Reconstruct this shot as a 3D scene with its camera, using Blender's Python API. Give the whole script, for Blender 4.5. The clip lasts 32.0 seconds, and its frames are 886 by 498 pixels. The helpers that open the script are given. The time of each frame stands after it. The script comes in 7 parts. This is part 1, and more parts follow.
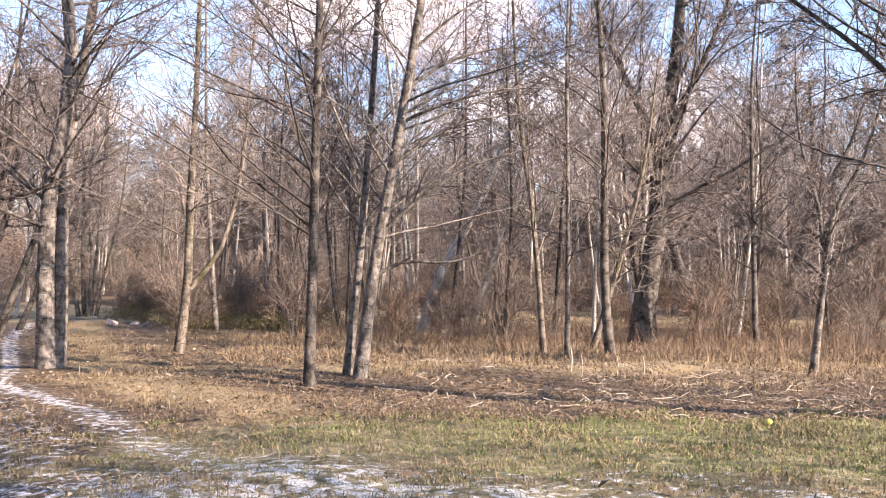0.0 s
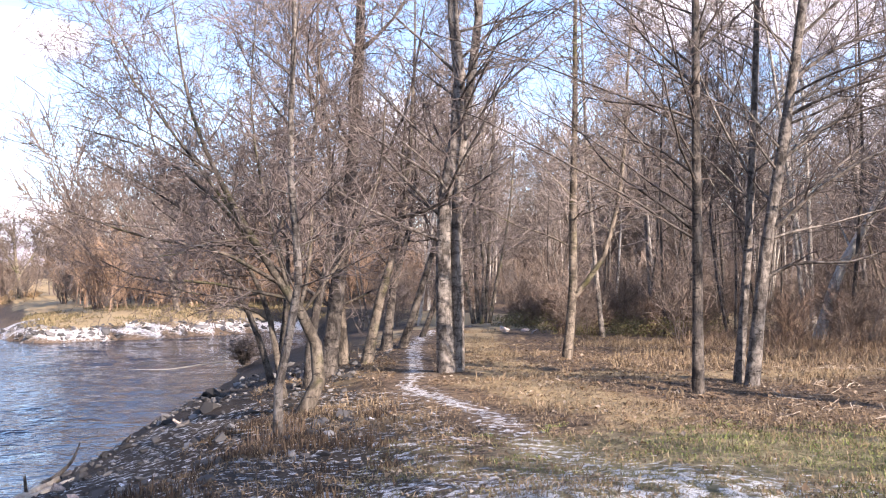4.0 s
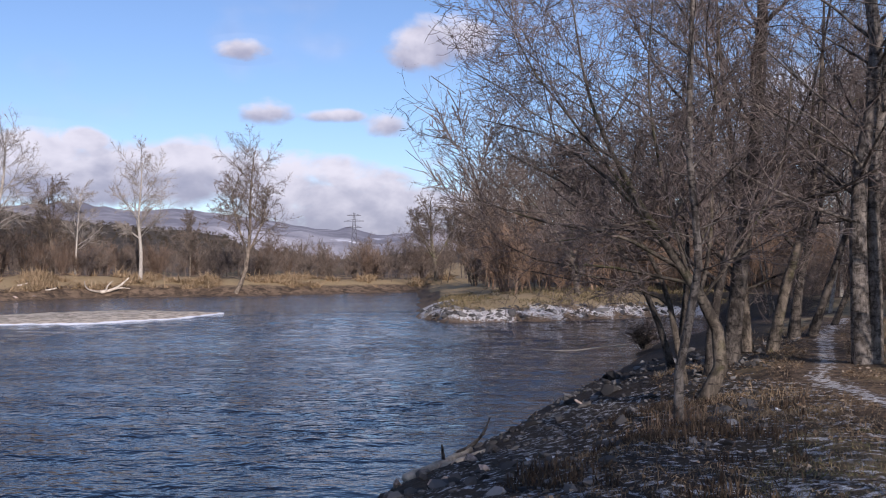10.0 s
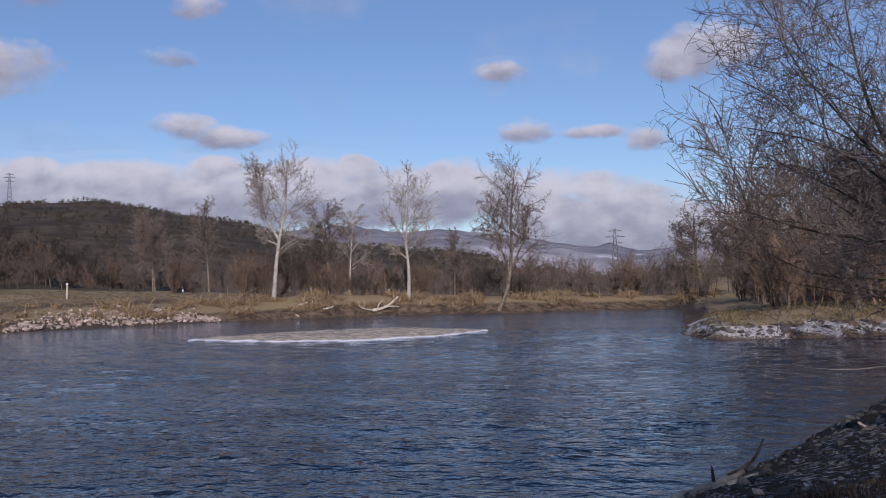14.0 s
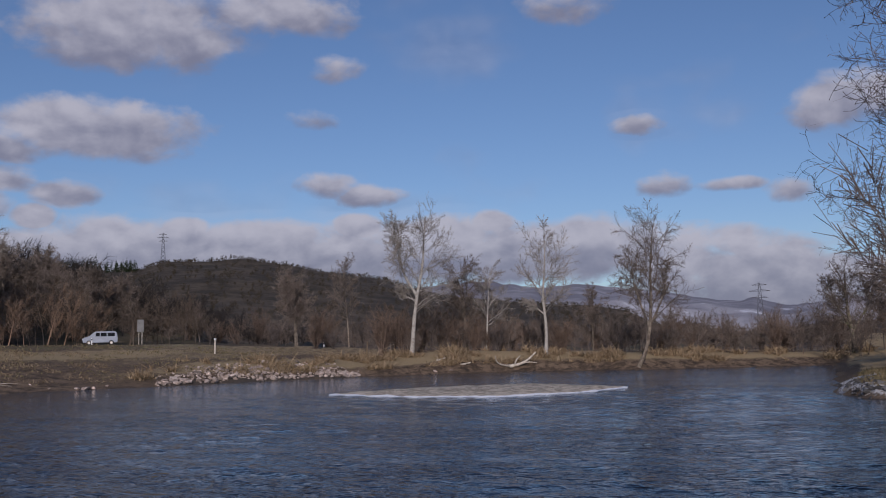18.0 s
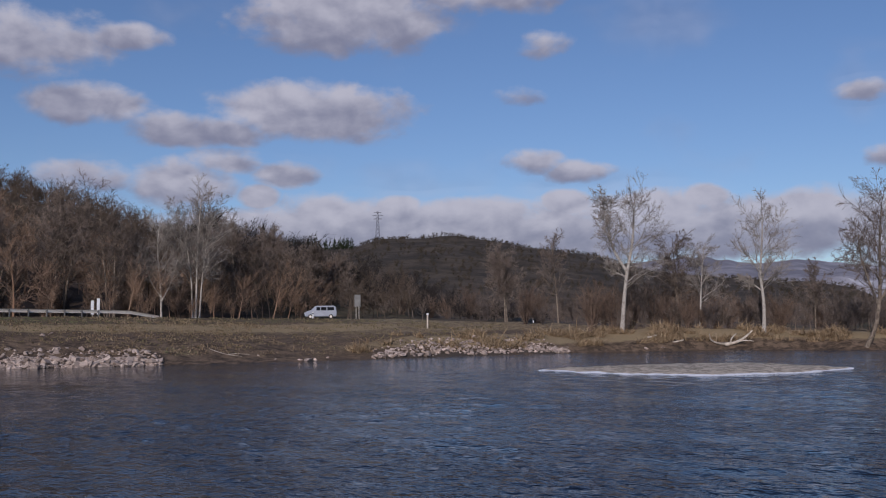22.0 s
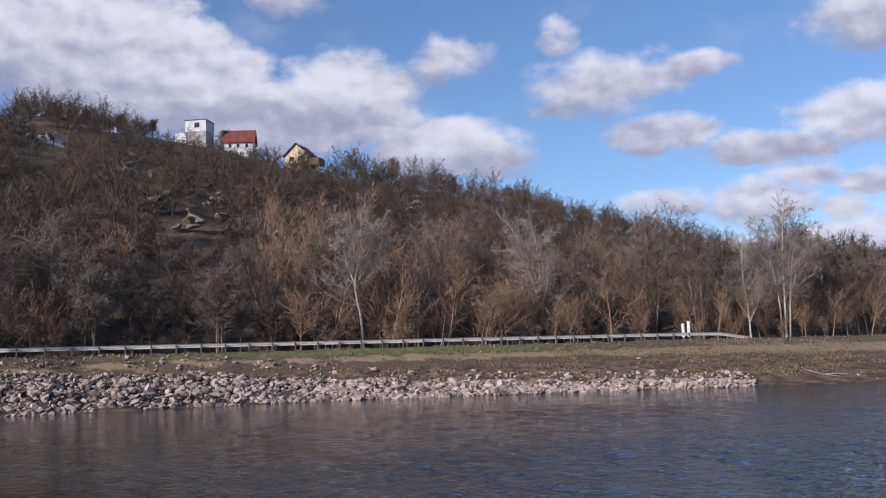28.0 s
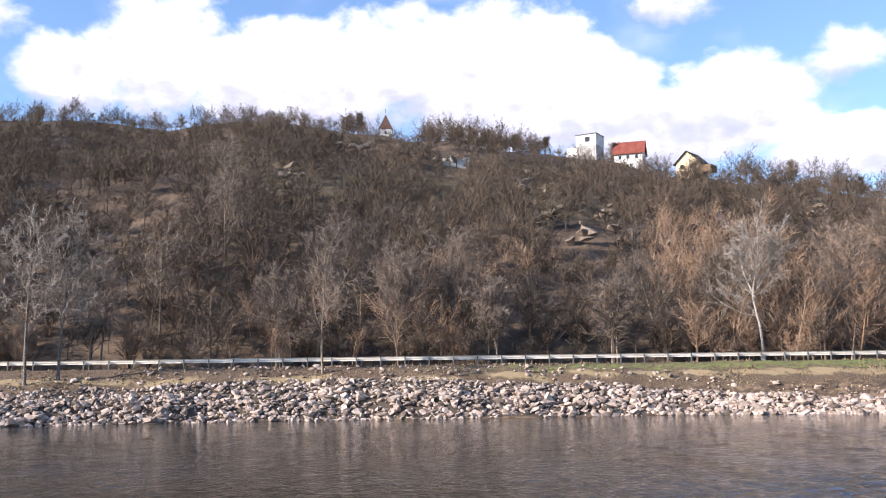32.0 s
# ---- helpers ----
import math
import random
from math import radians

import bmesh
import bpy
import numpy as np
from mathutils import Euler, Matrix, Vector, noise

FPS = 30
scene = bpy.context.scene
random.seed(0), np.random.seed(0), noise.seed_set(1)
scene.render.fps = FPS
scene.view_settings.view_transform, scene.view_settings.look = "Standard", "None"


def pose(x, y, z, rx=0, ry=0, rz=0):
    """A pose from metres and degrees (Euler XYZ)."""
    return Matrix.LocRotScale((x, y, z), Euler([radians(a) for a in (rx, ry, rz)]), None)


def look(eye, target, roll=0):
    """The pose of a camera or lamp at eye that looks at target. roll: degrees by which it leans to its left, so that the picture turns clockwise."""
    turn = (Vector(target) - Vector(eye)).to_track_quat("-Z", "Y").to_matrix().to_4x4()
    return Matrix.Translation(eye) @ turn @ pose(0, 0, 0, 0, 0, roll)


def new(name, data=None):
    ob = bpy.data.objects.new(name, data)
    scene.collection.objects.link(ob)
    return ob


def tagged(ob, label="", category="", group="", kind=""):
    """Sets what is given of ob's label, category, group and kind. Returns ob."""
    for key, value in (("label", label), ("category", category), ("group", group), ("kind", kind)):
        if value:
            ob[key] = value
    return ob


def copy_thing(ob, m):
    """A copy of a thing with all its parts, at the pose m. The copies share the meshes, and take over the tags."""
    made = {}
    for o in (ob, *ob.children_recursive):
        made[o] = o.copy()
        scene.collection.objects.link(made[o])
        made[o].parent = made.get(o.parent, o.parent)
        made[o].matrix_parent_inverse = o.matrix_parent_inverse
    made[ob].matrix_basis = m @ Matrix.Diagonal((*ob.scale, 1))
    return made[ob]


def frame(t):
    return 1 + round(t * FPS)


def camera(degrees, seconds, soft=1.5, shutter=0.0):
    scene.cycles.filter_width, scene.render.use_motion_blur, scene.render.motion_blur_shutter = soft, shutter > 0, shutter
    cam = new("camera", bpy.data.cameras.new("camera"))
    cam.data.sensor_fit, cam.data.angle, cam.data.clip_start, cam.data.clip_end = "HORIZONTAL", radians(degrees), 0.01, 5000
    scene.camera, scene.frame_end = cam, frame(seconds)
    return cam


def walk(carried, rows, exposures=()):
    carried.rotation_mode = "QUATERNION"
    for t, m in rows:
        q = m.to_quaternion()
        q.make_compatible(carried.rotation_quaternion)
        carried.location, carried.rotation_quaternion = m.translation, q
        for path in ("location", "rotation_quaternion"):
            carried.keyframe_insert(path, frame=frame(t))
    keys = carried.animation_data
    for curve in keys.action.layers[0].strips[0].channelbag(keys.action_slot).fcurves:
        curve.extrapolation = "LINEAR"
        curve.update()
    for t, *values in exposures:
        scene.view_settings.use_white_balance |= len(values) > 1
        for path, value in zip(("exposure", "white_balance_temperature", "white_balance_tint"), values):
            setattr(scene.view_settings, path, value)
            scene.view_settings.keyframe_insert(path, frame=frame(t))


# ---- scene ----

# ---------------------------------------------------------------- camera
EYE = 2.9          # metres above the river; the near bank lies at about 1.3


def turned(yaw, pitch, roll):
    return pose(0, 0, EYE, 0, 0, yaw) @ pose(0, 0, 0, pitch) @ pose(0, 0, 0, 0, roll) @ pose(0, 0, 0, 90)


PATH = (
    (0.0, 0.00, 1.50, -0.63),
    (0.5, 2.73, 1.88, -0.70),
    (1.0, 5.63, 1.87, -0.50),
    (1.5, 8.04, 1.65, -0.68),
    (2.0, 10.93, 1.48, -0.83),
    (2.5, 13.93, 1.24, -0.34),
    (3.0, 16.67, 1.24, -0.10),
    (3.5, 18.59, 1.51, 0.38),
    (4.0, 21.32, 1.86, 0.77),
    (4.5, 24.76, 1.79, 1.09),
    (6.5, 31.25, 2.62, 0.38),
    (7.0, 32.35, 2.04, 0.29),
    (7.5, 33.81, 1.39, 0.04),
    (8.0, 35.97, 1.25, -0.01),
    (8.5, 37.38, 1.30, -0.19),
    (9.0, 39.24, 1.22, 0.26),
    (9.5, 41.11, 1.22, 0.55),
    (10.0, 43.52, 1.24, 0.63),
    (10.5, 45.38, 1.44, 0.71),
    (11.0, 47.19, 1.71, 0.84),
    (11.5, 49.04, 1.93, 0.52),
    (12.0, 50.65, 1.60, 1.03),
    (12.5, 51.83, 1.50, 1.40),
    (13.0, 53.44, 1.45, 1.52),
    (13.5, 55.23, 1.77, 1.73),
    (14.0, 58.11, 2.43, 1.33),
    (14.5, 60.13, 3.00, 1.18),
    (15.0, 62.14, 3.55, 0.77),
    (15.5, 63.52, 3.81, 0.98),
    (17.5, 65.11, 5.06, 0.87),
    (18.0, 65.74, 5.72, 1.20),
    (18.5, 66.47, 5.35, 1.21),
    (19.0, 68.07, 5.15, 1.17),
    (19.5, 69.42, 5.48, 1.22),
    (20.0, 69.90, 5.59, 1.19),
    (20.5, 70.70, 5.54, 0.54),
    (21.0, 72.44, 5.20, 0.23),
    (21.5, 74.67, 4.72, 0.65),
    (22.0, 77.52, 4.55, 0.56),
    (22.5, 79.63, 4.66, 0.58),
    (23.0, 81.47, 4.86, 0.77),
    (23.5, 84.32, 5.14, 1.40),
    (24.0, 87.81, 5.85, 1.30),
    (24.5, 91.41, 5.86, 1.12),
    (25.0, 94.89, 5.71, 2.09),
    (25.5, 96.76, 5.27, 2.56),
    (27.5, 105.75, 6.24, 1.68),
    (28.0, 109.62, 6.45, 2.02),
    (28.5, 112.94, 6.34, 1.78),
    (29.0, 116.17, 6.79, 1.33),
    (29.5, 118.61, 7.19, 1.19),
    (30.0, 121.62, 6.34, 1.92),
    (30.5, 124.64, 6.53, 1.45),
    (31.0, 127.41, 6.71, 1.39),
    (31.5, 129.53, 7.12, 1.03),
    (32.0, 131.60, 7.60, 0.84),
)
cam = camera(47.07, 32.0, soft=1.1)
walk(cam, [(t, turned(a, b, c)) for t, a, b, c in PATH],
     exposures=((0.0, 1.95, 7000, 23), (1.0, 1.93, 6850, 23), (3.0, 1.82, 6700, 23), (4.0, 1.75, 6600, 23), (4.5, 1.58, 6550, 23), (6.5, 0.84, 6450, 22), (7.0, 0.79, 6350, 22), (7.7, 0.59, 6250, 21), (9.0, 0.34, 6150, 21), (10.0, 0.08, 6080, 22),
                (11.0, -0.12, 6040, 23), (13.0, -0.32, 5990, 23), (17.5, -0.82, 5870, 21), (20.0, -0.86, 5860, 21), (23.0, -0.65, 5850, 21), (25.5, -0.46, 5850, 20), (27.5, -0.08, 5870, 19),
                (29.5, 0.50, 6020, 17), (30.0, 0.78, 6120, 17), (32.0, 1.18, 6320, 17)))

# ---------------------------------------------------------------- light
SUN_AZ, SUN_EL = -118.0, 23.0       # degrees, azimuth counted to the left of +y


def ray(az, el=0.0):
    a, e = radians(az), radians(el)
    return Vector((-math.sin(a) * math.cos(e), math.cos(a) * math.cos(e), math.sin(e)))


sun_data = bpy.data.lights.new("sun", "SUN")
sun_data.energy, sun_data.angle, sun_data.color = 4.3, radians(0.6), (1.0, 0.91, 0.79)
sun = new("sun", sun_data)
sun.matrix_world = look(ray(SUN_AZ, SUN_EL) * 100, (0, 0, 0))


class Nodes:
    """Short-hand for building node trees."""

    def __init__(self, tree):
        self.tree = tree

    def add(self, kind):
        return self.tree.nodes.new(kind)

    def put(self, node, key, value):
        s = node.inputs[key]
        if isinstance(value, bpy.types.NodeSocket):
            self.tree.links.new(value, s)
        else:
            s.default_value = value

    def math(self, op, a, b=0.0, c=0.0, clamp=False):
        n = self.add("ShaderNodeMath")
        n.operation, n.use_clamp = op, clamp
        for i, v in enumerate((a, b, c)):
            self.put(n, i, v)
        return n.outputs[0]

    def mix(self, f, a, b):
        n = self.add("ShaderNodeMix")
        n.data_type = "RGBA"
        self.put(n, 0, f)
        self.put(n, 6, a if isinstance(a, bpy.types.NodeSocket) else (*a, 1.0))
        self.put(n, 7, b if isinstance(b, bpy.types.NodeSocket) else (*b, 1.0))
        return n.outputs[2]

    def noise(self, vec, scale, detail=4.0, rough=0.6, dist=0.0):
        n = self.add("ShaderNodeTexNoise")
        self.put(n, "Vector", vec)
        self.put(n, "Scale", scale)
        self.put(n, "Detail", detail)
        self.put(n, "Roughness", rough)
        self.put(n, "Distortion", dist)
        return n.outputs[0]

    def step(self, x, lo, hi):
        n = self.add("ShaderNodeMapRange")
        n.interpolation_type = "SMOOTHSTEP"
        self.put(n, 0, x)
        self.put(n, 1, lo)
        self.put(n, 2, hi)
        return n.outputs[0]

    def stretch(self, vec, x, y, z):
        n = self.add("ShaderNodeVectorMath")
        n.operation = "MULTIPLY"
        self.put(n, 0, vec)
        self.put(n, 1, (x, y, z))
        return n.outputs[0]


# clouds: azimuth, elevation, half width, half height (degrees), weight
CLOUDS = (
    (43.4, 12.6, 3.3, 1.8, 1.0), (54.5, 12.2, 1.9, 0.7, 0.7), (49.7, 8.7, 2.0, 0.45, 0.8), (46.6, 8.2, 1.3, 0.7, 0.5),
    (53.2, 8.9, 1.6, 0.8, 0.6), (72.5, 9.3, 2.0, 0.9, 0.8), (69.8, 8.7, 2.2, 0.8, 0.75), (72.8, 13.0, 1.6, 0.5, 0.35),
    (83.0, 17.4, 6.8, 2.6, 1.05), (75.0, 18.8, 5.0, 1.7, 0.9), (71.8, 15.7, 1.8, 0.9, 0.7), (85.0, 12.1, 6.6, 2.0, 1.1), (91.5, 11.0, 4.0, 1.2, 0.9),
    (89.5, 11.0, 3.0, 1.1, 0.8), (89.8, 9.4, 2.4, 0.9, 0.8), (86.3, 8.7, 1.9, 0.9, 0.75), (58.3, 19.0, 3.0, 1.2, 0.6),
    (92.0, 8.0, 3.2, 1.7, 1.0), (84.0, 6.3, 5.0, 1.5, 0.9), (75.0, 6.3, 6.0, 1.4, 0.95), (66.0, 6.2, 6.0, 1.7, 1.0),
    (58.0, 5.9, 5.0, 1.6, 1.0), (51.5, 4.2, 4.0, 1.8, 0.95), (47.0, 4.5, 3.0, 1.8, 0.8), (115.0, 15.4, 4.6, 2.6, 0.95),
    (107.3, 11.6, 3.4, 1.9, 1.0), (100.0, 15.0, 5.0, 2.2, 0.8), (97.0, 12.2, 3.4, 1.4, 0.9), (95.2, 15.8, 2.4, 0.9, 0.8), (102.5, 17.8, 1.3, 1.2, 0.6), (109.0, 16.8, 2.8, 1.5, 0.6),
    (147.0, 17.6, 4.6, 3.8, 1.0), (134.6, 17.6, 6.3, 3.6, 1.1), (122.3, 15.9, 3.9, 3.0, 1.05), (116.5, 15.2, 2.6, 2.2, 0.9),
    (118.5, 20.3, 2.8, 1.1, 0.6), (127.5, 15.2, 4.0, 1.8, 0.8), (152.0, 16.5, 3.5, 2.5, 0.9), (97.0, 8.3, 3.0, 1.0, 0.8),
    (140.5, 16.2, 4.5, 1.6, 0.8), (91.3, 7.6, 1.5, 0.9, 1.3), (87.8, 7.4, 1.3, 0.8, 1.2), (80.0, 6.9, 1.6, 0.8, 1.2), (70.5, 7.0, 1.8, 0.9, 1.2), (63.0, 7.1, 1.6, 0.8, 1.1), (22.0, 8.0, 6.0, 3.0, 0.7), (3.0, 14.0, 9.0, 3.0, 0.9), (-8.0, 8.0, 12.0, 4.0, 0.8), (160.0, 19.0, 5.0, 3.0, 0.8),
    (-60.0, 20.0, 14.0, 5.0, 0.7), (-150.0, 24.0, 16.0, 6.0, 0.7), (-105.0, 42.0, 18.0, 6.0, 0.6), (190.0, 14.0, 9.0, 4.0, 0.8), (60.0, 45.0, 20.0, 8.0, 0.6), (64.0, 5.2, 22.0, 1.9, 1.1), (127.0, 16.5, 7.5, 4.5, 1.5), (118.0, 13.8, 6.5, 2.6, 1.5), (109.0, 12.0, 5.0, 1.9, 1.4), (140.0, 17.0, 9.0, 3.5, 1.3), (80.0, 5.4, 17.0, 2.0, 1.2), (129.5, 18.0, 5.2, 3.4, 1.1), (113.3, 13.7, 3.4, 1.7, 1.0), (125.0, 14.5, 7.0, 2.2, 0.9), (47.0, 3.2, 9.0, 2.0, 1.2),
)
world = bpy.data.worlds.new("sky")
scene.world = world
world.use_nodes = True
world.node_tree.nodes.clear()
W = Nodes(world.node_tree)
sky = W.add("ShaderNodeTexSky")
sky.sky_type, sky.sun_disc = "NISHITA", False
sky.sun_elevation, sky.sun_rotation, sky.altitude, sky.air_density, sky.dust_density, sky.ozone_density = radians(SUN_EL), radians(-SUN_AZ), 300.0, 1.0, 0.3, 3.5
coords = W.add("ShaderNodeTexCoord").outputs["Generated"]
xyz = W.add("ShaderNodeSeparateXYZ")
W.put(xyz, 0, coords)
az_n = W.math("MULTIPLY", W.math("ARCTAN2", W.math("MULTIPLY", xyz.outputs[0], -1.0), xyz.outputs[1]), 180 / math.pi)
el_n = W.math("MULTIPLY", W.math("ARCSINE", xyz.outputs[2]), 180 / math.pi)
flat = W.add("ShaderNodeCombineXYZ")
W.put(flat, 0, az_n)
W.put(flat, 1, W.math("MULTIPLY", el_n, 1.5))
puff = W.noise(flat.outputs[0], 0.36, 6.0, 0.56, 0.2)
round_puff = W.noise(flat.outputs[0], 0.42, 4.0, 0.5, 0.2)
aside = W.add("ShaderNodeVectorMath")
aside.operation = "ADD"
W.put(aside, 0, flat.outputs[0])
W.put(aside, 1, (-0.45, 0.85, 0.0))
puff_lit = W.noise(aside.outputs[0], 0.42, 4.0, 0.5, 0.2)           # the same billows, one step towards the sun
soft = W.noise(flat.outputs[0], 0.13, 3.0, 0.5)
density, lift, share = None, None, None
for a, e, w, h, k in CLOUDS:
    da = W.math("DIVIDE", W.math("SUBTRACT", az_n, a), w)
    de = W.math("DIVIDE", W.math("SUBTRACT", el_n, e), h)
    low = W.math("MULTIPLY", W.math("MINIMUM", de, 0.0), 0.45)          # flatter undersides
    r2 = W.math("ADD", W.math("MULTIPLY", da, da), W.math("ADD", W.math("MULTIPLY", de, de), W.math("MULTIPLY", low, low)))
    b = W.math("MULTIPLY", W.math("SUBTRACT", 1.0, r2), k, clamp=False)
    b = W.math("MAXIMUM", b, -1.5)
    near = W.math("ADD", b, 0.6, clamp=True)
    up = W.math("MULTIPLY", near, de)
    density = b if density is None else W.math("MAXIMUM", density, b)
    lift = up if lift is None else W.math("ADD", lift, up)
    share = near if share is None else W.math("ADD", share, near)
lift = W.math("DIVIDE", lift, W.math("ADD", share, 0.25))
shape = W.math("ADD", density, W.math("MULTIPLY", W.math("SUBTRACT", puff, 0.5), 2.1))
cover = W.step(shape, -0.12, 0.72)
cover = W.math("MULTIPLY", cover, 0.93)
thin = W.math("MULTIPLY", W.step(soft, 0.52, 0.75), 0.22)
cover = W.math("MAXIMUM", cover, thin)
light = W.math("ADD", W.math("MAXIMUM", W.math("MULTIPLY", lift, 0.75), -0.5), W.math("ADD", W.math("MULTIPLY", W.math("SUBTRACT", round_puff, puff_lit), 1.35), 0.16))
cloud_col = W.mix(W.step(light, -0.45, 0.8), (0.46, 0.465, 0.56), (1.06, 1.03, 1.03))
sky_bg, cloud_bg, mixer, out = W.add("ShaderNodeBackground"), W.add("ShaderNodeBackground"), W.add("ShaderNodeMixShader"), W.add("ShaderNodeOutputWorld")
W.put(sky_bg, 0, sky.outputs[0])
W.put(sky_bg, 1, 0.12)
W.put(cloud_bg, 0, cloud_col)
W.put(cloud_bg, 1, 0.76)
W.put(mixer, 0, cover)
W.put(mixer, 1, sky_bg.outputs[0])
W.put(mixer, 2, cloud_bg.outputs[0])
W.put(out, 0, mixer.outputs[0])

# ---------------------------------------------------------------- materials


def material(name):
    m = bpy.data.materials.new(name)
    m.use_nodes = True
    m.node_tree.nodes.clear()
    n = Nodes(m.node_tree)
    shader, end = n.add("ShaderNodeBsdfPrincipled"), n.add("ShaderNodeOutputMaterial")
    m.node_tree.links.new(shader.outputs[0], end.inputs[0])
    return m, n, shader


def bumped(n, shader, height, strength, distance):
    b = n.add("ShaderNodeBump")
    n.put(b, "Strength", strength)
    n.put(b, "Distance", distance)
    n.put(b, "Height", height)
    n.put(shader, "Normal", b.outputs[0])


def plain(name, dark, pale, scale=3.0, fine=40.0, rough=0.85, metal=0.0, bump=0.3, depth=0.01, vary=0.25, stretch=(1, 1, 1), spec=0.3):
    """A surface of two tones, with stains, fine grain and a shade of its own for each object."""
    m, n, sh = material(name)
    v = n.stretch(n.add("ShaderNodeTexCoord").outputs["Object"], *stretch)
    big, small = n.noise(v, scale, 5.0, 0.6, 0.3), n.noise(v, fine, 4.0, 0.65)
    f = n.math("ADD", n.math("MULTIPLY", big, 0.65), n.math("MULTIPLY", small, 0.35))
    col = n.mix(n.step(f, 0.34, 0.66), dark, pale)
    if vary:
        rnd = n.add("ShaderNodeObjectInfo").outputs["Random"]
        hsv = n.add("ShaderNodeHueSaturation")
        n.put(hsv, "Value", n.math("ADD", 1.0 - vary, n.math("MULTIPLY", rnd, 2 * vary)))
        n.put(hsv, "Color", col)
        col = hsv.outputs[0]
    n.put(sh, "Base Color", col)
    n.put(sh, "Roughness", n.math("ADD", rough - 0.08, n.math("MULTIPLY", small, 0.16), clamp=True))
    n.put(sh, "Metallic", metal)
    n.put(sh, "Specular IOR Level", spec)
    bumped(n, sh, f, bump, depth)
    return m


def bark(name, dark, pale, band=(0.4, 0.62), scale=2.2, lines=9.0, moss=None):
    """Bark: furrows along the stem, pale patches and small dark knots."""
    m, n, sh = material(name)
    v = n.add("ShaderNodeTexCoord").outputs["Object"]
    furrow = n.noise(n.stretch(v, 1, 1, 0.22), lines * 1.6, 4.0, 0.75, 0.8)
    patch = n.noise(n.stretch(v, 1, 1, 0.9), scale * 2.0, 5.0, 0.7, 0.6)
    knot = n.step(n.noise(n.stretch(v, 1, 1, 3.0), 7.0, 2.0, 0.5), 0.60, 0.68)
    f = n.math("ADD", n.math("MULTIPLY", patch, 0.7), n.math("MULTIPLY", furrow, 0.3))
    col = n.mix(n.step(f, band[0], band[1]), dark, pale)
    col = n.mix(n.math("MULTIPLY", knot, 0.7), col, tuple(c * 0.35 for c in dark))
    if moss:
        col = n.mix(n.math("MULTIPLY", n.step(n.noise(v, 1.3, 3.0), 0.52, 0.66), 0.6), col, moss)
    rnd = n.add("ShaderNodeObjectInfo").outputs["Random"]
    hsv = n.add("ShaderNodeHueSaturation")
    n.put(hsv, "Value", n.math("ADD", 0.82, n.math("MULTIPLY", rnd, 0.36)))
    n.put(hsv, "Color", col)
    n.put(sh, "Base Color", hsv.outputs[0])
    n.put(sh, "Roughness", 0.9)
    n.put(sh, "Specular IOR Level", 0.2)
    bumped(n, sh, f, 0.9, 0.05)
    return m


def island_mat(name, tones, rough=0.9, spec=0.2):
    """Many small pieces in one mesh: each piece takes one of several tones."""
    m, n, sh = material(name)
    r = n.add("ShaderNodeNewGeometry").outputs["Random Per Island"]
    ramp = n.add("ShaderNodeValToRGB")
    e = ramp.color_ramp.elements
    while len(e) < len(tones):
        e.new(0.5)
    for i, c in enumerate(tones):
        e[i].position, e[i].color = i / (len(tones) - 1), (*c, 1.0)
    n.put(ramp, 0, r)
    v = n.add("ShaderNodeTexCoord").outputs["Object"]
    n.put(sh, "Base Color", n.mix(n.math("MULTIPLY", n.noise(v, 6.0), 0.5), ramp.outputs[0], tuple(x * 0.5 for x in tones[0])))
    n.put(sh, "Roughness", rough)
    n.put(sh, "Specular IOR Level", spec)
    return m


BARK_GREY = bark("grey alder bark", (0.065, 0.055, 0.046), (0.275, 0.243, 0.208), band=(0.40, 0.62), scale=3.4, lines=14.0)
BARK_DARK = bark("dark furrowed bark", (0.034, 0.029, 0.025), (0.165, 0.142, 0.118))
BARK_TAN = bark("tan willow bark", (0.06, 0.05, 0.039), (0.235, 0.195, 0.15), moss=(0.10, 0.10, 0.035))
BARK_WHITE = bark("white poplar bark", (0.15, 0.13, 0.105), (0.50, 0.455, 0.39), band=(0.30, 0.55))
BARK_FAR = bark("brown-grey far bark", (0.13, 0.10, 0.075), (0.34, 0.28, 0.21), scale=0.8, lines=3.0)
TWIG_DARK = plain("dark brown twigs", (0.062, 0.050, 0.043), (0.17, 0.138, 0.12), 1.0, 9.0, bump=0, vary=0.2)
TWIG_GREY = plain("grey-brown twigs", (0.14, 0.113, 0.095), (0.32, 0.27, 0.235), 1.0, 9.0, bump=0, vary=0.2)
TWIG_WILLOW = plain("brown willow twigs", (0.10, 0.079, 0.068), (0.26, 0.21, 0.183), 1.0, 9.0, bump=0, vary=0.2)
TWIG_FAR = plain("grey-brown far twigs", (0.115, 0.09, 0.071), (0.26, 0.205, 0.165), 1.0, 9.0, bump=0, vary=0.25)
TWIG_PALE = plain("pale grey twigs", (0.19, 0.162, 0.135), (0.40, 0.35, 0.295), 0.8, 7.0, bump=0, vary=0.15)
TWIG_RED = plain("reddish shrub twigs", (0.11, 0.076, 0.055), (0.235, 0.165, 0.118), 0.6, 6.0, bump=0, vary=0.3)
TWIG_HILL = island_mat("hillside twigs", ((0.08, 0.06, 0.045), (0.155, 0.118, 0.088), (0.105, 0.076, 0.054), (0.20, 0.157, 0.122), (0.10, 0.08, 0.054), (0.16, 0.115, 0.08)))
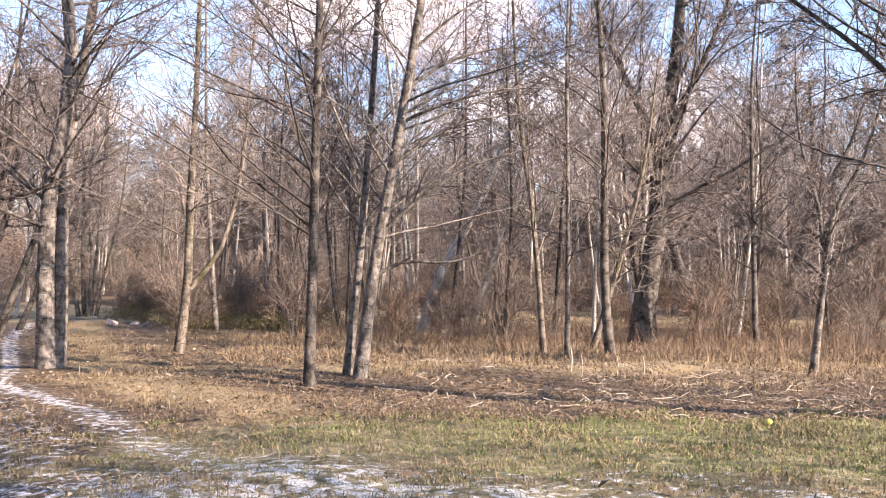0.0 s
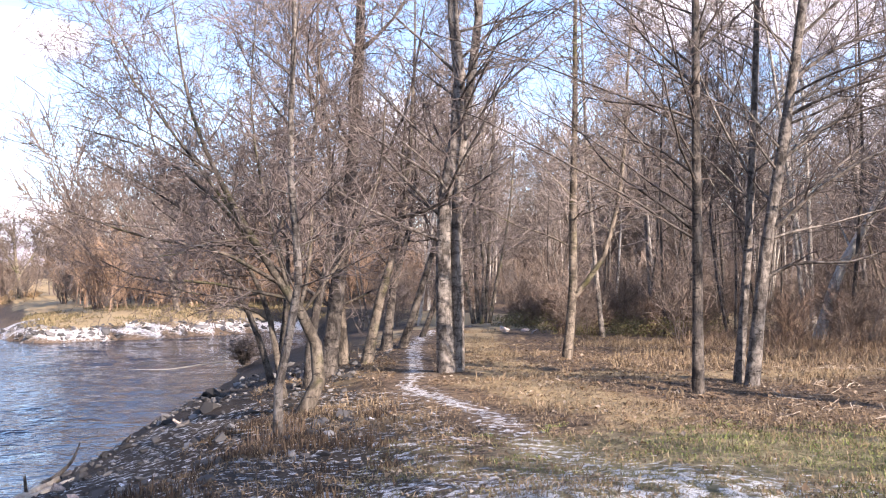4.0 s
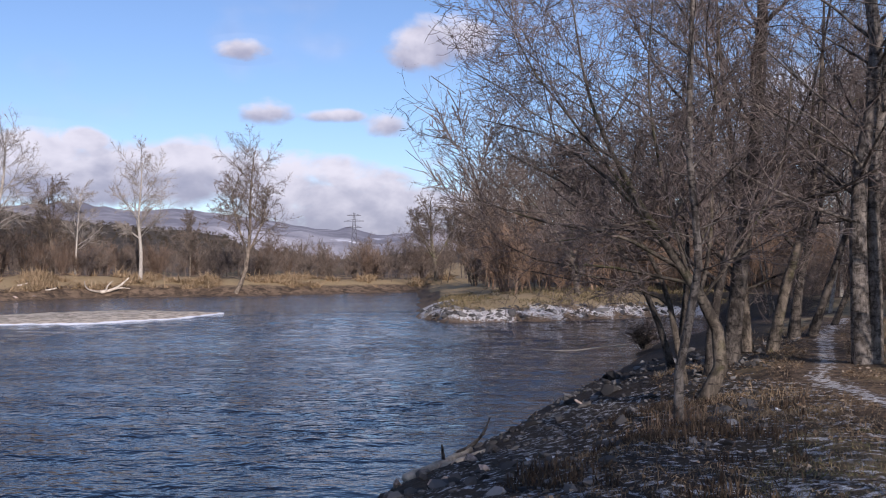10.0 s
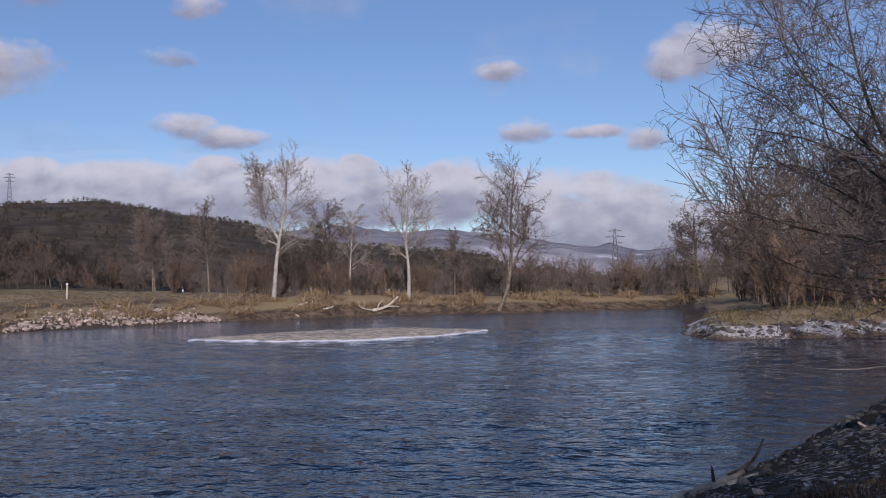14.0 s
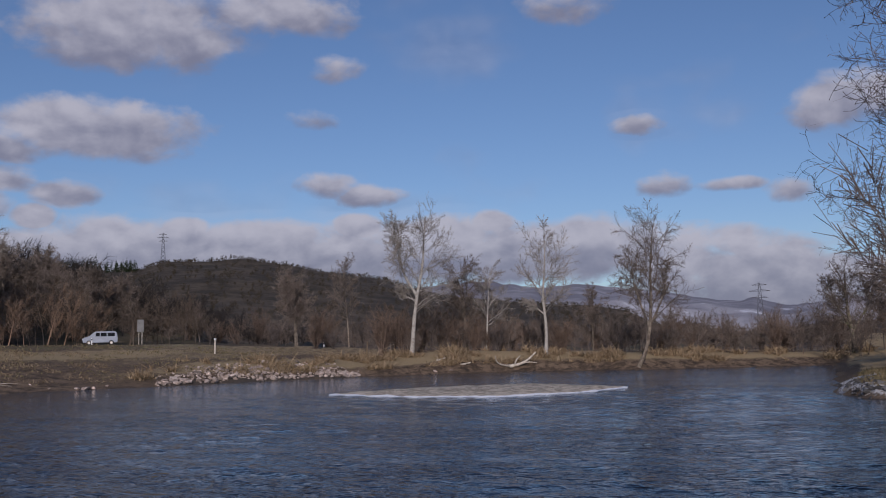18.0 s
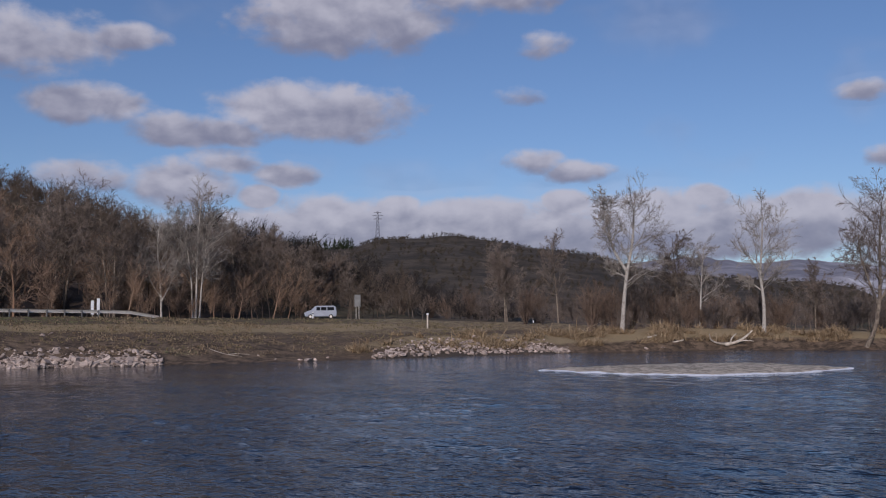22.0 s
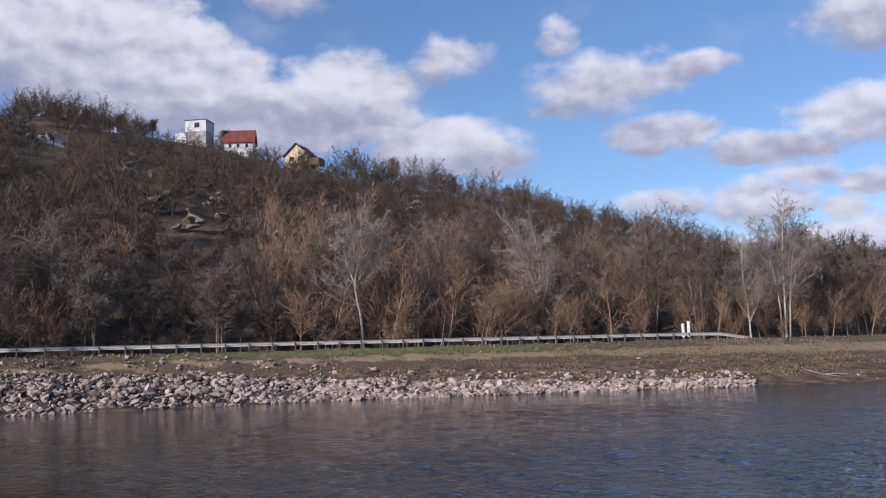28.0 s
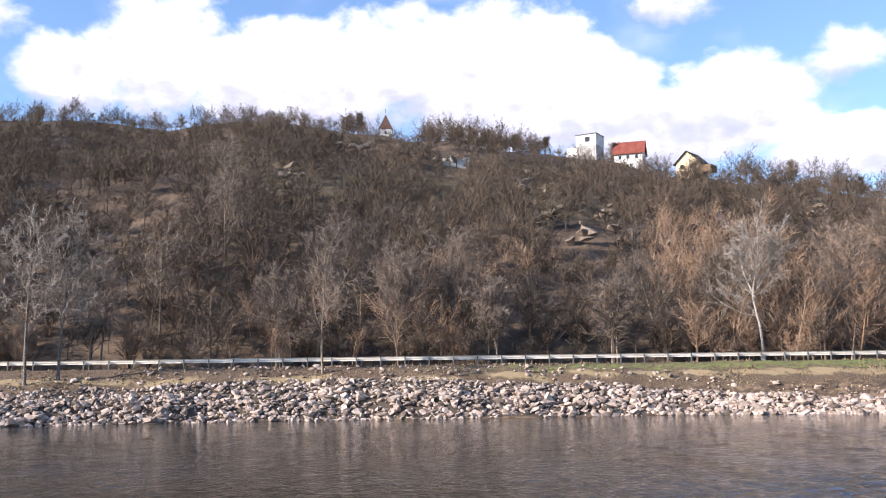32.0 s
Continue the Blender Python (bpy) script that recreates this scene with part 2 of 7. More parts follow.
TWIG_VALLEY = island_mat("valley brushwood", ((0.10, 0.078, 0.062), (0.21, 0.168, 0.136), (0.15, 0.112, 0.084), (0.27, 0.22, 0.18), (0.18, 0.126, 0.09)))
TWIG_RUST = island_mat("russet brushwood", ((0.21, 0.135, 0.086), (0.40, 0.27, 0.18), (0.31, 0.192, 0.12), (0.42, 0.31, 0.22), (0.35, 0.23, 0.147)))
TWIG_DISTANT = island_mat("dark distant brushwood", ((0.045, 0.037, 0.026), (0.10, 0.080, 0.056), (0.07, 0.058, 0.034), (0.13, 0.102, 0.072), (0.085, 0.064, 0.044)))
# Near-black tones paint the shade that lies over the thicket behind the road.
TWIG_SHADE = island_mat("thicket twigs darkened for shade", ((0.022, 0.019, 0.017), (0.055, 0.046, 0.039), (0.034, 0.029, 0.026), (0.075, 0.062, 0.052)))
TWIG_LILAC = island_mat("grey-lilac brushwood", ((0.10, 0.079, 0.062), (0.22, 0.172, 0.137), (0.15, 0.11, 0.08), (0.28, 0.225, 0.183), (0.19, 0.135, 0.095)))
STONE = plain("pale limestone blocks", (0.27, 0.21, 0.17), (0.74, 0.595, 0.50), 1.2, 9.0, bump=0.6, depth=0.05, vary=0.35)
STONE_MANY = island_mat("loose stone", ((0.11, 0.088, 0.068), (0.66, 0.53, 0.44), (0.44, 0.345, 0.28), (0.76, 0.62, 0.52), (0.24, 0.187, 0.15), (0.56, 0.445, 0.365)))
COBBLE = island_mat("river stones", ((0.035, 0.033, 0.031), (0.12, 0.113, 0.108), (0.06, 0.057, 0.054), (0.25, 0.24, 0.23), (0.045, 0.042, 0.04), (0.36, 0.35, 0.34), (0.08, 0.075, 0.07)))
ROCK = plain("hill rock", (0.13, 0.102, 0.076), (0.33, 0.265, 0.20), 0.35, 2.2, bump=0.8, depth=0.4, vary=0.2)
DRY = island_mat("dry grass blades", ((0.13, 0.09, 0.055), (0.35, 0.26, 0.155), (0.22, 0.155, 0.092), (0.44, 0.34, 0.22), (0.09, 0.063, 0.04)))
WEED = island_mat("withered weeds", ((0.035, 0.025, 0.019), (0.11, 0.076, 0.052), (0.06, 0.042, 0.031), (0.21, 0.15, 0.095), (0.045, 0.032, 0.024)))
REED = island_mat("straw grass blades", ((0.24, 0.165, 0.095), (0.46, 0.34, 0.20), (0.34, 0.24, 0.135), (0.54, 0.41, 0.26)))
LEAF = island_mat("fallen leaves", ((0.10, 0.065, 0.04), (0.28, 0.19, 0.115), (0.17, 0.115, 0.073), (0.38, 0.28, 0.18), (0.45, 0.37, 0.28), (0.075, 0.052, 0.035)))
GREEN = island_mat("green grass blades", ((0.09, 0.135, 0.03), (0.22, 0.275, 0.075), (0.31, 0.32, 0.12), (0.45, 0.38, 0.21), (0.15, 0.195, 0.055), (0.27, 0.25, 0.11)))
DEADWOOD = plain("weathered driftwood", (0.30, 0.25, 0.19), (0.62, 0.55, 0.45), 2.0, 14.0, bump=0.5, stretch=(1, 1, 0.4))
STEEL = plain("galvanised steel", (0.64, 0.575, 0.47), (0.82, 0.75, 0.63), 0.8, 12.0, rough=0.55, metal=0.05, bump=0.05, vary=0.06)
DULL_STEEL = plain("dull weathered steel", (0.13, 0.128, 0.12), (0.24, 0.235, 0.22), 0.8, 12.0, rough=0.6, metal=0.2, bump=0.05, vary=0.06)
WHITE = plain("white paint", (0.62, 0.62, 0.60), (0.82, 0.82, 0.80), 2.0, 20.0, rough=0.6, bump=0.05, vary=0.04)
SNOW = plain("old snow", (0.70, 0.72, 0.76), (0.88, 0.89, 0.91), 3.0, 30.0, rough=0.7, bump=0.5, depth=0.03, vary=0)

# ---------------------------------------------------------------- lie of the land (metres; river surface at z = 0)


def polar(x, y):
    az = np.degrees(np.arctan2(-x, y))
    az = np.where(az < -150, az + 360, az)
    return az, np.hypot(x, y)


def fbm(x, y, size, seed=0.0, octaves=4):
    """Smooth bumps of about the given size, from -1 to 1."""
    total, amp, norm = 0.0, 1.0, 0.0
    for k in range(octaves):
        s = 2 ** k / size * 2.2
        q = seed + 1.7 * k
        total = total + amp * np.sin(x * s * 0.9 + 1.3 * np.sin(y * s * 0.7 + q) + q) * np.sin(y * s + 1.1 * np.sin(x * s * 0.8 - q) + 2 * q)
        norm += amp
        amp *= 0.55
    return total / norm * 1.4


def near_shore(x, y):
    """Metres inland of the near river bank."""
    edge = np.interp(y, (-90, -25, 0, 6, 10, 13.4, 17.6, 22.5, 31.5, 45, 52, 60, 110),
                     (-10, -8, -7.4, -8.4, -9.95, -11.5, -13.5, -15.2, -19.8, -24, -28, -40, -60))
    return (x - edge) * 0.86 + 0.25 * fbm(x, y, 2.5, 3.0)


def island_shore(x, y):
    az, d = polar(x, y)
    front = np.interp(az, (15, 22, 26, 29, 30.7, 36.8, 40, 43.2, 44.6), (30, 38, 46, 58, 63.0, 58.7, 57.2, 56.8, 62))
    return np.minimum(d - front, d * np.radians(44.8 - az)) + 0.5 * fbm(x, y, 6, 1.0)


def far_edge(az):
    return np.interp(az, (40, 43.7, 48.6, 55, 62.5, 70, 77, 82, 88, 93, 104, 118, 131, 155, 185),
                     (147, 145, 140, 132, 136, 124.5, 112, 103, 97, 94, 91.5, 91.5, 88.5, 91.5, 95))


ROAD_D, ROAD_AZ = 97.0, 135.0     # the straight guard rail: its distance, and the azimuth square to it


def road_dist(az):
    line = ROAD_D / np.cos(np.radians(np.clip(az, 94, 165) - ROAD_AZ))
    return np.where(az > 94, line, np.interp(az, (60, 66, 70, 74, 77, 82, 84.8, 94), (215, 198, 185, 170, 163, 155, 150, 127.8)))


CREST_AZ = (40, 66, 78, 83, 86.5, 88.6, 93, 95.4, 98.8, 101.8, 105.5, 111, 116.7, 121.4, 124.5, 130, 134, 138.4, 143, 150, 156, 175)
CREST_EL = (0.3, 0.3, 0.6, 2.2, 3.7, 4.2, 4.7, 5.4, 6.7, 7.8, 8.9, 9.9, 11.3, 12.4, 12.7, 13.2, 13.5, 13.9, 14.6, 14.2, 14.1, 13.7)
MID_AZ = (-60, 0, 12, 20, 28, 35, 40, 48, 54, 55.5, 60.5, 63.9, 66.4, 68.7, 71.5, 77.8, 81.3, 82.6, 86.7, 92, 100)
MID_EL = (3.4, 3.6, 3.9, 3.4, 2.2, 1.5, 1.1, 0.6, 1.0, 1.8, 2.3, 2.7, 3.15, 4.0, 4.45, 5.0, 4.95, 4.5, 4.3, 3.8, 3.6)


def far_land(x, y):
    az, d = polar(x, y)
    s = d - far_edge(az) + 0.5 * fbm(x, y, 5, 2.0)
    top = np.interp(az, (43, 50, 56, 66, 72, 80), (1.7, 1.9, 2.3, 2.9, 3.6, 4.7))
    width = np.where(az > 77, road_dist(az) - 2.0 - far_edge(az), np.interp(az, (40, 55, 66, 70, 77), (9, 9, 10, 22, 48)))
    u = s / width
    bank = top * np.interp(u, (0, 0.22, 0.42, 0.7, 1.0, 2.0), (0, 0.33, 0.52, 0.79, 1.0, 1.02))
    bank = np.where(s < 0, np.maximum(s * 0.3, -1.6), bank)
    bank = bank + np.where(s > 0, 0.12 * fbm(x, y, 4, 5.0), 0.0) * np.clip(s / 6, 0, 1) * (np.abs(d - road_dist(az) - 4) > 6)
    bank = bank + 0.8 * np.interp(az, (70, 73, 79.5, 84), (0, 1, 1, 0)) * np.interp(s, (0, 1.5, 3.5, 6.5, 14, 40), (0, 0.12, 0.5, 1.0, 1.0, 0))
    # wooded hill behind the road
    foot, crest = road_dist(az) + 16, np.interp(az, (78, 95, 110, 125, 160), (420, 330, 300, 290, 270))
    high = EYE + crest * np.tan(np.radians(np.interp(az, CREST_AZ, CREST_EL)))
    v = np.clip((d - foot) / (crest - foot), 0, 1)
    hill = np.maximum(high - top, 0) * (v ** 0.82) * (1 + 0.06 * fbm(x, y, 60, 7.0)) + 2.2 * fbm(x, y, 24, 4.0) * np.clip(v * 6, 0, 1) * np.clip((1.0 - v) * 5 + 0.1, 0, 1)
    hill = hill - np.clip(d - crest, 0, 200) * 0.12
    # lower hill far behind
    v2 = np.clip((d - 380) / 560, 0, 1)
    mid = (EYE + 940 * np.tan(np.radians(np.interp(az, MID_AZ, MID_EL)))) * (v2 ** 1.15) - np.clip(d - 940, 0, 5000) * 0.06
    mid = mid + v2 * 5.0 * fbm(x, y, 120, 9.0)
    return bank + np.maximum(np.maximum(hill, 0), np.maximum(mid, 0) * (d > 380))


def bar_shore(x, y):
    az, d = polar(x, y)
    front = np.interp(az, (54.5, 56, 58, 63, 68, 72, 73), (80, 73.5, 67.5, 62.3, 65.5, 71, 78))
    back = np.interp(az, (54.5, 56, 61, 66, 72, 73), (74, 75, 84, 81, 72.2, 70))
    return np.minimum(d - front, back - d) + 0.3 * fbm(x, y, 3, 6.0)


def land(x, y):
    """Height of the ground."""
    x, y = np.asarray(x, float), np.asarray(y, float)
    az, d = polar(x, y)
    s = near_shore(x, y)
    near = np.interp(s, (-9, 0, 0.5, 1.4, 3.2, 5.2, 8, 30), (-1.6, 0, 0.28, 0.55, 1.05, 1.27, 1.3, 1.36))
    near = near + (0.05 * fbm(x, y, 1.4, 2.0) + 0.07 * fbm(x, y, 6.0, 5.0)) * np.clip(s, 0, 1)
    rise = np.clip((d - 420) / 520, 0, 1) * (EYE + 940 * np.tan(np.radians(np.interp(az, MID_AZ, MID_EL))))
    near = near + np.where(d > 420, rise, 0)
    i = island_shore(x, y)
    isl = np.interp(i, (-7, 0, 0.8, 2.2, 7, 30), (-1.5, 0, 0.45, 0.85, 1.35, 1.5)) + 0.12 * fbm(x, y, 3, 4.0) * np.clip(i, 0, 1)
    isl = isl + np.where(d > 420, rise, 0)
    far = np.where((az > 40) & (az < 186), far_land(x, y), -1.6)
    b = bar_shore(x, y)
    bar = np.interp(b, (-6, 0, 1, 6), (-1.5, -0.25, -0.12, -0.1))
    return np.maximum(np.maximum(near, isl), np.maximum(far, bar))


def z_at(x, y):
    return float(land(np.array([x]), np.array([y]))[0])


def spot(az, d, dz=0.0):
    """The point of the ground at an azimuth and distance from the viewpoint."""
    p = ray(az) * d
    return Vector((p.x, p.y, z_at(p.x, p.y) + dz))


def slope_spot(az, el, start=100.0, stop=1200.0):
    """Where a line of sight meets the ground."""
    d = np.arange(start, stop, 0.5)
    p = ray(az)
    gap = land(p.x * d, p.y * d) - (EYE + d * math.tan(radians(el)))
    k = int(np.argmax(gap > 0)) if (gap > 0).any() else len(d) - 1
    return Vector((p.x * d[k], p.y * d[k], z_at(p.x * d[k], p.y * d[k])))


def mesh_from(name, verts, faces, mat=None, smooth=False):
    me = bpy.data.meshes.new(name)
    me.from_pydata(np.asarray(verts, float).tolist() if not isinstance(verts, list) else verts, [], faces.tolist() if isinstance(faces, np.ndarray) else faces)
    if mat:
        me.materials.append(mat)
    if smooth:
        me.polygons.foreach_set("use_smooth", np.ones(len(me.polygons), bool))
    me.update()
    return me


def floats(me, name, values):
    a = me.attributes.new(name, "FLOAT", "POINT")
    a.data.foreach_set("value", np.asarray(values, np.float32))


PATH_X = (12, 5, 1.5, -0.5, -1.2, -1.9, -3.15, -4.3, -5.4, -6.6, -6.8, -7.8, -10.7, -12.2, -12.6, -12.0)
PATH_Y = (6.2, 6.6, 7.1, 7.6, 8.1, 8.9, 10.5, 12.4, 13.6, 15.1, 16.0, 18.4, 25.2, 30.0, 35.0, 50.0)


def path_gap(x, y):
    """Distance to the trodden path."""
    best = np.full(np.shape(x), 1e3)
    for i in range(len(PATH_X) - 1):
        ax, ay, bx, by = PATH_X[i], PATH_Y[i], PATH_X[i + 1], PATH_Y[i + 1]
        t = np.clip(((x - ax) * (bx - ax) + (y - ay) * (by - ay)) / ((bx - ax) ** 2 + (by - ay) ** 2), 0, 1)
        best = np.minimum(best, np.hypot(x - ax - t * (bx - ax), y - ay - t * (by - ay)))
    return best


def build_ground():
    az = np.concatenate((np.arange(-34, 168, 0.55), np.arange(168, 326.1, 5.0)))
    n = len(az)
    d = np.concatenate(([0.6], 1.2 * 1.03 ** np.arange(0, 282)))
    d = np.unique(np.concatenate((d[(d < 52) | (d > 165)], np.arange(52, 165, 1.1))))
    d = d[d < 4600]
    a, r = np.radians(az)[None, :], d[:, None]
    x, y = -np.sin(a) * r, np.cos(a) * r
    z = land(x, y)
    verts = np.stack((x, y, z), -1).reshape(-1, 3)
    i, j = np.meshgrid(np.arange(len(d) - 1), np.arange(n), indexing="ij")
    k = (j + 1) % n
    faces = np.stack((i * n + j, (i + 1) * n + j, (i + 1) * n + k, i * n + k), -1).reshape(-1, 4)
    verts = np.vstack((verts, [[0, 0, z_at(0, 0)]]))
    cap = [[len(verts) - 1, int(q), int((q + 1) % n)] for q in range(n)]
    me = mesh_from("ground", verts, faces.tolist() + cap, None, True)
    vx, vy = verts[:, 0], verts[:, 1]
    vaz, vd = polar(vx, vy)
    s, isl, bar = near_shore(vx, vy), island_shore(vx, vy), bar_shore(vx, vy)
    fs = vd - far_edge(vaz)
    gap = path_gap(vx, vy)
    side = (vaz > 45) & (vaz < 186)
    snow = np.interp(vd, (8, 11.5, 13.5, 30), (0.50, 0.48, 0.58, 0.6)) * np.clip(1.25 - gap / np.interp(vd, (6, 10, 13, 16, 30), (0.95, 0.85, 0.40, 0.26, 0.4)), 0, 1)
    snow = np.maximum(snow, 0.56 * np.clip(1.3 - np.hypot(vx + 1.4, (vy - 7.7) * 1.7) / 3.8, 0, 1))
    snow = np.maximum(snow, 0.50 * np.clip(1.5 - np.abs(vy - 7.4 - 0.05 * vx) / 1.2, 0, 1) * (vx > -4) * np.interp(vx, (0.5, 3.5), (1, 0.5)))
    snow = np.maximum(snow, 0.41 * ((s > 0.6) & (s < 5.5) & (vy > 4) & (vy < 15)))
    snow = np.maximum(snow, 0.68 * ((isl > 0.1) & (isl < 2.1) & (vd < 75) & (vaz > 29)))
    green = np.clip(1.25 - np.hypot((vx - 3.6) / 5.6, (vy - 10.3 + 0.12 * vx) / 2.0), 0, 1) * np.clip(gap - 0.3, 0, 1)
    green = np.maximum(green, 0.6 * np.clip(1 - np.abs(vy - 10.2 - 0.1 * vx) / 2.0, 0, 1) * (vx > -2) * (gap > 0.8))
    green = np.maximum(green, np.clip(1.3 - np.hypot((vx - 5.0) / 3.6, (vy - 8.6) / 1.7), 0, 1))
    road_gap = vd - road_dist(vaz)
    across_bank = fs / np.maximum(road_dist(vaz) - 2.0 - far_edge(vaz), 6.0)
    far_green = side * (vaz > 74) * np.interp(across_bank, (0.7, 0.78, 1.05, 1.15), (0, 0.75, 0.75, 0)) * np.interp(vaz, (76, 80, 98, 108, 125, 140), (0.5, 0.6, 0.65, 0.95, 0.85, 0.25))
    green = np.maximum(green, far_green)
    straw = np.clip(1 - np.abs(gap - 1.6) / 1.6, 0, 1) * (vd < 40) * np.interp(vd, (8, 13), (0.55, 1))
    straw = np.maximum(straw, 0.75 * np.clip(1 - np.abs(vy - 17.5 - 0.15 * vx) / 3.5, 0, 1) * (vx > -5))
    straw = np.maximum(straw, 0.8 * ((isl > 1.4) & (isl < 14)))
    bend = np.interp(vaz, (76, 92), (0.0, 1.0))
    straw = np.maximum(straw, side * np.interp(vaz, (75, 82), (0, 1)) * np.clip(1.35 - np.abs(across_bank - np.interp(vaz, (84, 104), (0.60, 0.68))) / np.interp(vaz, (84, 104), (0.17, 0.085)), 0, 1))
    straw = np.maximum(straw, 0.95 * side * (1 - bend) * (fs > 3) * np.clip(1.3 - np.abs(fs - 7) / 5, 0, 1))
    straw = np.maximum(straw, side * np.interp(vaz, (80, 96), (0.6, 0)) * np.clip((fs - 10) / 6, 0, 1) * (road_gap < 0))
    # Wet soil by the water, widened to paint the shade over the near bank.
    wet_shade = np.clip(1.3 - np.abs(s - 1.9) / np.interp(vy, (5, 11, 16), (5.2, 4.4, 3.0)), 0, 1) * (s > -1)
    wet_shade = np.maximum(wet_shade, 0.6 * side * np.clip(1.2 - np.abs(fs - 0.3) / 0.9, 0, 1))
    soil = side * bend * np.interp(across_bank, (0, 0.42, 0.56), (1, 0.8, 0))
    soil = np.maximum(soil, side * (1 - bend) * np.clip(1.2 - np.abs(fs - 2.2) / 3.0, 0, 1))
    moss = side * np.clip(1.2 - np.hypot((vaz - 92.0) / 2.6, (fs - 6.0) / 5.0), 0, 1)
    green = np.maximum(green, 0.5 * moss)
    rubble = np.interp(vaz, (71, 72, 80.5, 81.5, 93, 94, 110, 120, 132, 160), (0, 2.2, 2.4, 0, 0, 1.6, 2.3, 2.9, 4.0, 4.2))
    gravel = np.maximum(1.0 * (bar > 0.0), side * np.clip((rubble - fs) / 0.5, 0, 1) * (fs > -0.5))
    hill = np.maximum(side * np.clip((road_gap - 9) / 6, 0, 1), vd > 400)
    road = side * (vaz > 62) * np.clip(1.4 - np.abs(road_gap - 4.2) / 3.2, 0, 1)
    for name, v in (("snow", snow), ("green", green), ("straw", straw), ("wet_shade", wet_shade), ("soil", soil), ("gravel", gravel), ("hill", hill), ("road", road), ("remote", np.clip((vd - 380) / 80, 0, 1)), ("turf", np.clip((11.6 - vy + 0.05 * vx) / 1.2, 0, 1) * np.clip((s - 5.0) / 1.5, 0, 1) * (vd < 16))):
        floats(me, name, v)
    m, nn, sh = material("ground cover")
    v = nn.add("ShaderNodeTexCoord").outputs["Object"]

    def mask(name, lo=0.42, hi=0.62, scale=1.6, amount=0.55):
        at = nn.add("ShaderNodeAttribute")
        at.attribute_name = name
        f = nn.math("ADD", at.outputs["Fac"], nn.math("MULTIPLY", nn.math("SUBTRACT", nn.noise(v, scale, 6.0, 0.65, 0.3), 0.5), 2 * amount))
        return nn.step(f, lo, hi)

    coarse, fine, grit = nn.noise(v, 0.7, 6.0, 0.6), nn.noise(v, 9.0, 5.0, 0.7, 0.5), nn.noise(v, 42.0, 3.0, 0.7)
    litter = nn.mix(nn.step(fine, 0.36, 0.66), (0.036, 0.026, 0.019), (0.25, 0.178, 0.115))
    litter = nn.mix(nn.math("MULTIPLY", nn.step(coarse, 0.42, 0.62), 0.45), litter, (0.14, 0.097, 0.062))
    col = nn.mix(mask("hill", 0.4, 0.6, 0.08, 0.2), litter, nn.mix(nn.step(nn.noise(v, 0.22, 8.0, 0.78, 0.8), 0.42, 0.60), (0.075, 0.055, 0.04), (0.17, 0.122, 0.083)))
    copse = nn.math("MULTIPLY", nn.step(nn.noise(v, 0.012, 5.0, 0.6, 0.5), 0.48, 0.62), 0.5)
    col = nn.mix(nn.math("MULTIPLY", mask("hill", 0.4, 0.6, 0.08, 0.2), copse), col, (0.105, 0.098, 0.05))
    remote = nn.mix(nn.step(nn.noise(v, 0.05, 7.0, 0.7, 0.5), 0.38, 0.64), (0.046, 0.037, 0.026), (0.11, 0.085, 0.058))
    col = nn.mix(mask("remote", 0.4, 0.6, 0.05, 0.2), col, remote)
    col = nn.mix(nn.math("MULTIPLY", mask("straw", 0.4, 0.75, 1.1), 0.8), col, nn.mix(fine, (0.26, 0.185, 0.095), (0.50, 0.39, 0.22)))
    col = nn.mix(nn.math("MULTIPLY", mask("soil", 0.3, 0.75, 0.5, 0.4), 0.9), col, nn.mix(nn.step(nn.noise(v, 0.9, 7.0, 0.75, 0.4), 0.36, 0.64), (0.045, 0.032, 0.022), (0.25, 0.175, 0.112)))
    col = nn.mix(nn.math("MULTIPLY", mask("green", 0.4, 0.85, 1.8, 0.8), 0.8), col, nn.mix(fine, (0.10, 0.145, 0.035), (0.27, 0.31, 0.095)))
    col = nn.mix(nn.math("MULTIPLY", mask("turf", 0.35, 0.65, 2.5, 0.45), 0.8), col, nn.mix(nn.step(nn.noise(v, 5.0, 6.0, 0.75, 0.4), 0.36, 0.64), (0.085, 0.082, 0.04), (0.33, 0.28, 0.165)))
    col = nn.mix(nn.math("MULTIPLY", mask("wet_shade", 0.35, 0.7, 1.4), 0.9), col, nn.mix(fine, (0.015, 0.0125, 0.0105), (0.058, 0.047, 0.038)))
    # Ground under the riprap is near black, painting shaded gaps between the stones.
    col = nn.mix(mask("gravel", 0.45, 0.6, 1.0, 0.3), col, nn.mix(fine, (0.035, 0.028, 0.022), (0.15, 0.118, 0.088)))
    col = nn.mix(mask("road", 0.45, 0.55, 2.0, 0.06), col, nn.mix(fine, (0.05, 0.05, 0.05), (0.085, 0.083, 0.08)))
    white = mask("snow", 0.45, 0.66, 8.0, 1.0)
    streak = nn.step(nn.noise(v, 48.0, 4.0, 0.75, 0.3), 0.36, 0.60)
    white = nn.math("MULTIPLY", white, nn.math("ADD", 0.2, nn.math("MULTIPLY", streak, 0.8)))
    col = nn.mix(nn.math("MULTIPLY", white, 0.92), col, nn.mix(grit, (0.66, 0.66, 0.66), (0.90, 0.90, 0.89)))
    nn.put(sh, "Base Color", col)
    nn.put(sh, "Roughness", 0.92)
    nn.put(sh, "Specular IOR Level", 0.2)
    bumped(nn, sh, nn.math("ADD", nn.math("MULTIPLY", fine, 0.8), nn.math("MULTIPLY", grit, 0.25)), 0.8, 0.06)
    me.materials.append(m)
    ob = new("ground", me)
    tagged(ob, "leaf-strewn river bank and brown winter land with old snow", "ground", kind="structure")


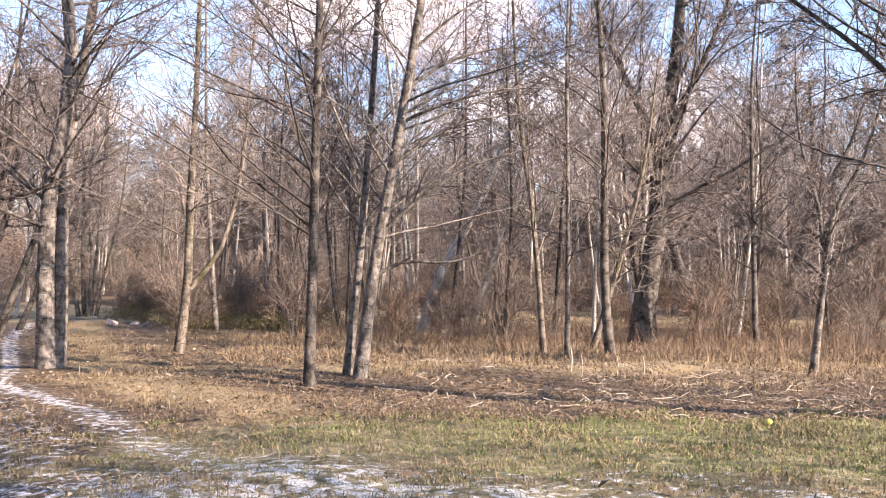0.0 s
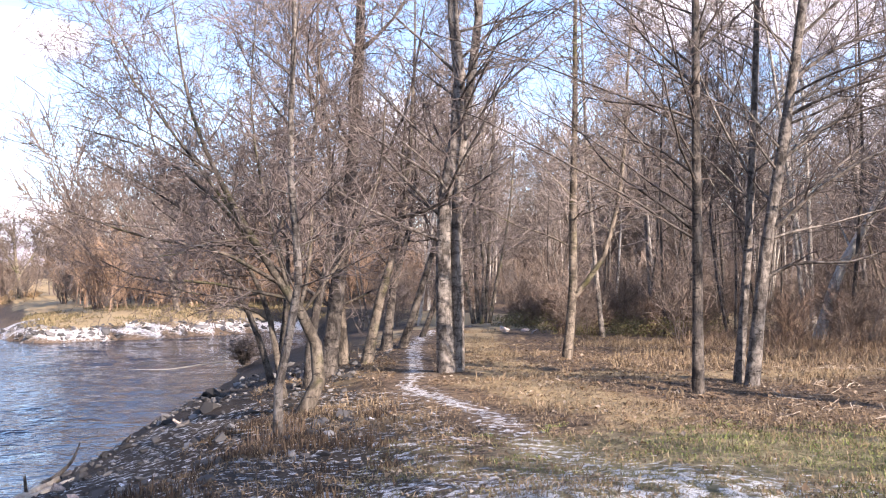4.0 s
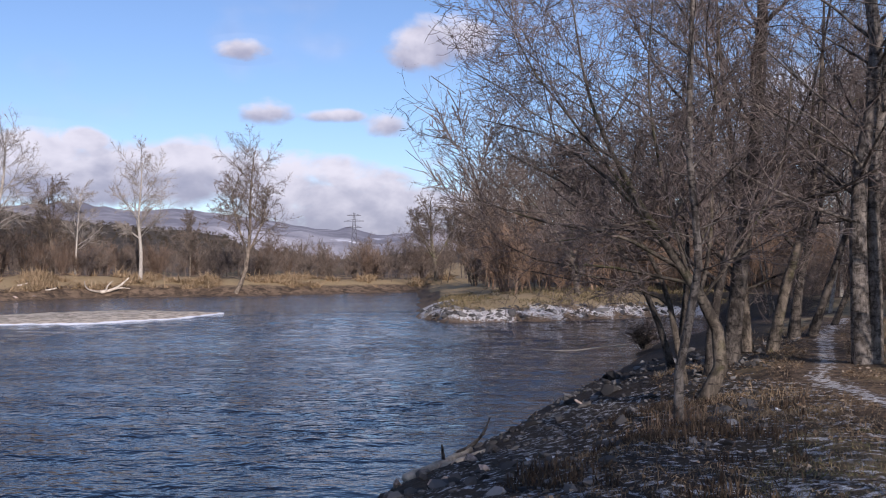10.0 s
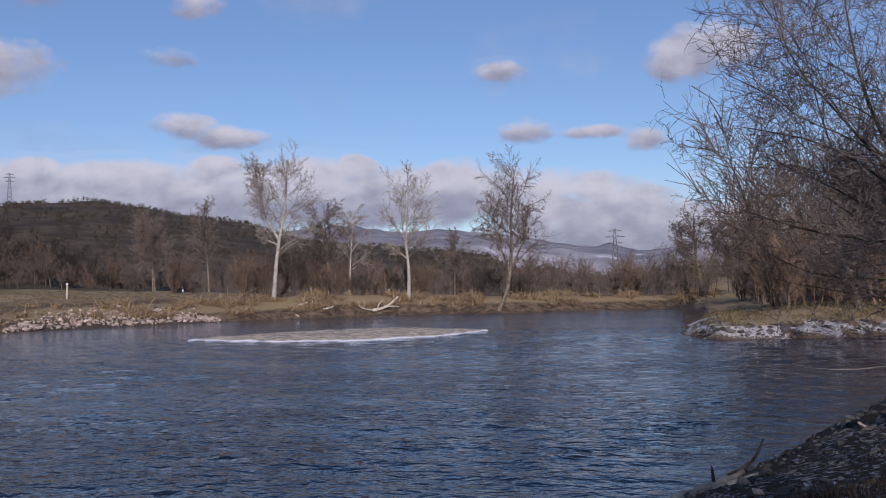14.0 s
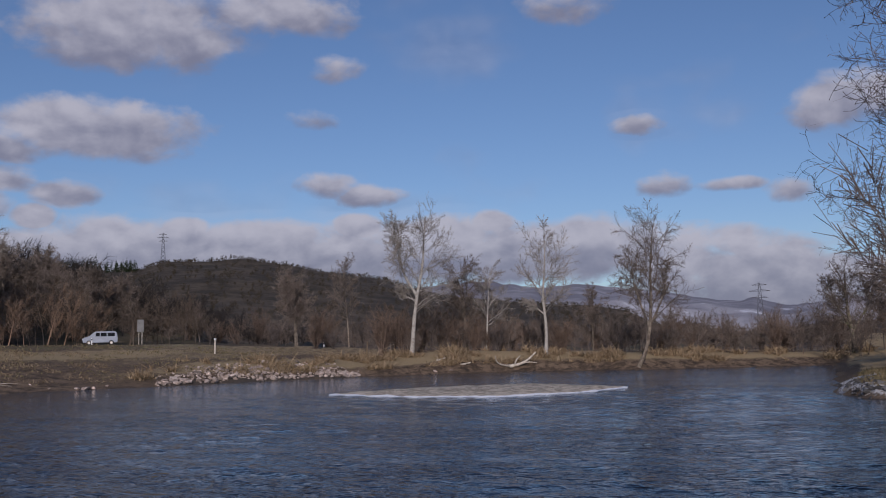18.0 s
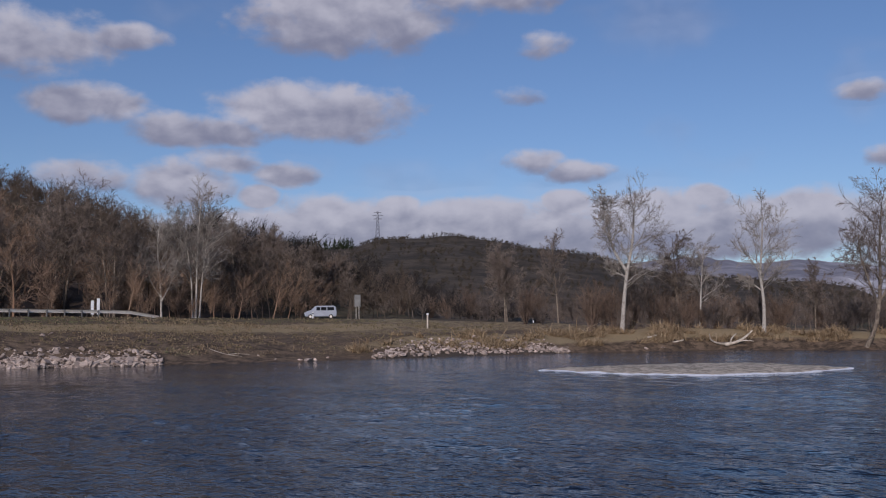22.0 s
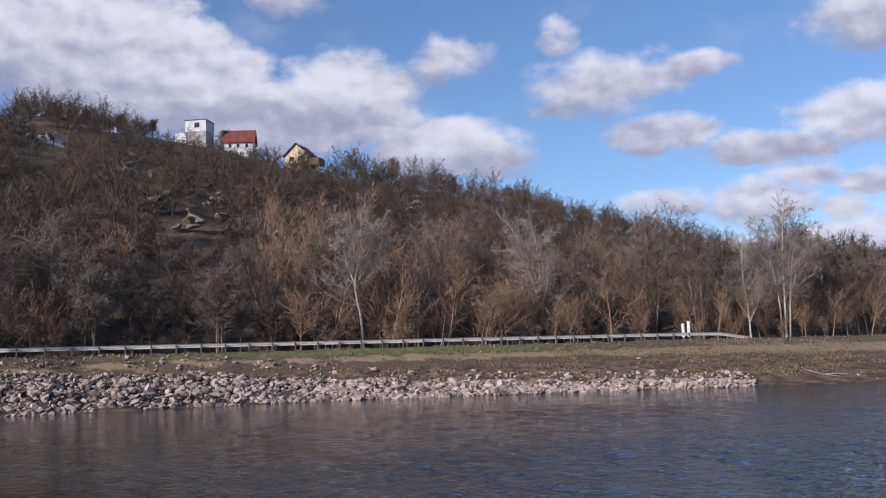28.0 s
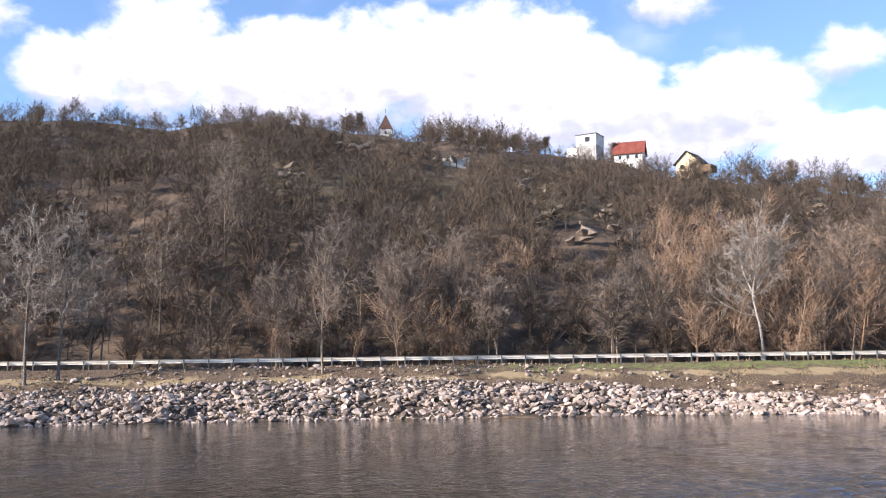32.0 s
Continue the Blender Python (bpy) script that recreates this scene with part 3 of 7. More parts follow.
def wave(x, y, grain):
    """Wind ripples and low swells of the current, livelier in some stretches; none finer than the grain."""
    lively = 0.5 + 0.5 * np.clip(fbm(x, y, 16, 2.0) + 0.4, 0, 1.2)
    g = np.random.default_rng(3)
    h = 0.0
    for q in range(26):
        lam = 0.32 * 1.105 ** q
        a = radians(118) + g.normal(0, 0.5)
        k = 2 * math.pi / lam
        bend = 1.8 * np.sin((x * math.sin(a) - y * math.cos(a)) * k * 0.31 + g.uniform(0, 6.28)) + 0.9 * np.sin((x * 0.8 + y * 0.6) * k * 0.17 + g.uniform(0, 6.28))
        keep = np.clip(lam / grain / 2.6 - 0.6, 0, 1)
        h = h + keep * lam * min(1.0, 0.7 / lam) ** 0.95 * np.sin(k * (x * math.cos(a) + y * math.sin(a)) + g.uniform(0, 6.28) + bend)
    return 0.0105 * lively * h


def build_water():
    az = np.concatenate((np.arange(24, 158, 0.22), np.arange(158, 384, 6.0)))
    d = np.concatenate(([2.5], 7.0 * 1.0072 ** np.arange(0, 330), 75.5 * 1.014 ** np.arange(0, 50), (170, 200, 260, 420)))
    n = len(az)
    a, r = np.radians(az)[None, :], d[:, None]
    x, y = -np.sin(a) * r, np.cos(a) * r
    az2 = np.broadcast_to(az[None, :], x.shape)
    still = np.maximum(np.clip(1.3 - np.hypot((az2 - 31.0) / 5.5, (r - 36.0) / 24.0), 0, 1) * 0.85, np.interp(az2, (50, 70, 92, 108, 125), (0.0, 0.10, 0.14, 0.24, 0.42)))
    still = np.maximum(still, np.clip(1 + near_shore(x, y) / 2.5, 0, 1) * 0.6)
    seen = (az < 158)[None, :] & (r > 7) & (r < 150)
    z = wave(x, y, np.interp(r, (7, 75, 80, 160), (0.06, 0.54, 1.1, 2.2))) * seen * (1 - still)
    verts = np.stack((x, y, z), -1).reshape(-1, 3)
    i, j = np.meshgrid(np.arange(len(d) - 1), np.arange(n), indexing="ij")
    k = (j + 1) % n
    faces = np.stack((i * n + j, i * n + k, (i + 1) * n + k, (i + 1) * n + j), -1).reshape(-1, 4)
    me = mesh_from("river_water", verts, faces, None, True)
    floats(me, "calm", still.reshape(-1))
    floats(me, "shoal", np.interp(az2, (108, 134), (0.0, 1.0)).reshape(-1))
    m, n, sh = material("river water")
    v = n.add("ShaderNodeTexCoord").outputs["Object"]

    def along(angle):
        turn = n.add("ShaderNodeVectorRotate")
        turn.rotation_type = "Z_AXIS"
        n.put(turn, "Vector", v)
        n.put(turn, "Angle", radians(angle))
        return turn.outputs[0]
    q = along(-38)
    chop = n.noise(n.stretch(along(-20), 1.0, 1.5, 1), 4.5, 2.0, 0.5, 0.2)
    patch = n.step(n.noise(n.stretch(q, 1.0, 2.6, 1), 0.07, 4.0, 0.6, 0.7), 0.36, 0.66)
    shoal = n.add("ShaderNodeAttribute")
    shoal.attribute_name = "shoal"
    deep = n.mix(n.noise(v, 0.05, 3.0), (0.0035, 0.008, 0.019), (0.006, 0.012, 0.025))
    n.put(sh, "Base Color", n.mix(shoal.outputs["Fac"], deep, (0.012, 0.0125, 0.0095)))
    n.put(sh, "Roughness", 0.06)
    n.put(sh, "IOR", 1.33)
    n.put(sh, "Specular IOR Level", 0.36)
    still = n.add("ShaderNodeAttribute")
    still.attribute_name = "calm"
    mid = n.noise(n.stretch(q, 1.0, 1.6, 1), 1.7, 2.0, 0.5, 0.3)
    height = n.math("ADD", n.math("MULTIPLY", chop, 0.06), n.math("MULTIPLY", mid, 0.13))
    bumped(n, sh, height, n.math("MULTIPLY", n.math("ADD", 0.5, n.math("MULTIPLY", patch, 0.5)), n.math("SUBTRACT", 1.0, n.math("MULTIPLY", still.outputs["Fac"], 0.85))), 1.0)
    me.materials.append(m)
    tagged(new("river_water", me), "rippled dark blue river water", "water", kind="structure")


def build_bar():
    """The low gravel bar in mid-stream, snow along its upstream rim."""
    az = np.arange(55.7, 72.35, 0.12)
    u = np.linspace(0, 1, 26)
    front = np.interp(az, (55.6, 56, 58, 63, 68, 72, 72.4), (75, 73.5, 67.5, 62.3, 65.5, 71.0, 72))
    back = np.interp(az, (55.6, 56, 61, 66, 72, 72.4), (75.4, 76, 84, 81, 73.0, 72.3))
    front, back = front + 0.25 * np.sin(az * 5.1), back + 0.3 * np.sin(az * 4.3)
    d = front[None, :] + (back - front)[None, :] * u[:, None]
    a = np.radians(az)[None, :]
    x, y = -np.sin(a) * d, np.cos(a) * d
    edge = np.minimum(d - front[None, :], back[None, :] - d)
    z = np.interp(edge, (0, 0.3, 1.2, 5), (-0.25, 0.01, 0.10, 0.26)) + 0.05 * fbm(x, y, 1.6, 8.0) * (edge > 0.2)
    n = len(az)
    verts = np.stack((x, y, z), -1).reshape(-1, 3)
    i, j = np.meshgrid(np.arange(len(u) - 1), np.arange(n - 1), indexing="ij")
    faces = np.stack((i * n + j, (i + 1) * n + j, (i + 1) * n + j + 1, i * n + j + 1), -1).reshape(-1, 4)
    me = mesh_from("gravel_bar", verts, faces[:, ::-1], None, True)
    floats(me, "rim", np.maximum(np.clip(1.4 - np.abs((d - front[None, :]) - 0.55) / 0.5, 0, 1), np.clip(1.2 - np.abs(back[None, :] - d - 0.8) / 0.9, 0, 1) * (az > 62)[None, :]).reshape(-1))
    m, nn, sh = material("river gravel")
    v = nn.add("ShaderNodeTexCoord").outputs["Object"]
    at = nn.add("ShaderNodeAttribute")
    at.attribute_name = "rim"
    fine = nn.noise(v, 1.6, 7.0, 0.75)
    col = nn.mix(nn.step(fine, 0.40, 0.58), (0.25, 0.205, 0.145), (0.66, 0.56, 0.425))
    white = nn.step(nn.math("ADD", at.outputs["Fac"], nn.math("MULTIPLY", nn.math("SUBTRACT", nn.noise(v, 1.2, 5.0, 0.65), 0.5), 0.9)), 0.55, 0.75)
    nn.put(sh, "Base Color", nn.mix(white, col, (0.84, 0.85, 0.87)))
    nn.put(sh, "Roughness", 0.9)
    bumped(nn, sh, fine, 0.7, 0.06)
    me.materials.append(m)
    tagged(new("gravel_bar", me), "low gravel bar in the river with snow along its rim", "gravel bar", kind="structure")


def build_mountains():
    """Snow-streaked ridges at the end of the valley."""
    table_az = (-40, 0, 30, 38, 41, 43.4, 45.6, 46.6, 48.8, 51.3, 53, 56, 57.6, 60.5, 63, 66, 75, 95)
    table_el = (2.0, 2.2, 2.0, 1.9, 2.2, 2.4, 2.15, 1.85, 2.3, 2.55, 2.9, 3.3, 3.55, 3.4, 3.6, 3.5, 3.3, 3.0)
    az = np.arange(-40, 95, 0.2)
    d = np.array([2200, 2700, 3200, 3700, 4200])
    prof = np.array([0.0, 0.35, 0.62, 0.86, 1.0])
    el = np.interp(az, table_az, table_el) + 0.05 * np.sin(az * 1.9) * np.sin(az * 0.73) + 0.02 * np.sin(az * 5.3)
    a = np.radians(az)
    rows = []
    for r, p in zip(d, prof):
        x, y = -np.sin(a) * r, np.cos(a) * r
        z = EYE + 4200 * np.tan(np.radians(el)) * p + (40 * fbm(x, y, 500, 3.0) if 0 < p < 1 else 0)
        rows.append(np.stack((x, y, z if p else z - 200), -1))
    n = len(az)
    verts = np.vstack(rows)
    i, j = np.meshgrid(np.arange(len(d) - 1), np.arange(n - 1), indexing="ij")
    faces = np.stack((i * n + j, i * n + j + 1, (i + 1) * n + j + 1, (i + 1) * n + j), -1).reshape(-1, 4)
    m, nn, sh = material("hazed far mountain slopes")
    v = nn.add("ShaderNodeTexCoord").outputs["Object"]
    # Wooded slopes paled to blue-grey: the air's haze is put into their colour.
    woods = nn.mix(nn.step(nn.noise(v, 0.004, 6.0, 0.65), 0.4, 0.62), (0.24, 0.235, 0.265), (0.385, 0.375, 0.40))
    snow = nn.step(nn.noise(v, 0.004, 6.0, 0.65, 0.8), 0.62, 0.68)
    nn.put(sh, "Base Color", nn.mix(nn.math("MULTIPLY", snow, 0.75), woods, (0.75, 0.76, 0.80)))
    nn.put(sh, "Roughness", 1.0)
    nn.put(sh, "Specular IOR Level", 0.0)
    tagged(new("backdrop_mountains", mesh_from("backdrop_mountains", verts, faces, m, True)), "far mountain ridge with snow patches, haze in its blue-grey colour", "mountain", kind="structure")


build_ground()
build_water()
build_bar()
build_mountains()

# ---------------------------------------------------------------- bare winter trees


def unit(v):
    return v / np.maximum(np.linalg.norm(v, axis=-1, keepdims=True), 1e-9)


def tubes(paths, radii, sides):
    """Round tapering tubes along paths (N, K, 3) with radii (N, K): vertices and faces."""
    n, k, _ = paths.shape
    if sides == 1:                          # the finest twigs: slim bending slips
        w = unit(np.cross(paths[:, -1] - paths[:, 0], np.sin(paths[:, 0] * 37.0 + np.array([0.3, 1.7, 2.9]))))[:, None, :] * radii[:, :, None]
        verts = np.stack((paths - w, paths + w), 2).reshape(-1, 3)
        base = (np.arange(n) * 2 * k)[:, None, None] + (np.arange(k - 1) * 2)[None, :, None]
        return verts, (base + np.array([0, 1, 3, 2])).reshape(-1, 4)
    t = unit(np.gradient(paths, axis=1))
    axis = unit(paths[:, -1] - paths[:, 0])
    ref = np.where(np.abs(axis[:, 2:3]) < 0.8, np.array([[0.0, 0.0, 1.0]]), np.array([[1.0, 0.0, 0.0]]))
    u = unit(np.cross(t, ref[:, None, :]))
    w = np.cross(t, u)
    ang = np.arange(sides) * 2 * np.pi / sides
    ring = u[:, :, None, :] * np.cos(ang)[None, None, :, None] + w[:, :, None, :] * np.sin(ang)[None, None, :, None]
    verts = (paths[:, :, None, :] + ring * radii[:, :, None, None]).reshape(-1, 3)
    base = (np.arange(n) * k * sides)[:, None, None]
    i = (np.arange(k - 1) * sides)[None, :, None]
    j = np.arange(sides)[None, None, :]
    j2 = (j + 1) % sides
    a, b = base + i + j, base + i + j2
    faces = np.stack((a, b, b + sides, a + sides), -1).reshape(-1, 4)
    return verts, faces


def grow(rng, start, way, length, r0, r1, k, wiggle, rise):
    """Paths that set out from start along way, wander and bend up (rise > 0) or down."""
    n = len(start)
    pts = np.zeros((n, k, 3))
    pts[:, 0] = start
    d = unit(way)
    step = (length / (k - 1))[:, None]
    for q in range(1, k):
        d = unit(d + rng.normal(0, wiggle, (n, 3)) + np.array([0, 0, rise]))
        pts[:, q] = pts[:, q - 1] + d * step
    rad = r0[:, None] + (r1 - r0)[:, None] * np.linspace(0, 1, k)[None, :] ** 0.8
    return pts, rad


def shoots(rng, paths, radii, per, s0, s1, angle, spread, size, shrink, ratio):
    """Starting points and directions of side shoots along paths."""
    n, k, _ = paths.shape
    s = s0 + (s1 - s0) * (np.arange(per)[None, :] + rng.random((n, per))) / per
    f = s * (k - 1)
    i = np.clip(f.astype(int), 0, k - 2)
    g = (f - i)[..., None]
    rows = np.arange(n)[:, None]
    p = paths[rows, i] * (1 - g) + paths[rows, i + 1] * g
    t = unit(paths[rows, i + 1] - paths[rows, i])
    r = radii[rows, i] * (1 - g[..., 0]) + radii[rows, i + 1] * g[..., 0]
    side = unit(np.cross(t, unit(rng.normal(0, 1, t.shape))))
    ang = np.radians(angle + rng.normal(0, spread, s.shape))[..., None]
    way = t * np.cos(ang) + side * np.sin(ang)
    whole = np.linalg.norm(np.diff(paths, axis=1), axis=2).sum(1)[:, None]
    length = whole * size * (1 - shrink * s) * rng.uniform(0.65, 1.25, s.shape)
    return p.reshape(-1, 3), way.reshape(-1, 3), length.reshape(-1), np.minimum(r * ratio, r * 0.95).reshape(-1)


def smooth_path(points, k):
    """A smooth curve through a few points."""
    p = np.asarray(points, float)
    s = np.concatenate(([0], np.cumsum(np.linalg.norm(np.diff(p, axis=0), axis=1))))
    m = np.gradient(p, s, axis=0)
    q = np.linspace(0, s[-1], k)
    i = np.clip(np.searchsorted(s, q, "right") - 1, 0, len(s) - 2)
    h = (s[i + 1] - s[i])[:, None]
    t = ((q - s[i])[:, None]) / h
    return (2 * t ** 3 - 3 * t ** 2 + 1) * p[i] + (t ** 3 - 2 * t ** 2 + t) * h * m[i] + (-2 * t ** 3 + 3 * t ** 2) * p[i + 1] + (t ** 3 - t ** 2) * h * m[i + 1]


# per level: shoots per parent, from, to, angle, spread, size, shrink, radius ratio, points, sides, wiggle, rise, end radius
ALDER = ((34, 0.16, 0.98, 54, 9, 0.36, 0.62, 0.30, 9, 4, 0.055, -0.012, 0.006), (12, 0.14, 1.0, 40, 10, 0.34, 0.5, 0.5, 5, 3, 0.09, 0.0, 0.004), (7, 0.12, 1.0, 40, 12, 0.42, 0.4, 0.8, 3, 1, 0.12, 0.01, 0.0034))
POPLAR = ((18, 0.22, 0.98, 42, 11, 0.36, 0.6, 0.32, 8, 4, 0.12, 0.05, 0.008), (11, 0.12, 1.0, 44, 13, 0.42, 0.5, 0.5, 5, 3, 0.15, 0.03, 0.0045), (9, 0.1, 1.0, 42, 14, 0.46, 0.4, 0.75, 3, 1, 0.16, 0.03, 0.0038))
WILLOW = ((13, 0.2, 1.0, 50, 15, 0.46, 0.4, 0.45, 9, 4, 0.17, 0.015, 0.006), (10, 0.12, 1.0, 48, 15, 0.48, 0.35, 0.55, 7, 3, 0.24, 0.02, 0.0042), (10, 0.1, 1.0, 46, 15, 0.55, 0.3, 0.8, 5, 1, 0.34, 0.03, 0.0034), (3, 0.2, 0.95, 42, 15, 0.6, 0.3, 0.95, 4, 1, 0.34, 0.02, 0.0030))
SAPLING = ((44, 0.20, 0.99, 62, 9, 0.25, 0.66, 0.28, 7, 3, 0.08, 0.012, 0.005), (10, 0.12, 1.0, 44, 12, 0.40, 0.4, 0.6, 5, 3, 0.15, 0.02, 0.0042), (8, 0.1, 1.0, 40, 14, 0.50, 0.3, 0.85, 3, 1, 0.2, 0.02, 0.0036))
WOODS = ((16, 0.22, 0.98, 48, 13, 0.30, 0.55, 0.34, 5, 3, 0.13, 0.05, 0.008), (8, 0.1, 1.0, 44, 14, 0.46, 0.4, 0.6, 3, 3, 0.18, 0.03, 0.005), (9, 0.1, 1.0, 44, 15, 0.60, 0.3, 0.8, 3, 1, 0.2, 0.02, 0.0048))
FAR = ((24, 0.3, 0.98, 46, 14, 0.45, 0.5, 0.36, 5, 3, 0.13, 0.05, 0.025), (9, 0.1, 1.0, 44, 15, 0.46, 0.4, 0.6, 3, 3, 0.18, 0.03, 0.016), (14, 0.1, 1.0, 44, 16, 0.50, 0.3, 0.8, 2, 1, 0.14, 0.0, 0.013))
SHRUB = ((7, 0.12, 1.0, 36, 13, 0.55, 0.4, 0.7, 3, 3, 0.15, 0.02, 0.006), (10, 0.1, 1.0, 42, 15, 0.5, 0.3, 0.8, 2, 1, 0.16, 0.0, 0.005))
SCRUB = ((8, 0.12, 1.0, 28, 11, 0.5, 0.4, 0.75, 3, 3, 0.12, 0.04, 0.018), (11, 0.1, 1.0, 36, 14, 0.5, 0.3, 0.85, 2, 1, 0.12, 0.02, 0.013))


def tree_data(rng, stems, habit, k=12, sides=8, flare=1.18, limbs=(), taper=0.9):
    """stems and limbs: (points, foot radius, top radius). Returns (vertices, faces) of the wood and of the twigs."""
    paths = np.stack([smooth_path(p, k) for p, _, _ in stems])
    rad = np.stack([b + (a - b) * np.linspace(1, 0, k) ** taper for _, a, b in stems])
    rad[:, 0] *= flare
    wood, twigs = [tubes(paths, rad, sides)], []
    for level, (per, s0, s1, ang, spread, size, shrink, ratio, kk, sd, wig, rise, end) in enumerate(habit):
        p, w, ln, r = shoots(rng, paths, rad, per, s0, s1, ang, spread, size, shrink, ratio)
        paths, rad = grow(rng, p, w, ln, np.maximum(r, end * 1.15), np.full(len(r), end), kk, wig, rise)
        if level == 0 and limbs:
            paths = np.concatenate((paths, np.stack([smooth_path(q, kk) for q, _, _ in limbs])))
            rad = np.concatenate((rad, np.stack([np.linspace(a, b, kk) for _, a, b in limbs])))
        (wood if level == 0 else twigs).append(tubes(paths, rad, sd))
    return joined(wood), joined(twigs)


def joined(pieces):
    verts, faces, n = [], [], 0
    for v, f in pieces:
        verts.append(v)
        faces.append(f + n)
        n += len(v)
    return np.vstack(verts), np.vstack(faces)


def tree(name, data, wood_mat, twig_mat, at, label, group="", category="tree"):
    """A tree as one thing: its trunk with limbs, and its crown of twigs."""
    ob = new(name)
    ob.matrix_world = Matrix.Translation(at)
    for part_name, (v, f), m in (("trunk", data[0], wood_mat), ("crown", data[1], twig_mat)):
        child = new(part_name, mesh_from(part_name, v, f, m, True))
        child.parent = ob
    return tagged(ob, label, category, group)


def across(az):
    """Unit vectors to the right of, and away along, a line of sight."""
    f = ray(az)
    return Vector((f.y, -f.x, 0)), f


def stem(az, points, foot, top):
    """A stem from (sideways, height) or (sideways, height, depth) offsets as seen along an azimuth."""
    r, f = across(az)
    return [tuple(r * p[0] + f * (p[2] if len(p) > 2 else 0.0) + Vector((0, 0, p[1]))) for p in points], foot, top


# ---------------------------------------------------------------- trees on the near bank
RNG = np.random.default_rng(7)


def hero(name, az, d, stems, habit, wood, twig, label, group="", k=14, sides=9, thin=0.86, limbs=(), taper=None):
    if taper is None:
        taper = 1.7 if habit is WILLOW else 0.9
    data = tree_data(RNG, [stem(az, p, a * thin, b) for p, a, b in stems], habit, k, sides, 1.18, [stem(az, p, a, b) for p, a, b in limbs], taper)
    return tree(name, data, wood, twig, spot(az, d, -0.05), label, group)


hero("alder_tree", 7.4, 14.8, [([(0, 0), (0.03, 2.0), (0.05, 4.0), (0.08, 5.7), (0.0, 9), (0.2, 12.5)], 0.095, 0.012)], ALDER, BARK_DARK, TWIG_DARK,
     "slender bare alder with a dark grey trunk in dry leaves", "bare trees on the bank",
     limbs=[([(0.03, 2.3), (-0.5, 2.75), (-1.15, 3.25, 0.2), (-1.7, 4.0, 0.3)], 0.026, 0.007), ([(0.05, 3.9), (-0.5, 4.1, -0.2), (-1.0, 4.15, -0.3), (-1.7, 4.3, -0.4)], 0.024, 0.006), ([(0.05, 4.4), (-0.4, 4.9, 0.2), (-0.8, 5.4, 0.3), (-1.0, 6.2, 0.3)], 0.026, 0.007),
            ([(0.06, 4.9), (0.3, 5.3), (0.7, 5.9), (1.0, 6.6)], 0.024, 0.006), ([(0.05, 3.1), (-0.6, 3.6, 0.3), (-1.2, 3.8, 0.5)], 0.02, 0.006)])
hero("alder_tree", 4.6, 15.8, [([(0, 0), (0.24, 2.0), (0.57, 3.9), (0.88, 5.9), (1.3, 9), (1.6, 13)], 0.12, 0.015), ([(-0.2, 0, 0.3), (-0.04, 1.7, 0.35), (0.1, 3.7, 0.4), (0.2, 5.6, 0.5), (0.3, 9, 0.6), (0.2, 12, 0.8)], 0.085, 0.012)],
     ALDER, BARK_GREY, TWIG_DARK, "twin-stemmed bare alder with long sweeping side branches", "bare trees on the bank",
     limbs=[([(0.18, 1.6), (0.55, 1.82, -0.1), (1.4, 1.86, -0.3), (2.1, 2.1, -0.4)], 0.034, 0.008), ([(0.3, 2.3), (0.9, 2.85, -0.2), (1.5, 3.25, -0.3), (2.7, 3.65, -0.5)], 0.036, 0.008), ([(0.5, 3.4), (1.4, 4.0, 0.2), (2.1, 4.2, 0.3), (2.9, 4.28, 0.4)], 0.034, 0.008),
            ([(0.62, 4.05), (1.3, 4.3, -0.3), (2.2, 4.5, -0.5), (3.1, 4.5, -0.6)], 0.03, 0.007), ([(0.72, 4.6), (1.3, 5.0, 0.1), (2.0, 5.25, 0.2), (2.9, 5.35, 0.3)], 0.03, 0.007), ([(0.8, 5.2), (1.5, 5.8), (2.4, 6.3)], 0.028, 0.007),
            ([(0.05, 3.2, 0.4), (-0.3, 3.9, 0.3), (-0.7, 4.9, 0.2), (-0.9, 5.8, 0.2)], 0.026, 0.007), ([(0.0, 2.4, 0.4), (-0.4, 2.9, 0.2), (-0.75, 3.6, 0.0)], 0.02, 0.006), ([(0.45, 3.2), (0.1, 3.7, -0.4), (-0.1, 4.6, -0.7)], 0.022, 0.006)])
hero("poplar_tree", 21.0, 18.3, [([(-0.06, 0), (-0.1, 1.6), (-0.06, 3.1), (0.25, 4.9), (0.12, 6.7), (0.3, 10), (0.1, 14)], 0.185, 0.015), ([(0.12, 0, 0.05), (0.16, 1.6, 0.05), (0.13, 2.8, 0.1), (0.36, 4.7, 0.2), (0.63, 6.7, 0.2), (0.8, 10, 0.3), (1.2, 14, 0.3)], 0.14, 0.015)],
     ALDER, BARK_GREY, TWIG_DARK, "forked grey poplar standing beside the snowy path", "bare trees on the bank")
hero("young_tree", 14.5, 21.8, [([(0, 0), (0.15, 1.4), (0.19, 3.4), (0.27, 5.2), (0.3, 7), (0.5, 11)], 0.12, 0.012), ([(0.12, 1.3), (0.3, 1.55), (0.68, 1.95), (1.0, 2.8), (1.3, 4.6), (1.4, 6.2), (1.6, 8.5)], 0.07, 0.008)],
     SAPLING, BARK_TAN, TWIG_GREY, "pale tree that forks low into two stems", "bare trees on the bank")
hero("young_tree", -5.7, 20.8, [([(0, 0), (-0.1, 1.4), (-0.27, 3.1), (-0.45, 4.3), (-0.7, 8.0), (-0.6, 11)], 0.075, 0.01)], ALDER, BARK_TAN, TWIG_DARK, "thin bare tree at the edge of the wood", "trees at the wood's edge")
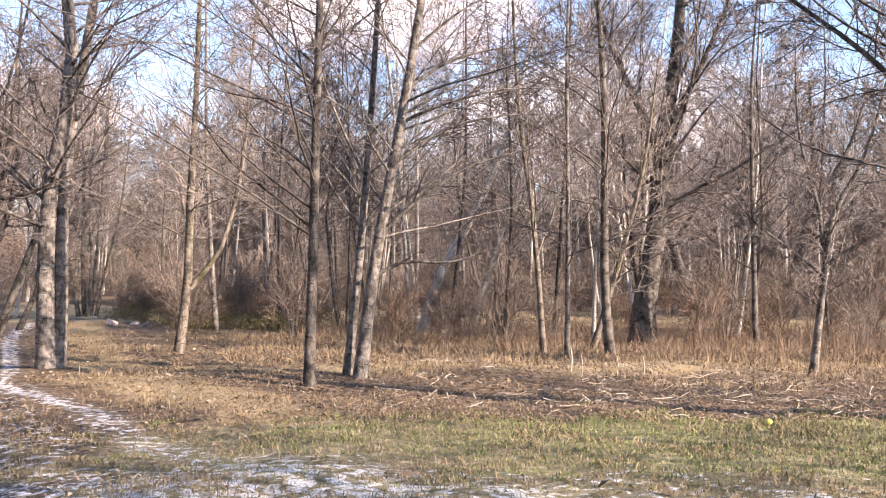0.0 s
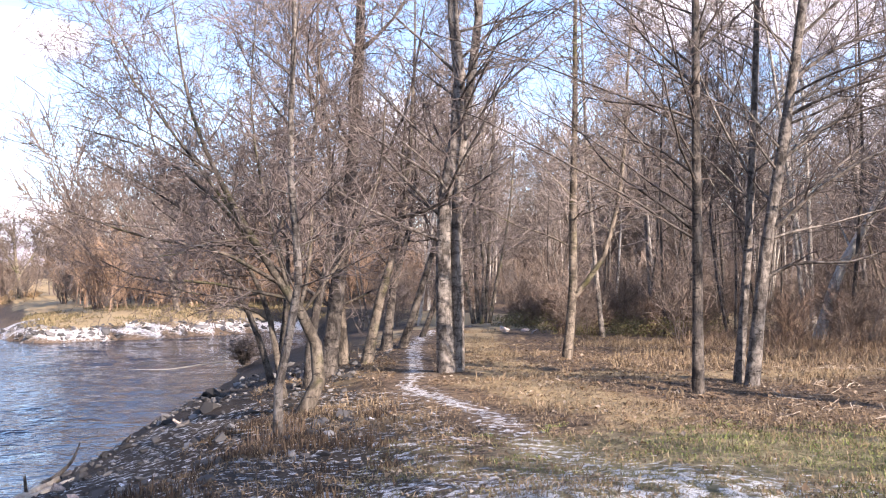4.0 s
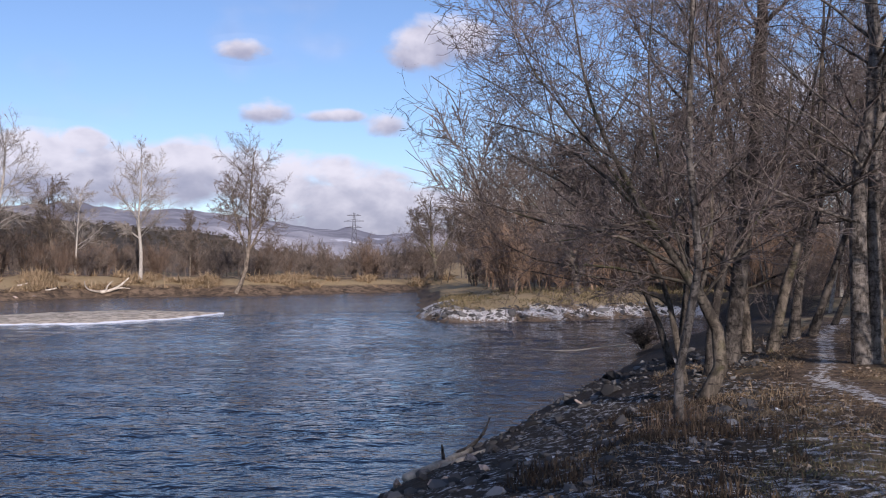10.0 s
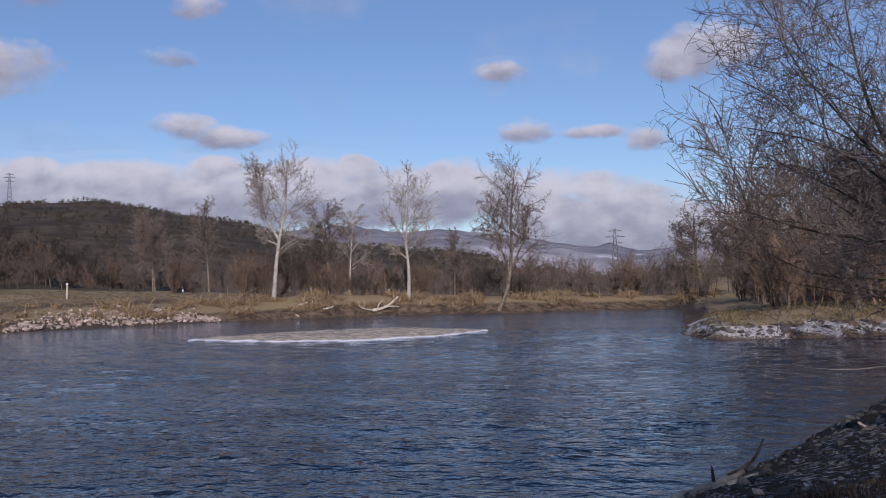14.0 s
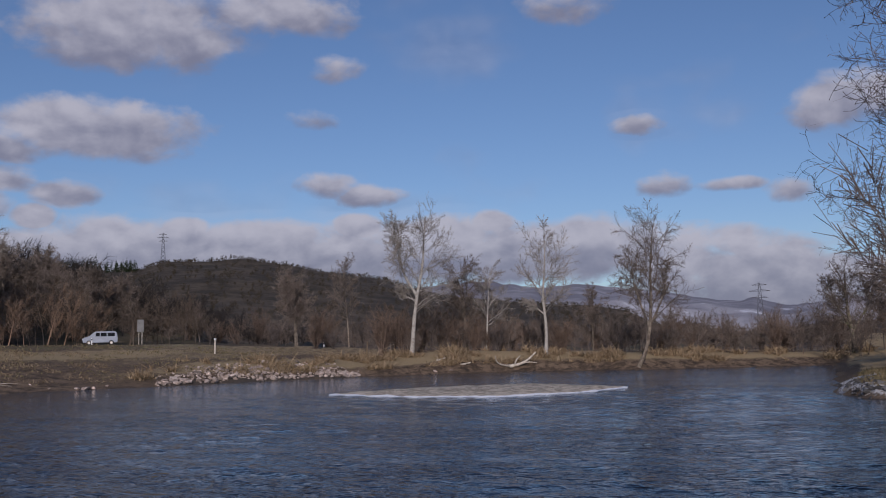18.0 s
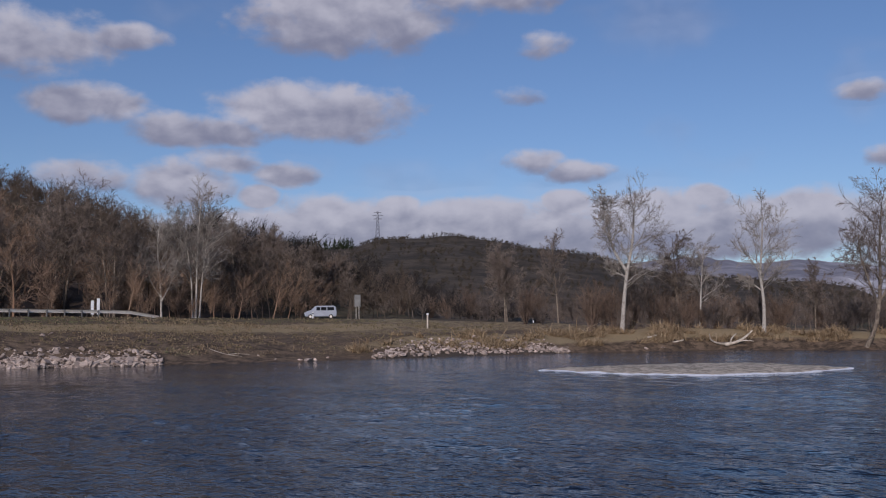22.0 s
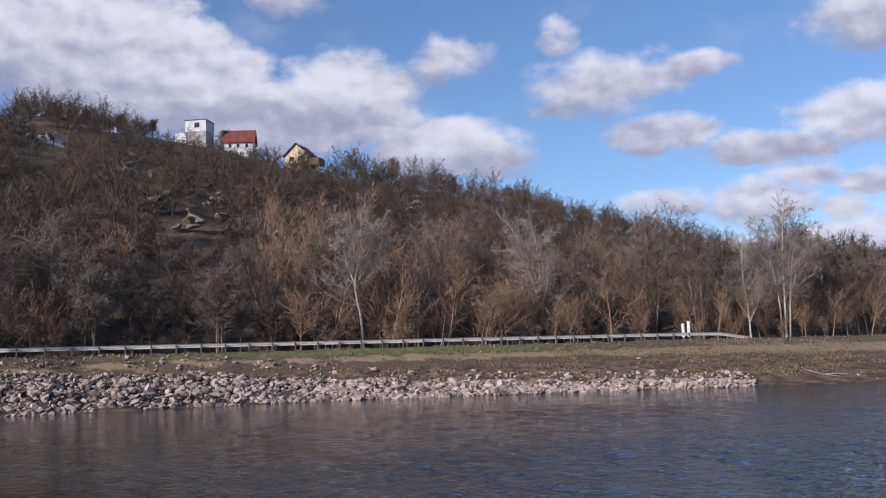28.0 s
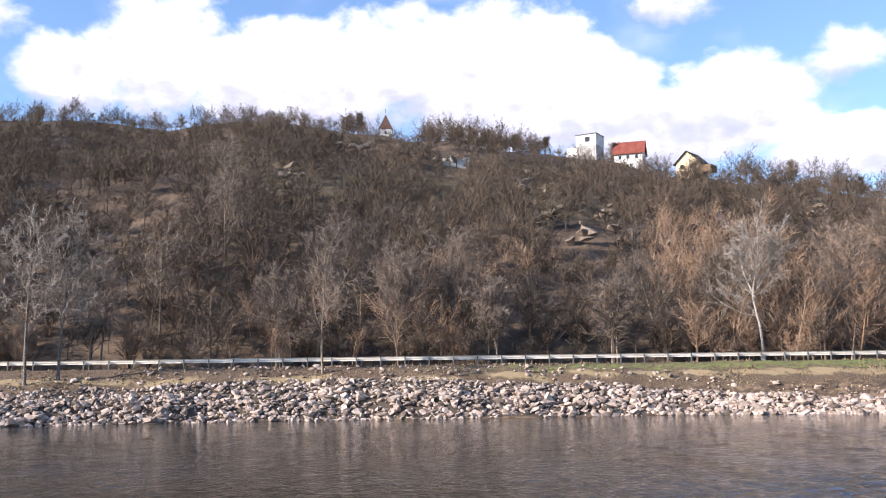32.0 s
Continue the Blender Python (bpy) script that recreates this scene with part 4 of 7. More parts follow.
hero("young_tree", -7.0, 20.1, [([(0, 0), (0.0, 2), (-0.02, 4.0), (-0.05, 6), (0.1, 10)], 0.062, 0.01)], ALDER, BARK_GREY, TWIG_DARK, "thin straight bare tree at the edge of the wood", "trees at the wood's edge")
hero("alder_tree", -9.4, 21.1, [([(0, 0), (-0.12, 1.3), (-0.14, 2.7), (-0.18, 5.6), (-0.3, 7.3), (-0.1, 12)], 0.12, 0.015)], ALDER, BARK_DARK, TWIG_DARK, "dark bare alder at the edge of the wood", "trees at the wood's edge")
hero("young_tree", -8.4, 22.5, [([(0, 0), (0.35, 1.2), (0.75, 2.6), (1.05, 3.9), (1.4, 6.5)], 0.085, 0.01)], ALDER, BARK_TAN, TWIG_GREY, "pale leaning young tree at the edge of the wood", "trees at the wood's edge")
hero("old_willow", -11.1, 24.9, [([(0, 0), (0.1, 1.4), (0.35, 2.8), (0.42, 4.9), (0.72, 6.5), (0.88, 8.6), (1.0, 13)], 0.36, 0.03), ([(0.4, 4.6), (0.1, 5.4, 0.2), (-0.5, 6.7, 0.3), (-1.15, 8.4, 0.4), (-1.6, 11, 0.4)], 0.13, 0.02),
                                 ([(0.45, 4.9), (1.1, 6.2, -0.2), (1.8, 7.8, -0.3), (2.5, 10, -0.4)], 0.11, 0.015), ([(0.3, 0, 0.6), (-0.1, 1.6, 0.5), (-0.35, 3.2, 0.4), (-0.5, 5.2, 0.3)], 0.12, 0.02)],
     POPLAR, BARK_DARK, TWIG_GREY, "thick old willow with a dark hollow trunk and many limbs", "trees at the wood's edge", taper=1.05,
     limbs=[([(0.45, 3.2), (1.1, 3.7, -0.3), (1.8, 4.05, -0.5), (3.0, 4.8, -0.8), (4.0, 5.4, -1.0)], 0.065, 0.012), ([(0.42, 4.3), (0.9, 4.9, -0.4), (1.6, 5.8, -0.6), (2.2, 6.3, -0.8)], 0.05, 0.01), ([(0.3, 3.8), (-0.5, 4.6, -0.3), (-1.2, 5.9, -0.4)], 0.045, 0.01), ([(0.3, 2.9), (-0.6, 3.3, -0.5), (-1.6, 3.5, -0.8), (-2.6, 3.9, -1.0)], 0.04, 0.01)])
hero("young_tree", -20.0, 18.4, [([(0, 0), (0.1, 1.0), (0.2, 1.9), (0.3, 2.7), (0.75, 3.6), (1.3, 5.6)], 0.085, 0.012), ([(0.2, 1.85), (0.1, 2.8), (-0.2, 4.0), (-0.3, 6.0)], 0.05, 0.008), ([(0.2, 1.9), (0.6, 2.2), (1.1, 2.5), (1.7, 3.1)], 0.04, 0.008), ([(0.2, 1.7), (-0.4, 2.2), (-0.9, 2.6), (-1.5, 3.4)], 0.035, 0.008)],
     SAPLING, BARK_GREY, TWIG_GREY, "young tree with a pale lower trunk and a spreading crown", "trees at the wood's edge")
hero("young_tree", -17.1, 24.0, [([(0, 0), (-0.03, 1.6), (-0.07, 3.2), (-0.1, 6), (0.1, 9)], 0.085, 0.01)], ALDER, BARK_DARK, TWIG_DARK, "slim dark tree at the edge of the wood", "trees at the wood's edge")
for az, d, pts, r in ((-14.1, 38.7, [(0, 0), (-0.65, 1.9), (-0.95, 2.8), (-1.0, 5.5), (-0.6, 9)], 0.30), (-16.2, 39.5, [(0, 0), (0.4, 2.2), (0.1, 4.5), (0.5, 9)], 0.32), (-18.8, 40.6, [(0, 0), (0.3, 2.0), (0.8, 4.2), (0.7, 9)], 0.33)):
    hero("old_willow", az, d, [(pts, r, 0.03), ([pts[2], (pts[2][0] + 1.2, pts[2][1] + 2.0), (pts[2][0] + 2.0, pts[2][1] + 4.5)], r * 0.4, 0.02)], POPLAR, BARK_DARK, TWIG_GREY, "gnarled dark willow in the brown undergrowth", "old willows in the wood")
hero("birch_tree", 1.2, 27.5, [([(0, 0), (0.62, 1.9), (1.25, 3.0), (2.1, 4.9), (3.0, 8.5)], 0.17, 0.03)], WOODS, BARK_WHITE, TWIG_GREY, "white-barked tree leaning in the wood", "leaning white trees")
hero("birch_tree", -2.3, 28.0, [([(-0.4, 0), (0.0, 1.3), (0.5, 2.9), (0.95, 4.4), (1.5, 7)], 0.125, 0.03)], WOODS, BARK_WHITE, TWIG_GREY, "bleached slim tree leaning in the wood", "leaning white trees")
hero("alder_tree", -27.5, 12.5, [([(0, 0), (0.1, 2), (0.0, 4), (0.2, 7), (0.3, 12)], 0.17, 0.02), ([(0, 3.0), (-0.55, 3.65), (-1.16, 4.3), (-2.0, 5.05), (-2.9, 6.2)], 0.05, 0.01)], ALDER, BARK_DARK, TWIG_DARK, "dark bare alder reaching over the clearing", "bare trees on the bank",
     limbs=[([(0.05, 2.4), (-0.8, 2.9, 0.2), (-1.7, 3.2, 0.3), (-2.4, 3.7, 0.3)], 0.026, 0.007), ([(0, 4.2), (-0.9, 4.6, -0.3), (-1.8, 5.4, -0.4)], 0.028, 0.007)])

hero("birch_tree", 19.2, 40.0, [([(-0.3, 0), (-0.6, 1.6), (-1.0, 3.6), (-1.3, 8)], 0.10, 0.02), ([(-0.1, 0, 0.3), (-0.2, 1.8, 0.3), (-0.2, 4, 0.4), (-0.4, 9, 0.5)], 0.11, 0.02), ([(0.1, 0), (0.25, 1.8), (0.4, 4), (0.6, 9)], 0.10, 0.02),
                                ([(0.3, 0, 0.3), (0.6, 1.6, 0.3), (1.0, 3.4, 0.3), (1.5, 8, 0.2)], 0.09, 0.02), ([(0.0, 0, -0.3), (0.1, 2, -0.4), (0.0, 4, -0.5), (0.2, 8, -0.6)], 0.08, 0.02)],
     WOODS, BARK_TAN, TWIG_GREY, "clump of pale-barked stems beyond the bend of the path", "leaning white trees")

# willows along the water
hero("young_tree", 30.6, 12.7, [([(0, 0), (0.0, 0.6), (0.13, 1.23), (0.23, 1.65), (0.17, 3.4), (0.24, 5.2), (0.18, 8.5)], 0.07, 0.008)], SAPLING, BARK_GREY, TWIG_WILLOW, "young tree with a pale trunk growing on the river bank", "willows on the river bank")
hero("willow_tree", 29.2, 15.0, [([(0, 0), (0.26, 0.75), (0.16, 1.1), (-0.06, 1.55), (-0.35, 2.0), (-0.9, 2.9), (-1.5, 4.2), (-1.9, 6.5)], 0.135, 0.010), ([(-0.3, 0.2, 0.5), (-0.42, 1.0, 0.5), (-0.55, 1.6, 0.6), (-0.9, 2.3, 0.7), (-2.0, 3.2, 1.0), (-3.2, 3.9, 1.4)], 0.07, 0.010)],
     WILLOW, BARK_TAN, TWIG_WILLOW, "crooked willow with a bent mossy trunk leaning to the river", "willows on the river bank",
     limbs=[([(-0.05, 1.5), (0.1, 2.2, 0.2), (0.15, 3.4, 0.3), (0.3, 5.6, 0.4)], 0.04, 0.008), ([(-0.3, 1.9), (-1.2, 2.4, -0.2), (-2.2, 2.6, -0.3), (-3.3, 3.0, -0.4)], 0.035, 0.007), ([(-0.5, 2.2), (-1.3, 3.2, 0.3), (-2.2, 3.9, 0.5), (-3.4, 4.3, 0.6)], 0.035, 0.007), ([(-0.2, 1.8), (-0.5, 3.0, -0.3), (-0.7, 4.4, -0.4), (-0.6, 6.0, -0.4)], 0.035, 0.007),
            ([(0.0, 1.5), (0.6, 2.3, 0.3), (1.1, 3.3, 0.4), (1.3, 5.0, 0.4)], 0.032, 0.007), ([(-0.8, 2.7), (-1.9, 4.2, 0.2), (-2.6, 5.2, 0.3), (-2.9, 6.4, 0.3)], 0.032, 0.007), ([(-0.2, 1.7), (-1.4, 1.95, 0.2), (-2.4, 2.05, 0.3), (-3.1, 2.4, 0.3)], 0.028, 0.006)])
hero("willow_tree", 27.9, 19.5, [([(0, 0), (0.2, 1.6), (0.42, 3.2), (0.62, 5.2), (0.75, 8), (0.9, 12)], 0.19, 0.03)], WILLOW, BARK_DARK, TWIG_WILLOW, "tall dark willow with a thick straight trunk and a wide crown", "willows on the river bank", taper=0.9,
     limbs=[([(0.2, 1.6), (-0.5, 2.5, 0.3), (-1.6, 3.6, 0.5), (-2.8, 4.6, 0.8), (-3.6, 6.0, 1.0)], 0.05, 0.01), ([(0.4, 3.0), (0.9, 3.8), (1.5, 5.0), (2.0, 7.4)], 0.05, 0.01), ([(0.4, 3.3), (-0.3, 4.4, 0.2), (-1.2, 5.6, 0.3), (-2.0, 7.4, 0.4)], 0.05, 0.01), ([(0.2, 1.3), (-1.2, 2.3, 0.6), (-2.8, 3.0, 1.0), (-4.2, 4.2, 1.4)], 0.045, 0.01), ([(0.5, 4.4), (0.1, 5.5, 0.4), (-0.4, 7.0, 0.6), (-0.6, 9.0, 0.6)], 0.045, 0.01)])
hero("willow_tree", 25.7, 22.5, [([(0, 0), (0.3, 1.4), (0.75, 2.9), (1.1, 6.0), (1.2, 9.5)], 0.15, 0.015), ([(-0.5, 0, 0.5), (-0.55, 1.2, 0.6), (-0.65, 3, 0.8), (-1.0, 6.5, 1.0)], 0.15, 0.015)], WILLOW, BARK_TAN, TWIG_WILLOW, "willow with two bare trunks beside the path", "willows on the river bank")
hero("willow_tree", 24.6, 26.0, [([(0, 0), (0.2, 1.6), (0.7, 3.4), (0.8, 7.5)], 0.17, 0.02), ([(0.4, 0, 0.4), (1.0, 1.8, 0.4), (1.5, 3.4, 0.6), (1.9, 8.0, 0.8)], 0.14, 0.02)], WILLOW, BARK_DARK, TWIG_WILLOW, "dark willow with leaning trunks beside the path", "willows on the river bank")
hero("young_tree", 22.6, 30.0, [([(0, 0), (0.4, 1.0), (0.75, 1.9), (1.0, 2.8), (1.2, 5.0)], 0.10, 0.02)], SAPLING, BARK_DARK, TWIG_DARK, "short dark tree leaning over the path", "willows on the river bank")
hero("willow_tree", 30.8, 21.5, [([(0, 0), (-0.4, 1.4), (-1.2, 2.9), (-2.2, 4.6), (-2.8, 7)], 0.10, 0.012), ([(0.1, 0.4), (0.3, 2.4), (0.2, 4.6), (0.5, 8)], 0.09, 0.012)], WILLOW, BARK_DARK, TWIG_WILLOW, "dark willow leaning out over the river", "willows on the river bank")
hero("willow_tree", 28.9, 17.4, [([(0, 0), (0.05, 1.0), (0.3, 2.0), (0.4, 3.6), (0.2, 6.0), (0.4, 9)], 0.11, 0.012)], WILLOW, BARK_DARK, TWIG_WILLOW, "slim dark willow between the path and the river", "willows on the river bank")
hero("willow_tree", 36.0, 66.0, [([(0, 0), (-0.4, 3.0), (-0.3, 6.0), (0.2, 10.0)], 0.22, 0.03), ([(0, 1.5), (-2.0, 5.0), (-4.4, 8.0)], 0.15, 0.03), ([(0, 1.0), (2.0, 4.6), (3.6, 8.0)], 0.15, 0.03)], WILLOW, BARK_TAN, TWIG_WILLOW, "wide willow standing on the river spit", "willows on the river bank")


# ---------------------------------------------------------------- the wood behind
def wood_tree(seed, height, foot, habit=WOODS, lean=0.05, stems=1):
    rng = np.random.default_rng(seed)
    out = []
    for q in range(stems):
        b = rng.normal(0, 0.18 * (stems > 1), 2)
        e = rng.normal(0, lean * height, 2) + b * 3
        m = rng.normal(0, 0.02 * height, 2)
        out.append(([(b[0], b[1], 0), ((b[0] + e[0]) / 3 + m[0], (b[1] + e[1]) / 3 + m[1], height * 0.35), ((b[0] + e[0]) * 0.6 - m[0], (b[1] + e[1]) * 0.6, height * 0.7), (e[0], e[1], height)], foot * (1 - 0.25 * q / stems), foot * 0.12))
    return tree_data(rng, out, habit, 7, 5)


def shrub(seed, size, stems=9, habit=SHRUB, r=0.012):
    rng = np.random.default_rng(seed)
    out = []
    for q in range(stems):
        a, o = rng.uniform(0, 2 * math.pi), rng.uniform(0.2, 0.75)
        h = size * rng.uniform(0.6, 1.0)
        x, y = math.cos(a) * o * size * 0.5, math.sin(a) * o * size * 0.5
        out.append(([(x * 0.15, y * 0.15, 0), (x * 0.5, y * 0.5, h * 0.5), (x, y, h)], r, r * 0.4))
    return tree_data(rng, out, habit, 5, 3)


def prototype(name, data, wood, twig, label, group, category="tree"):
    return tree(name, data, wood, twig, Vector((0, 0, -60)), label, group, category)


def scatter(protos, places):
    """The first place of each prototype takes the prototype itself, the others copies."""
    used = set()
    for i, (p, turn, size) in enumerate(places):
        k = i % len(protos)
        m = Matrix.Translation(p) @ Matrix.Rotation(turn, 4, "Z")
        if k in used:
            ob = copy_thing(protos[k], m)
        else:
            ob = protos[k]
            ob.matrix_basis = m
            used.add(k)
        ob.scale = (size, size, size)


woods = [prototype("forest_tree", wood_tree(20 + q, h, f, lean=l, stems=s), w, t, lab, "trees of the wood")
         for q, (h, f, l, s, w, t, lab) in enumerate((
             (13, 0.058, 0.05, 1, BARK_DARK, TWIG_GREY, "slim dark bare forest tree"), (14, 0.072, 0.05, 1, BARK_GREY, TWIG_GREY, "tall grey bare forest tree"),
             (10, 0.046, 0.10, 2, BARK_DARK, TWIG_DARK, "two-stemmed dark bare forest tree"), (12, 0.06, 0.10, 1, BARK_TAN, TWIG_GREY, "leaning tan bare forest tree"),
             (12, 0.058, 0.11, 1, BARK_WHITE, TWIG_GREY, "pale-barked slim forest tree"), (13, 0.062, 0.06, 3, BARK_WHITE, TWIG_GREY, "tall forest tree with several pale stems"),
             (8, 0.04, 0.14, 2, BARK_GREY, TWIG_GREY, "thin crooked forest tree")))]
places = []
rng = np.random.default_rng(5)
while len(places) < 190:
    az, d = rng.uniform(-33, 33), 24 + 75 * rng.random() ** 1.05
    edge = np.interp(az, (-34, -20, -8, 2, 10, 14, 18, 33), (22, 25, 25, 25, 27, 29, 33, 48))
    p = ray(az) * d
    if d < edge or near_shore(np.array([p.x]), np.array([p.y]))[0] < 3 or path_gap(np.array([p.x]), np.array([p.y]))[0] < 2.0:
        continue
    places.append((spot(az, d, -0.1), rng.uniform(0, 6.28), rng.uniform(0.8, 1.2)))
scatter(woods, places)

bushes = [prototype("undergrowth_shrub", shrub(60 + q, s, n), t, t, lab, "undergrowth of the wood", "shrub")
          for q, (s, n, t, lab) in enumerate(((1.8, 10, TWIG_RED, "reddish-brown bare shrub in the undergrowth"), (2.4, 9, TWIG_FAR, "grey-brown bare shrub in the undergrowth"), (1.3, 11, TWIG_RED, "low russet bramble thicket"), (2.8, 8, TWIG_FAR, "tall thin grey shrub in the undergrowth")))]
places = []
while len(places) < 120:
    az, d = rng.uniform(-33, 30), 23 + 40 * rng.random() ** 1.4
    edge = np.interp(az, (-34, -20, -8, 2, 10, 14, 18, 33), (20, 22, 23, 23, 25, 27, 33, 45))
    p = ray(az) * d
    if d < edge or near_shore(np.array([p.x]), np.array([p.y]))[0] < 3 or path_gap(np.array([p.x]), np.array([p.y]))[0] < 1.6:
        continue
    places.append((spot(az, d, -0.05), rng.uniform(0, 6.28), rng.uniform(0.45, 0.95)))
scatter(bushes, places)

# ---------------------------------------------------------------- trees across the river
for name, az, d, stems, wood, twig, label in (
        ("poplar_tree", 67.6, 138, [([(0, 0), (0.3, 4), (0.8, 8), (1.6, 12), (2.0, 18)], 0.40, 0.05), ([(0.8, 8.2), (-0.8, 11), (-1.6, 14), (-2.2, 18)], 0.25, 0.04), ([(0.7, 7.5), (-1.0, 8.4), (-1.8, 9.6)], 0.12, 0.03)], BARK_WHITE, TWIG_PALE, "white-barked poplar with a rounded pale crown on the far bank"),
        ("poplar_tree", 60.1, 142, [([(0, 0), (0.1, 4), (-0.2, 8), (0.1, 12), (0.3, 16)], 0.34, 0.05), ([(0.0, 5.6), (-1.5, 6.8), (-3.0, 7.6)], 0.14, 0.03)], BARK_WHITE, TWIG_PALE, "pale poplar with sparse crown on the far bank"),
        ("poplar_tree", 54.9, 133, [([(-0.4, 0), (0.6, 2.0), (1.2, 5.0), (1.5, 9), (1.6, 13), (2.1, 18)], 0.36, 0.05), ([(1.2, 5), (0.2, 8), (-0.6, 11), (-0.8, 14.5)], 0.2, 0.03), ([(1.4, 5.5), (3.0, 9), (3.8, 13)], 0.18, 0.03)], BARK_FAR, TWIG_FAR, "bare tree with a curved pale trunk at the water's edge"),
        ("white_poplar", 114.5, 116, [([(0.5, 0), (0.3, 3.5), (-0.3, 7.5), (0.4, 11), (0.5, 15)], 0.22, 0.04), ([(-0.1, 7), (-1.2, 10), (-1.6, 13)], 0.15, 0.03), ([(0.2, 8), (1.7, 10.5), (2.2, 13)], 0.14, 0.03)], BARK_WHITE, TWIG_PALE, "white-barked poplar at the foot of the wooded hill"),
        ("young_tree", 138.4, 94.5, [([(0, 0), (-0.1, 3), (0.1, 7), (0.2, 12)], 0.14, 0.03), ([(0, 2.8), (-1.4, 3.6), (-2.4, 3.4)], 0.06, 0.02), ([(0, 5.2), (1.6, 7.4), (2.2, 9)], 0.07, 0.02)], BARK_FAR, TWIG_FAR, "young pale tree in front of the guard rail"),
        ("young_tree", 153.9, 97.0, [([(0, 0), (-0.05, 4), (0.1, 9), (0.3, 14)], 0.17, 0.03)], BARK_GREY, TWIG_PALE, "tall slim tree in front of the guard rail"),
        ("young_tree", 152.3, 97.0, [([(0, 0), (0.15, 4), (0.5, 8), (0.6, 13)], 0.17, 0.03)], BARK_GREY, TWIG_PALE, "slim tree with spreading twigs in front of the guard rail"),
        ("poplar_tree", 91.2, 146, [([(0, 0), (0.1, 5), (0.2, 10), (0.6, 17)], 0.2, 0.04), ([(0.5, 0), (0.9, 6), (1.5, 11), (2.6, 15)], 0.16, 0.03), ([(-0.4, 0), (-0.7, 6), (-1.5, 11), (-2.4, 14.5)], 0.15, 0.03)], BARK_WHITE, TWIG_PALE, "broad pale poplar group beside the road"),
        ("poplar_tree", 93.0, 144, [([(0, 0), (-0.2, 5), (-0.6, 9), (-0.4, 13)], 0.18, 0.04), ([(0, 2.5), (1.2, 5), (2.0, 8)], 0.14, 0.03), ([(-0.1, 3), (-1.6, 5.6), (-2.2, 9)], 0.14, 0.03)], BARK_WHITE, TWIG_PALE, "spreading pale poplar beside the road"),
        ("willow_tree", 43.9, 152, [([(0, 0), (-0.4, 4), (-0.8, 8), (-0.8, 12)], 0.4, 0.06), ([(-0.2, 3), (-2.2, 7), (-3.0, 10)], 0.2, 0.04), ([(-0.2, 3), (2.2, 7), (3.4, 10.5)], 0.2, 0.04)], BARK_TAN, TWIG_FAR, "spreading willow on the far river bend")):
    hero(name, az, d, stems, FAR, wood, twig, label, "trees across the river", 12, 6)


def build_far_woods(name, label, protos, spots, seed, mat):
    """Far woods: many small bare trees in one mesh, too many to tell apart."""
    g = np.random.default_rng(seed)
    vs, fs, n = [], [], 0
    for x, y, z, s in spots:
        v, f = protos[g.integers(len(protos))]
        a, w = g.uniform(0, 6.28), g.uniform(0.85, 1.2)
        rot = np.array([[math.cos(a), -math.sin(a), 0], [math.sin(a), math.cos(a), 0], [0, 0, 1]])
        vs.append((v * s * np.array([w, w, 1.0])) @ rot.T + np.array([x, y, z]))
        fs.append(f + n)
        n += len(v)
    ob = new(name, mesh_from(name, np.vstack(vs), np.vstack(fs), mat))
    return tagged(ob, label, "woods", kind="stuff")


HILL_A = ((13, 0.30, 1.0, 40, 13, 0.70, 0.22, 0.26, 3, 1, 0.16, 0.06, 0.016), (19, 0.15, 1.0, 44, 17, 0.40, 0.3, 0.9, 2, 1, 0.15, 0.05, 0.020))
BRUSH = ((15, 0.22, 1.0, 34, 12, 0.66, 0.25, 0.28, 3, 1, 0.14, 0.08, 0.016), (19, 0.12, 1.0, 40, 16, 0.38, 0.3, 0.9, 2, 1, 0.12, 0.06, 0.019))
FAR_HILL = ((9, 0.12, 0.98, 62, 18, 0.62, 0.4, 0.4, 2, 1, 0.16, 0.05, 0.09), (9, 0.08, 1.0, 42, 19, 0.60, 0.3, 0.9, 2, 1, 0.15, 0.06, 0.13))
CONIFER = ((34, 0.06, 0.99, 78, 7, 0.30, 0.92, 0.5, 2, 1, 0.05, -0.1, 0.16), (6, 0.2, 1.0, 40, 12, 0.4, 0.3, 0.9, 2, 1, 0.1, -0.1, 0.16))


def low_tree(seed, height, foot, habit=HILL_A):
    g = np.random.default_rng(seed)
    e = g.normal(0, 0.06 * height, 2)
    top = height if habit in (CONIFER, FAR_HILL) else height * 0.62
    return joined(tree_data(g, [([(0, 0, 0), (e[0] * 0.3, e[1] * 0.5, top * 0.5), (e[0], e[1], top)], foot, foot * 0.2)], habit, 4, 3))


low = [low_tree(200 + q, h, f) for q, (h, f) in enumerate(((6, 0.07), (7.5, 0.09), (5, 0.06), (9, 0.10), (4, 0.05)))]
brush = [low_tree(230 + q, h, f, BRUSH) for q, (h, f) in enumerate(((9, 0.09), (11, 0.12), (7, 0.07), (12.5, 0.12), (5, 0.05)))]
# outcrops on the slope: azimuth, elevation, size
ROCKS = ((136.8, 12.9, 2.6), (131.2, 12.4, 1.8), (126.6, 10.7, 3.0), (125.8, 8.8, 2.6), (123.7, 7.8, 2.4), (121.2, 7.7, 2.0), (118.2, 6.4, 2.4), (111.0, 8.6, 1.8), (128.0, 9.6, 1.6), (122.4, 9.0, 1.8), (140.2, 11.5, 1.6), (116.0, 8.2, 1.6))
ROCK_SPOTS = [slope_spot(a, e) for a, e, _ in ROCKS]


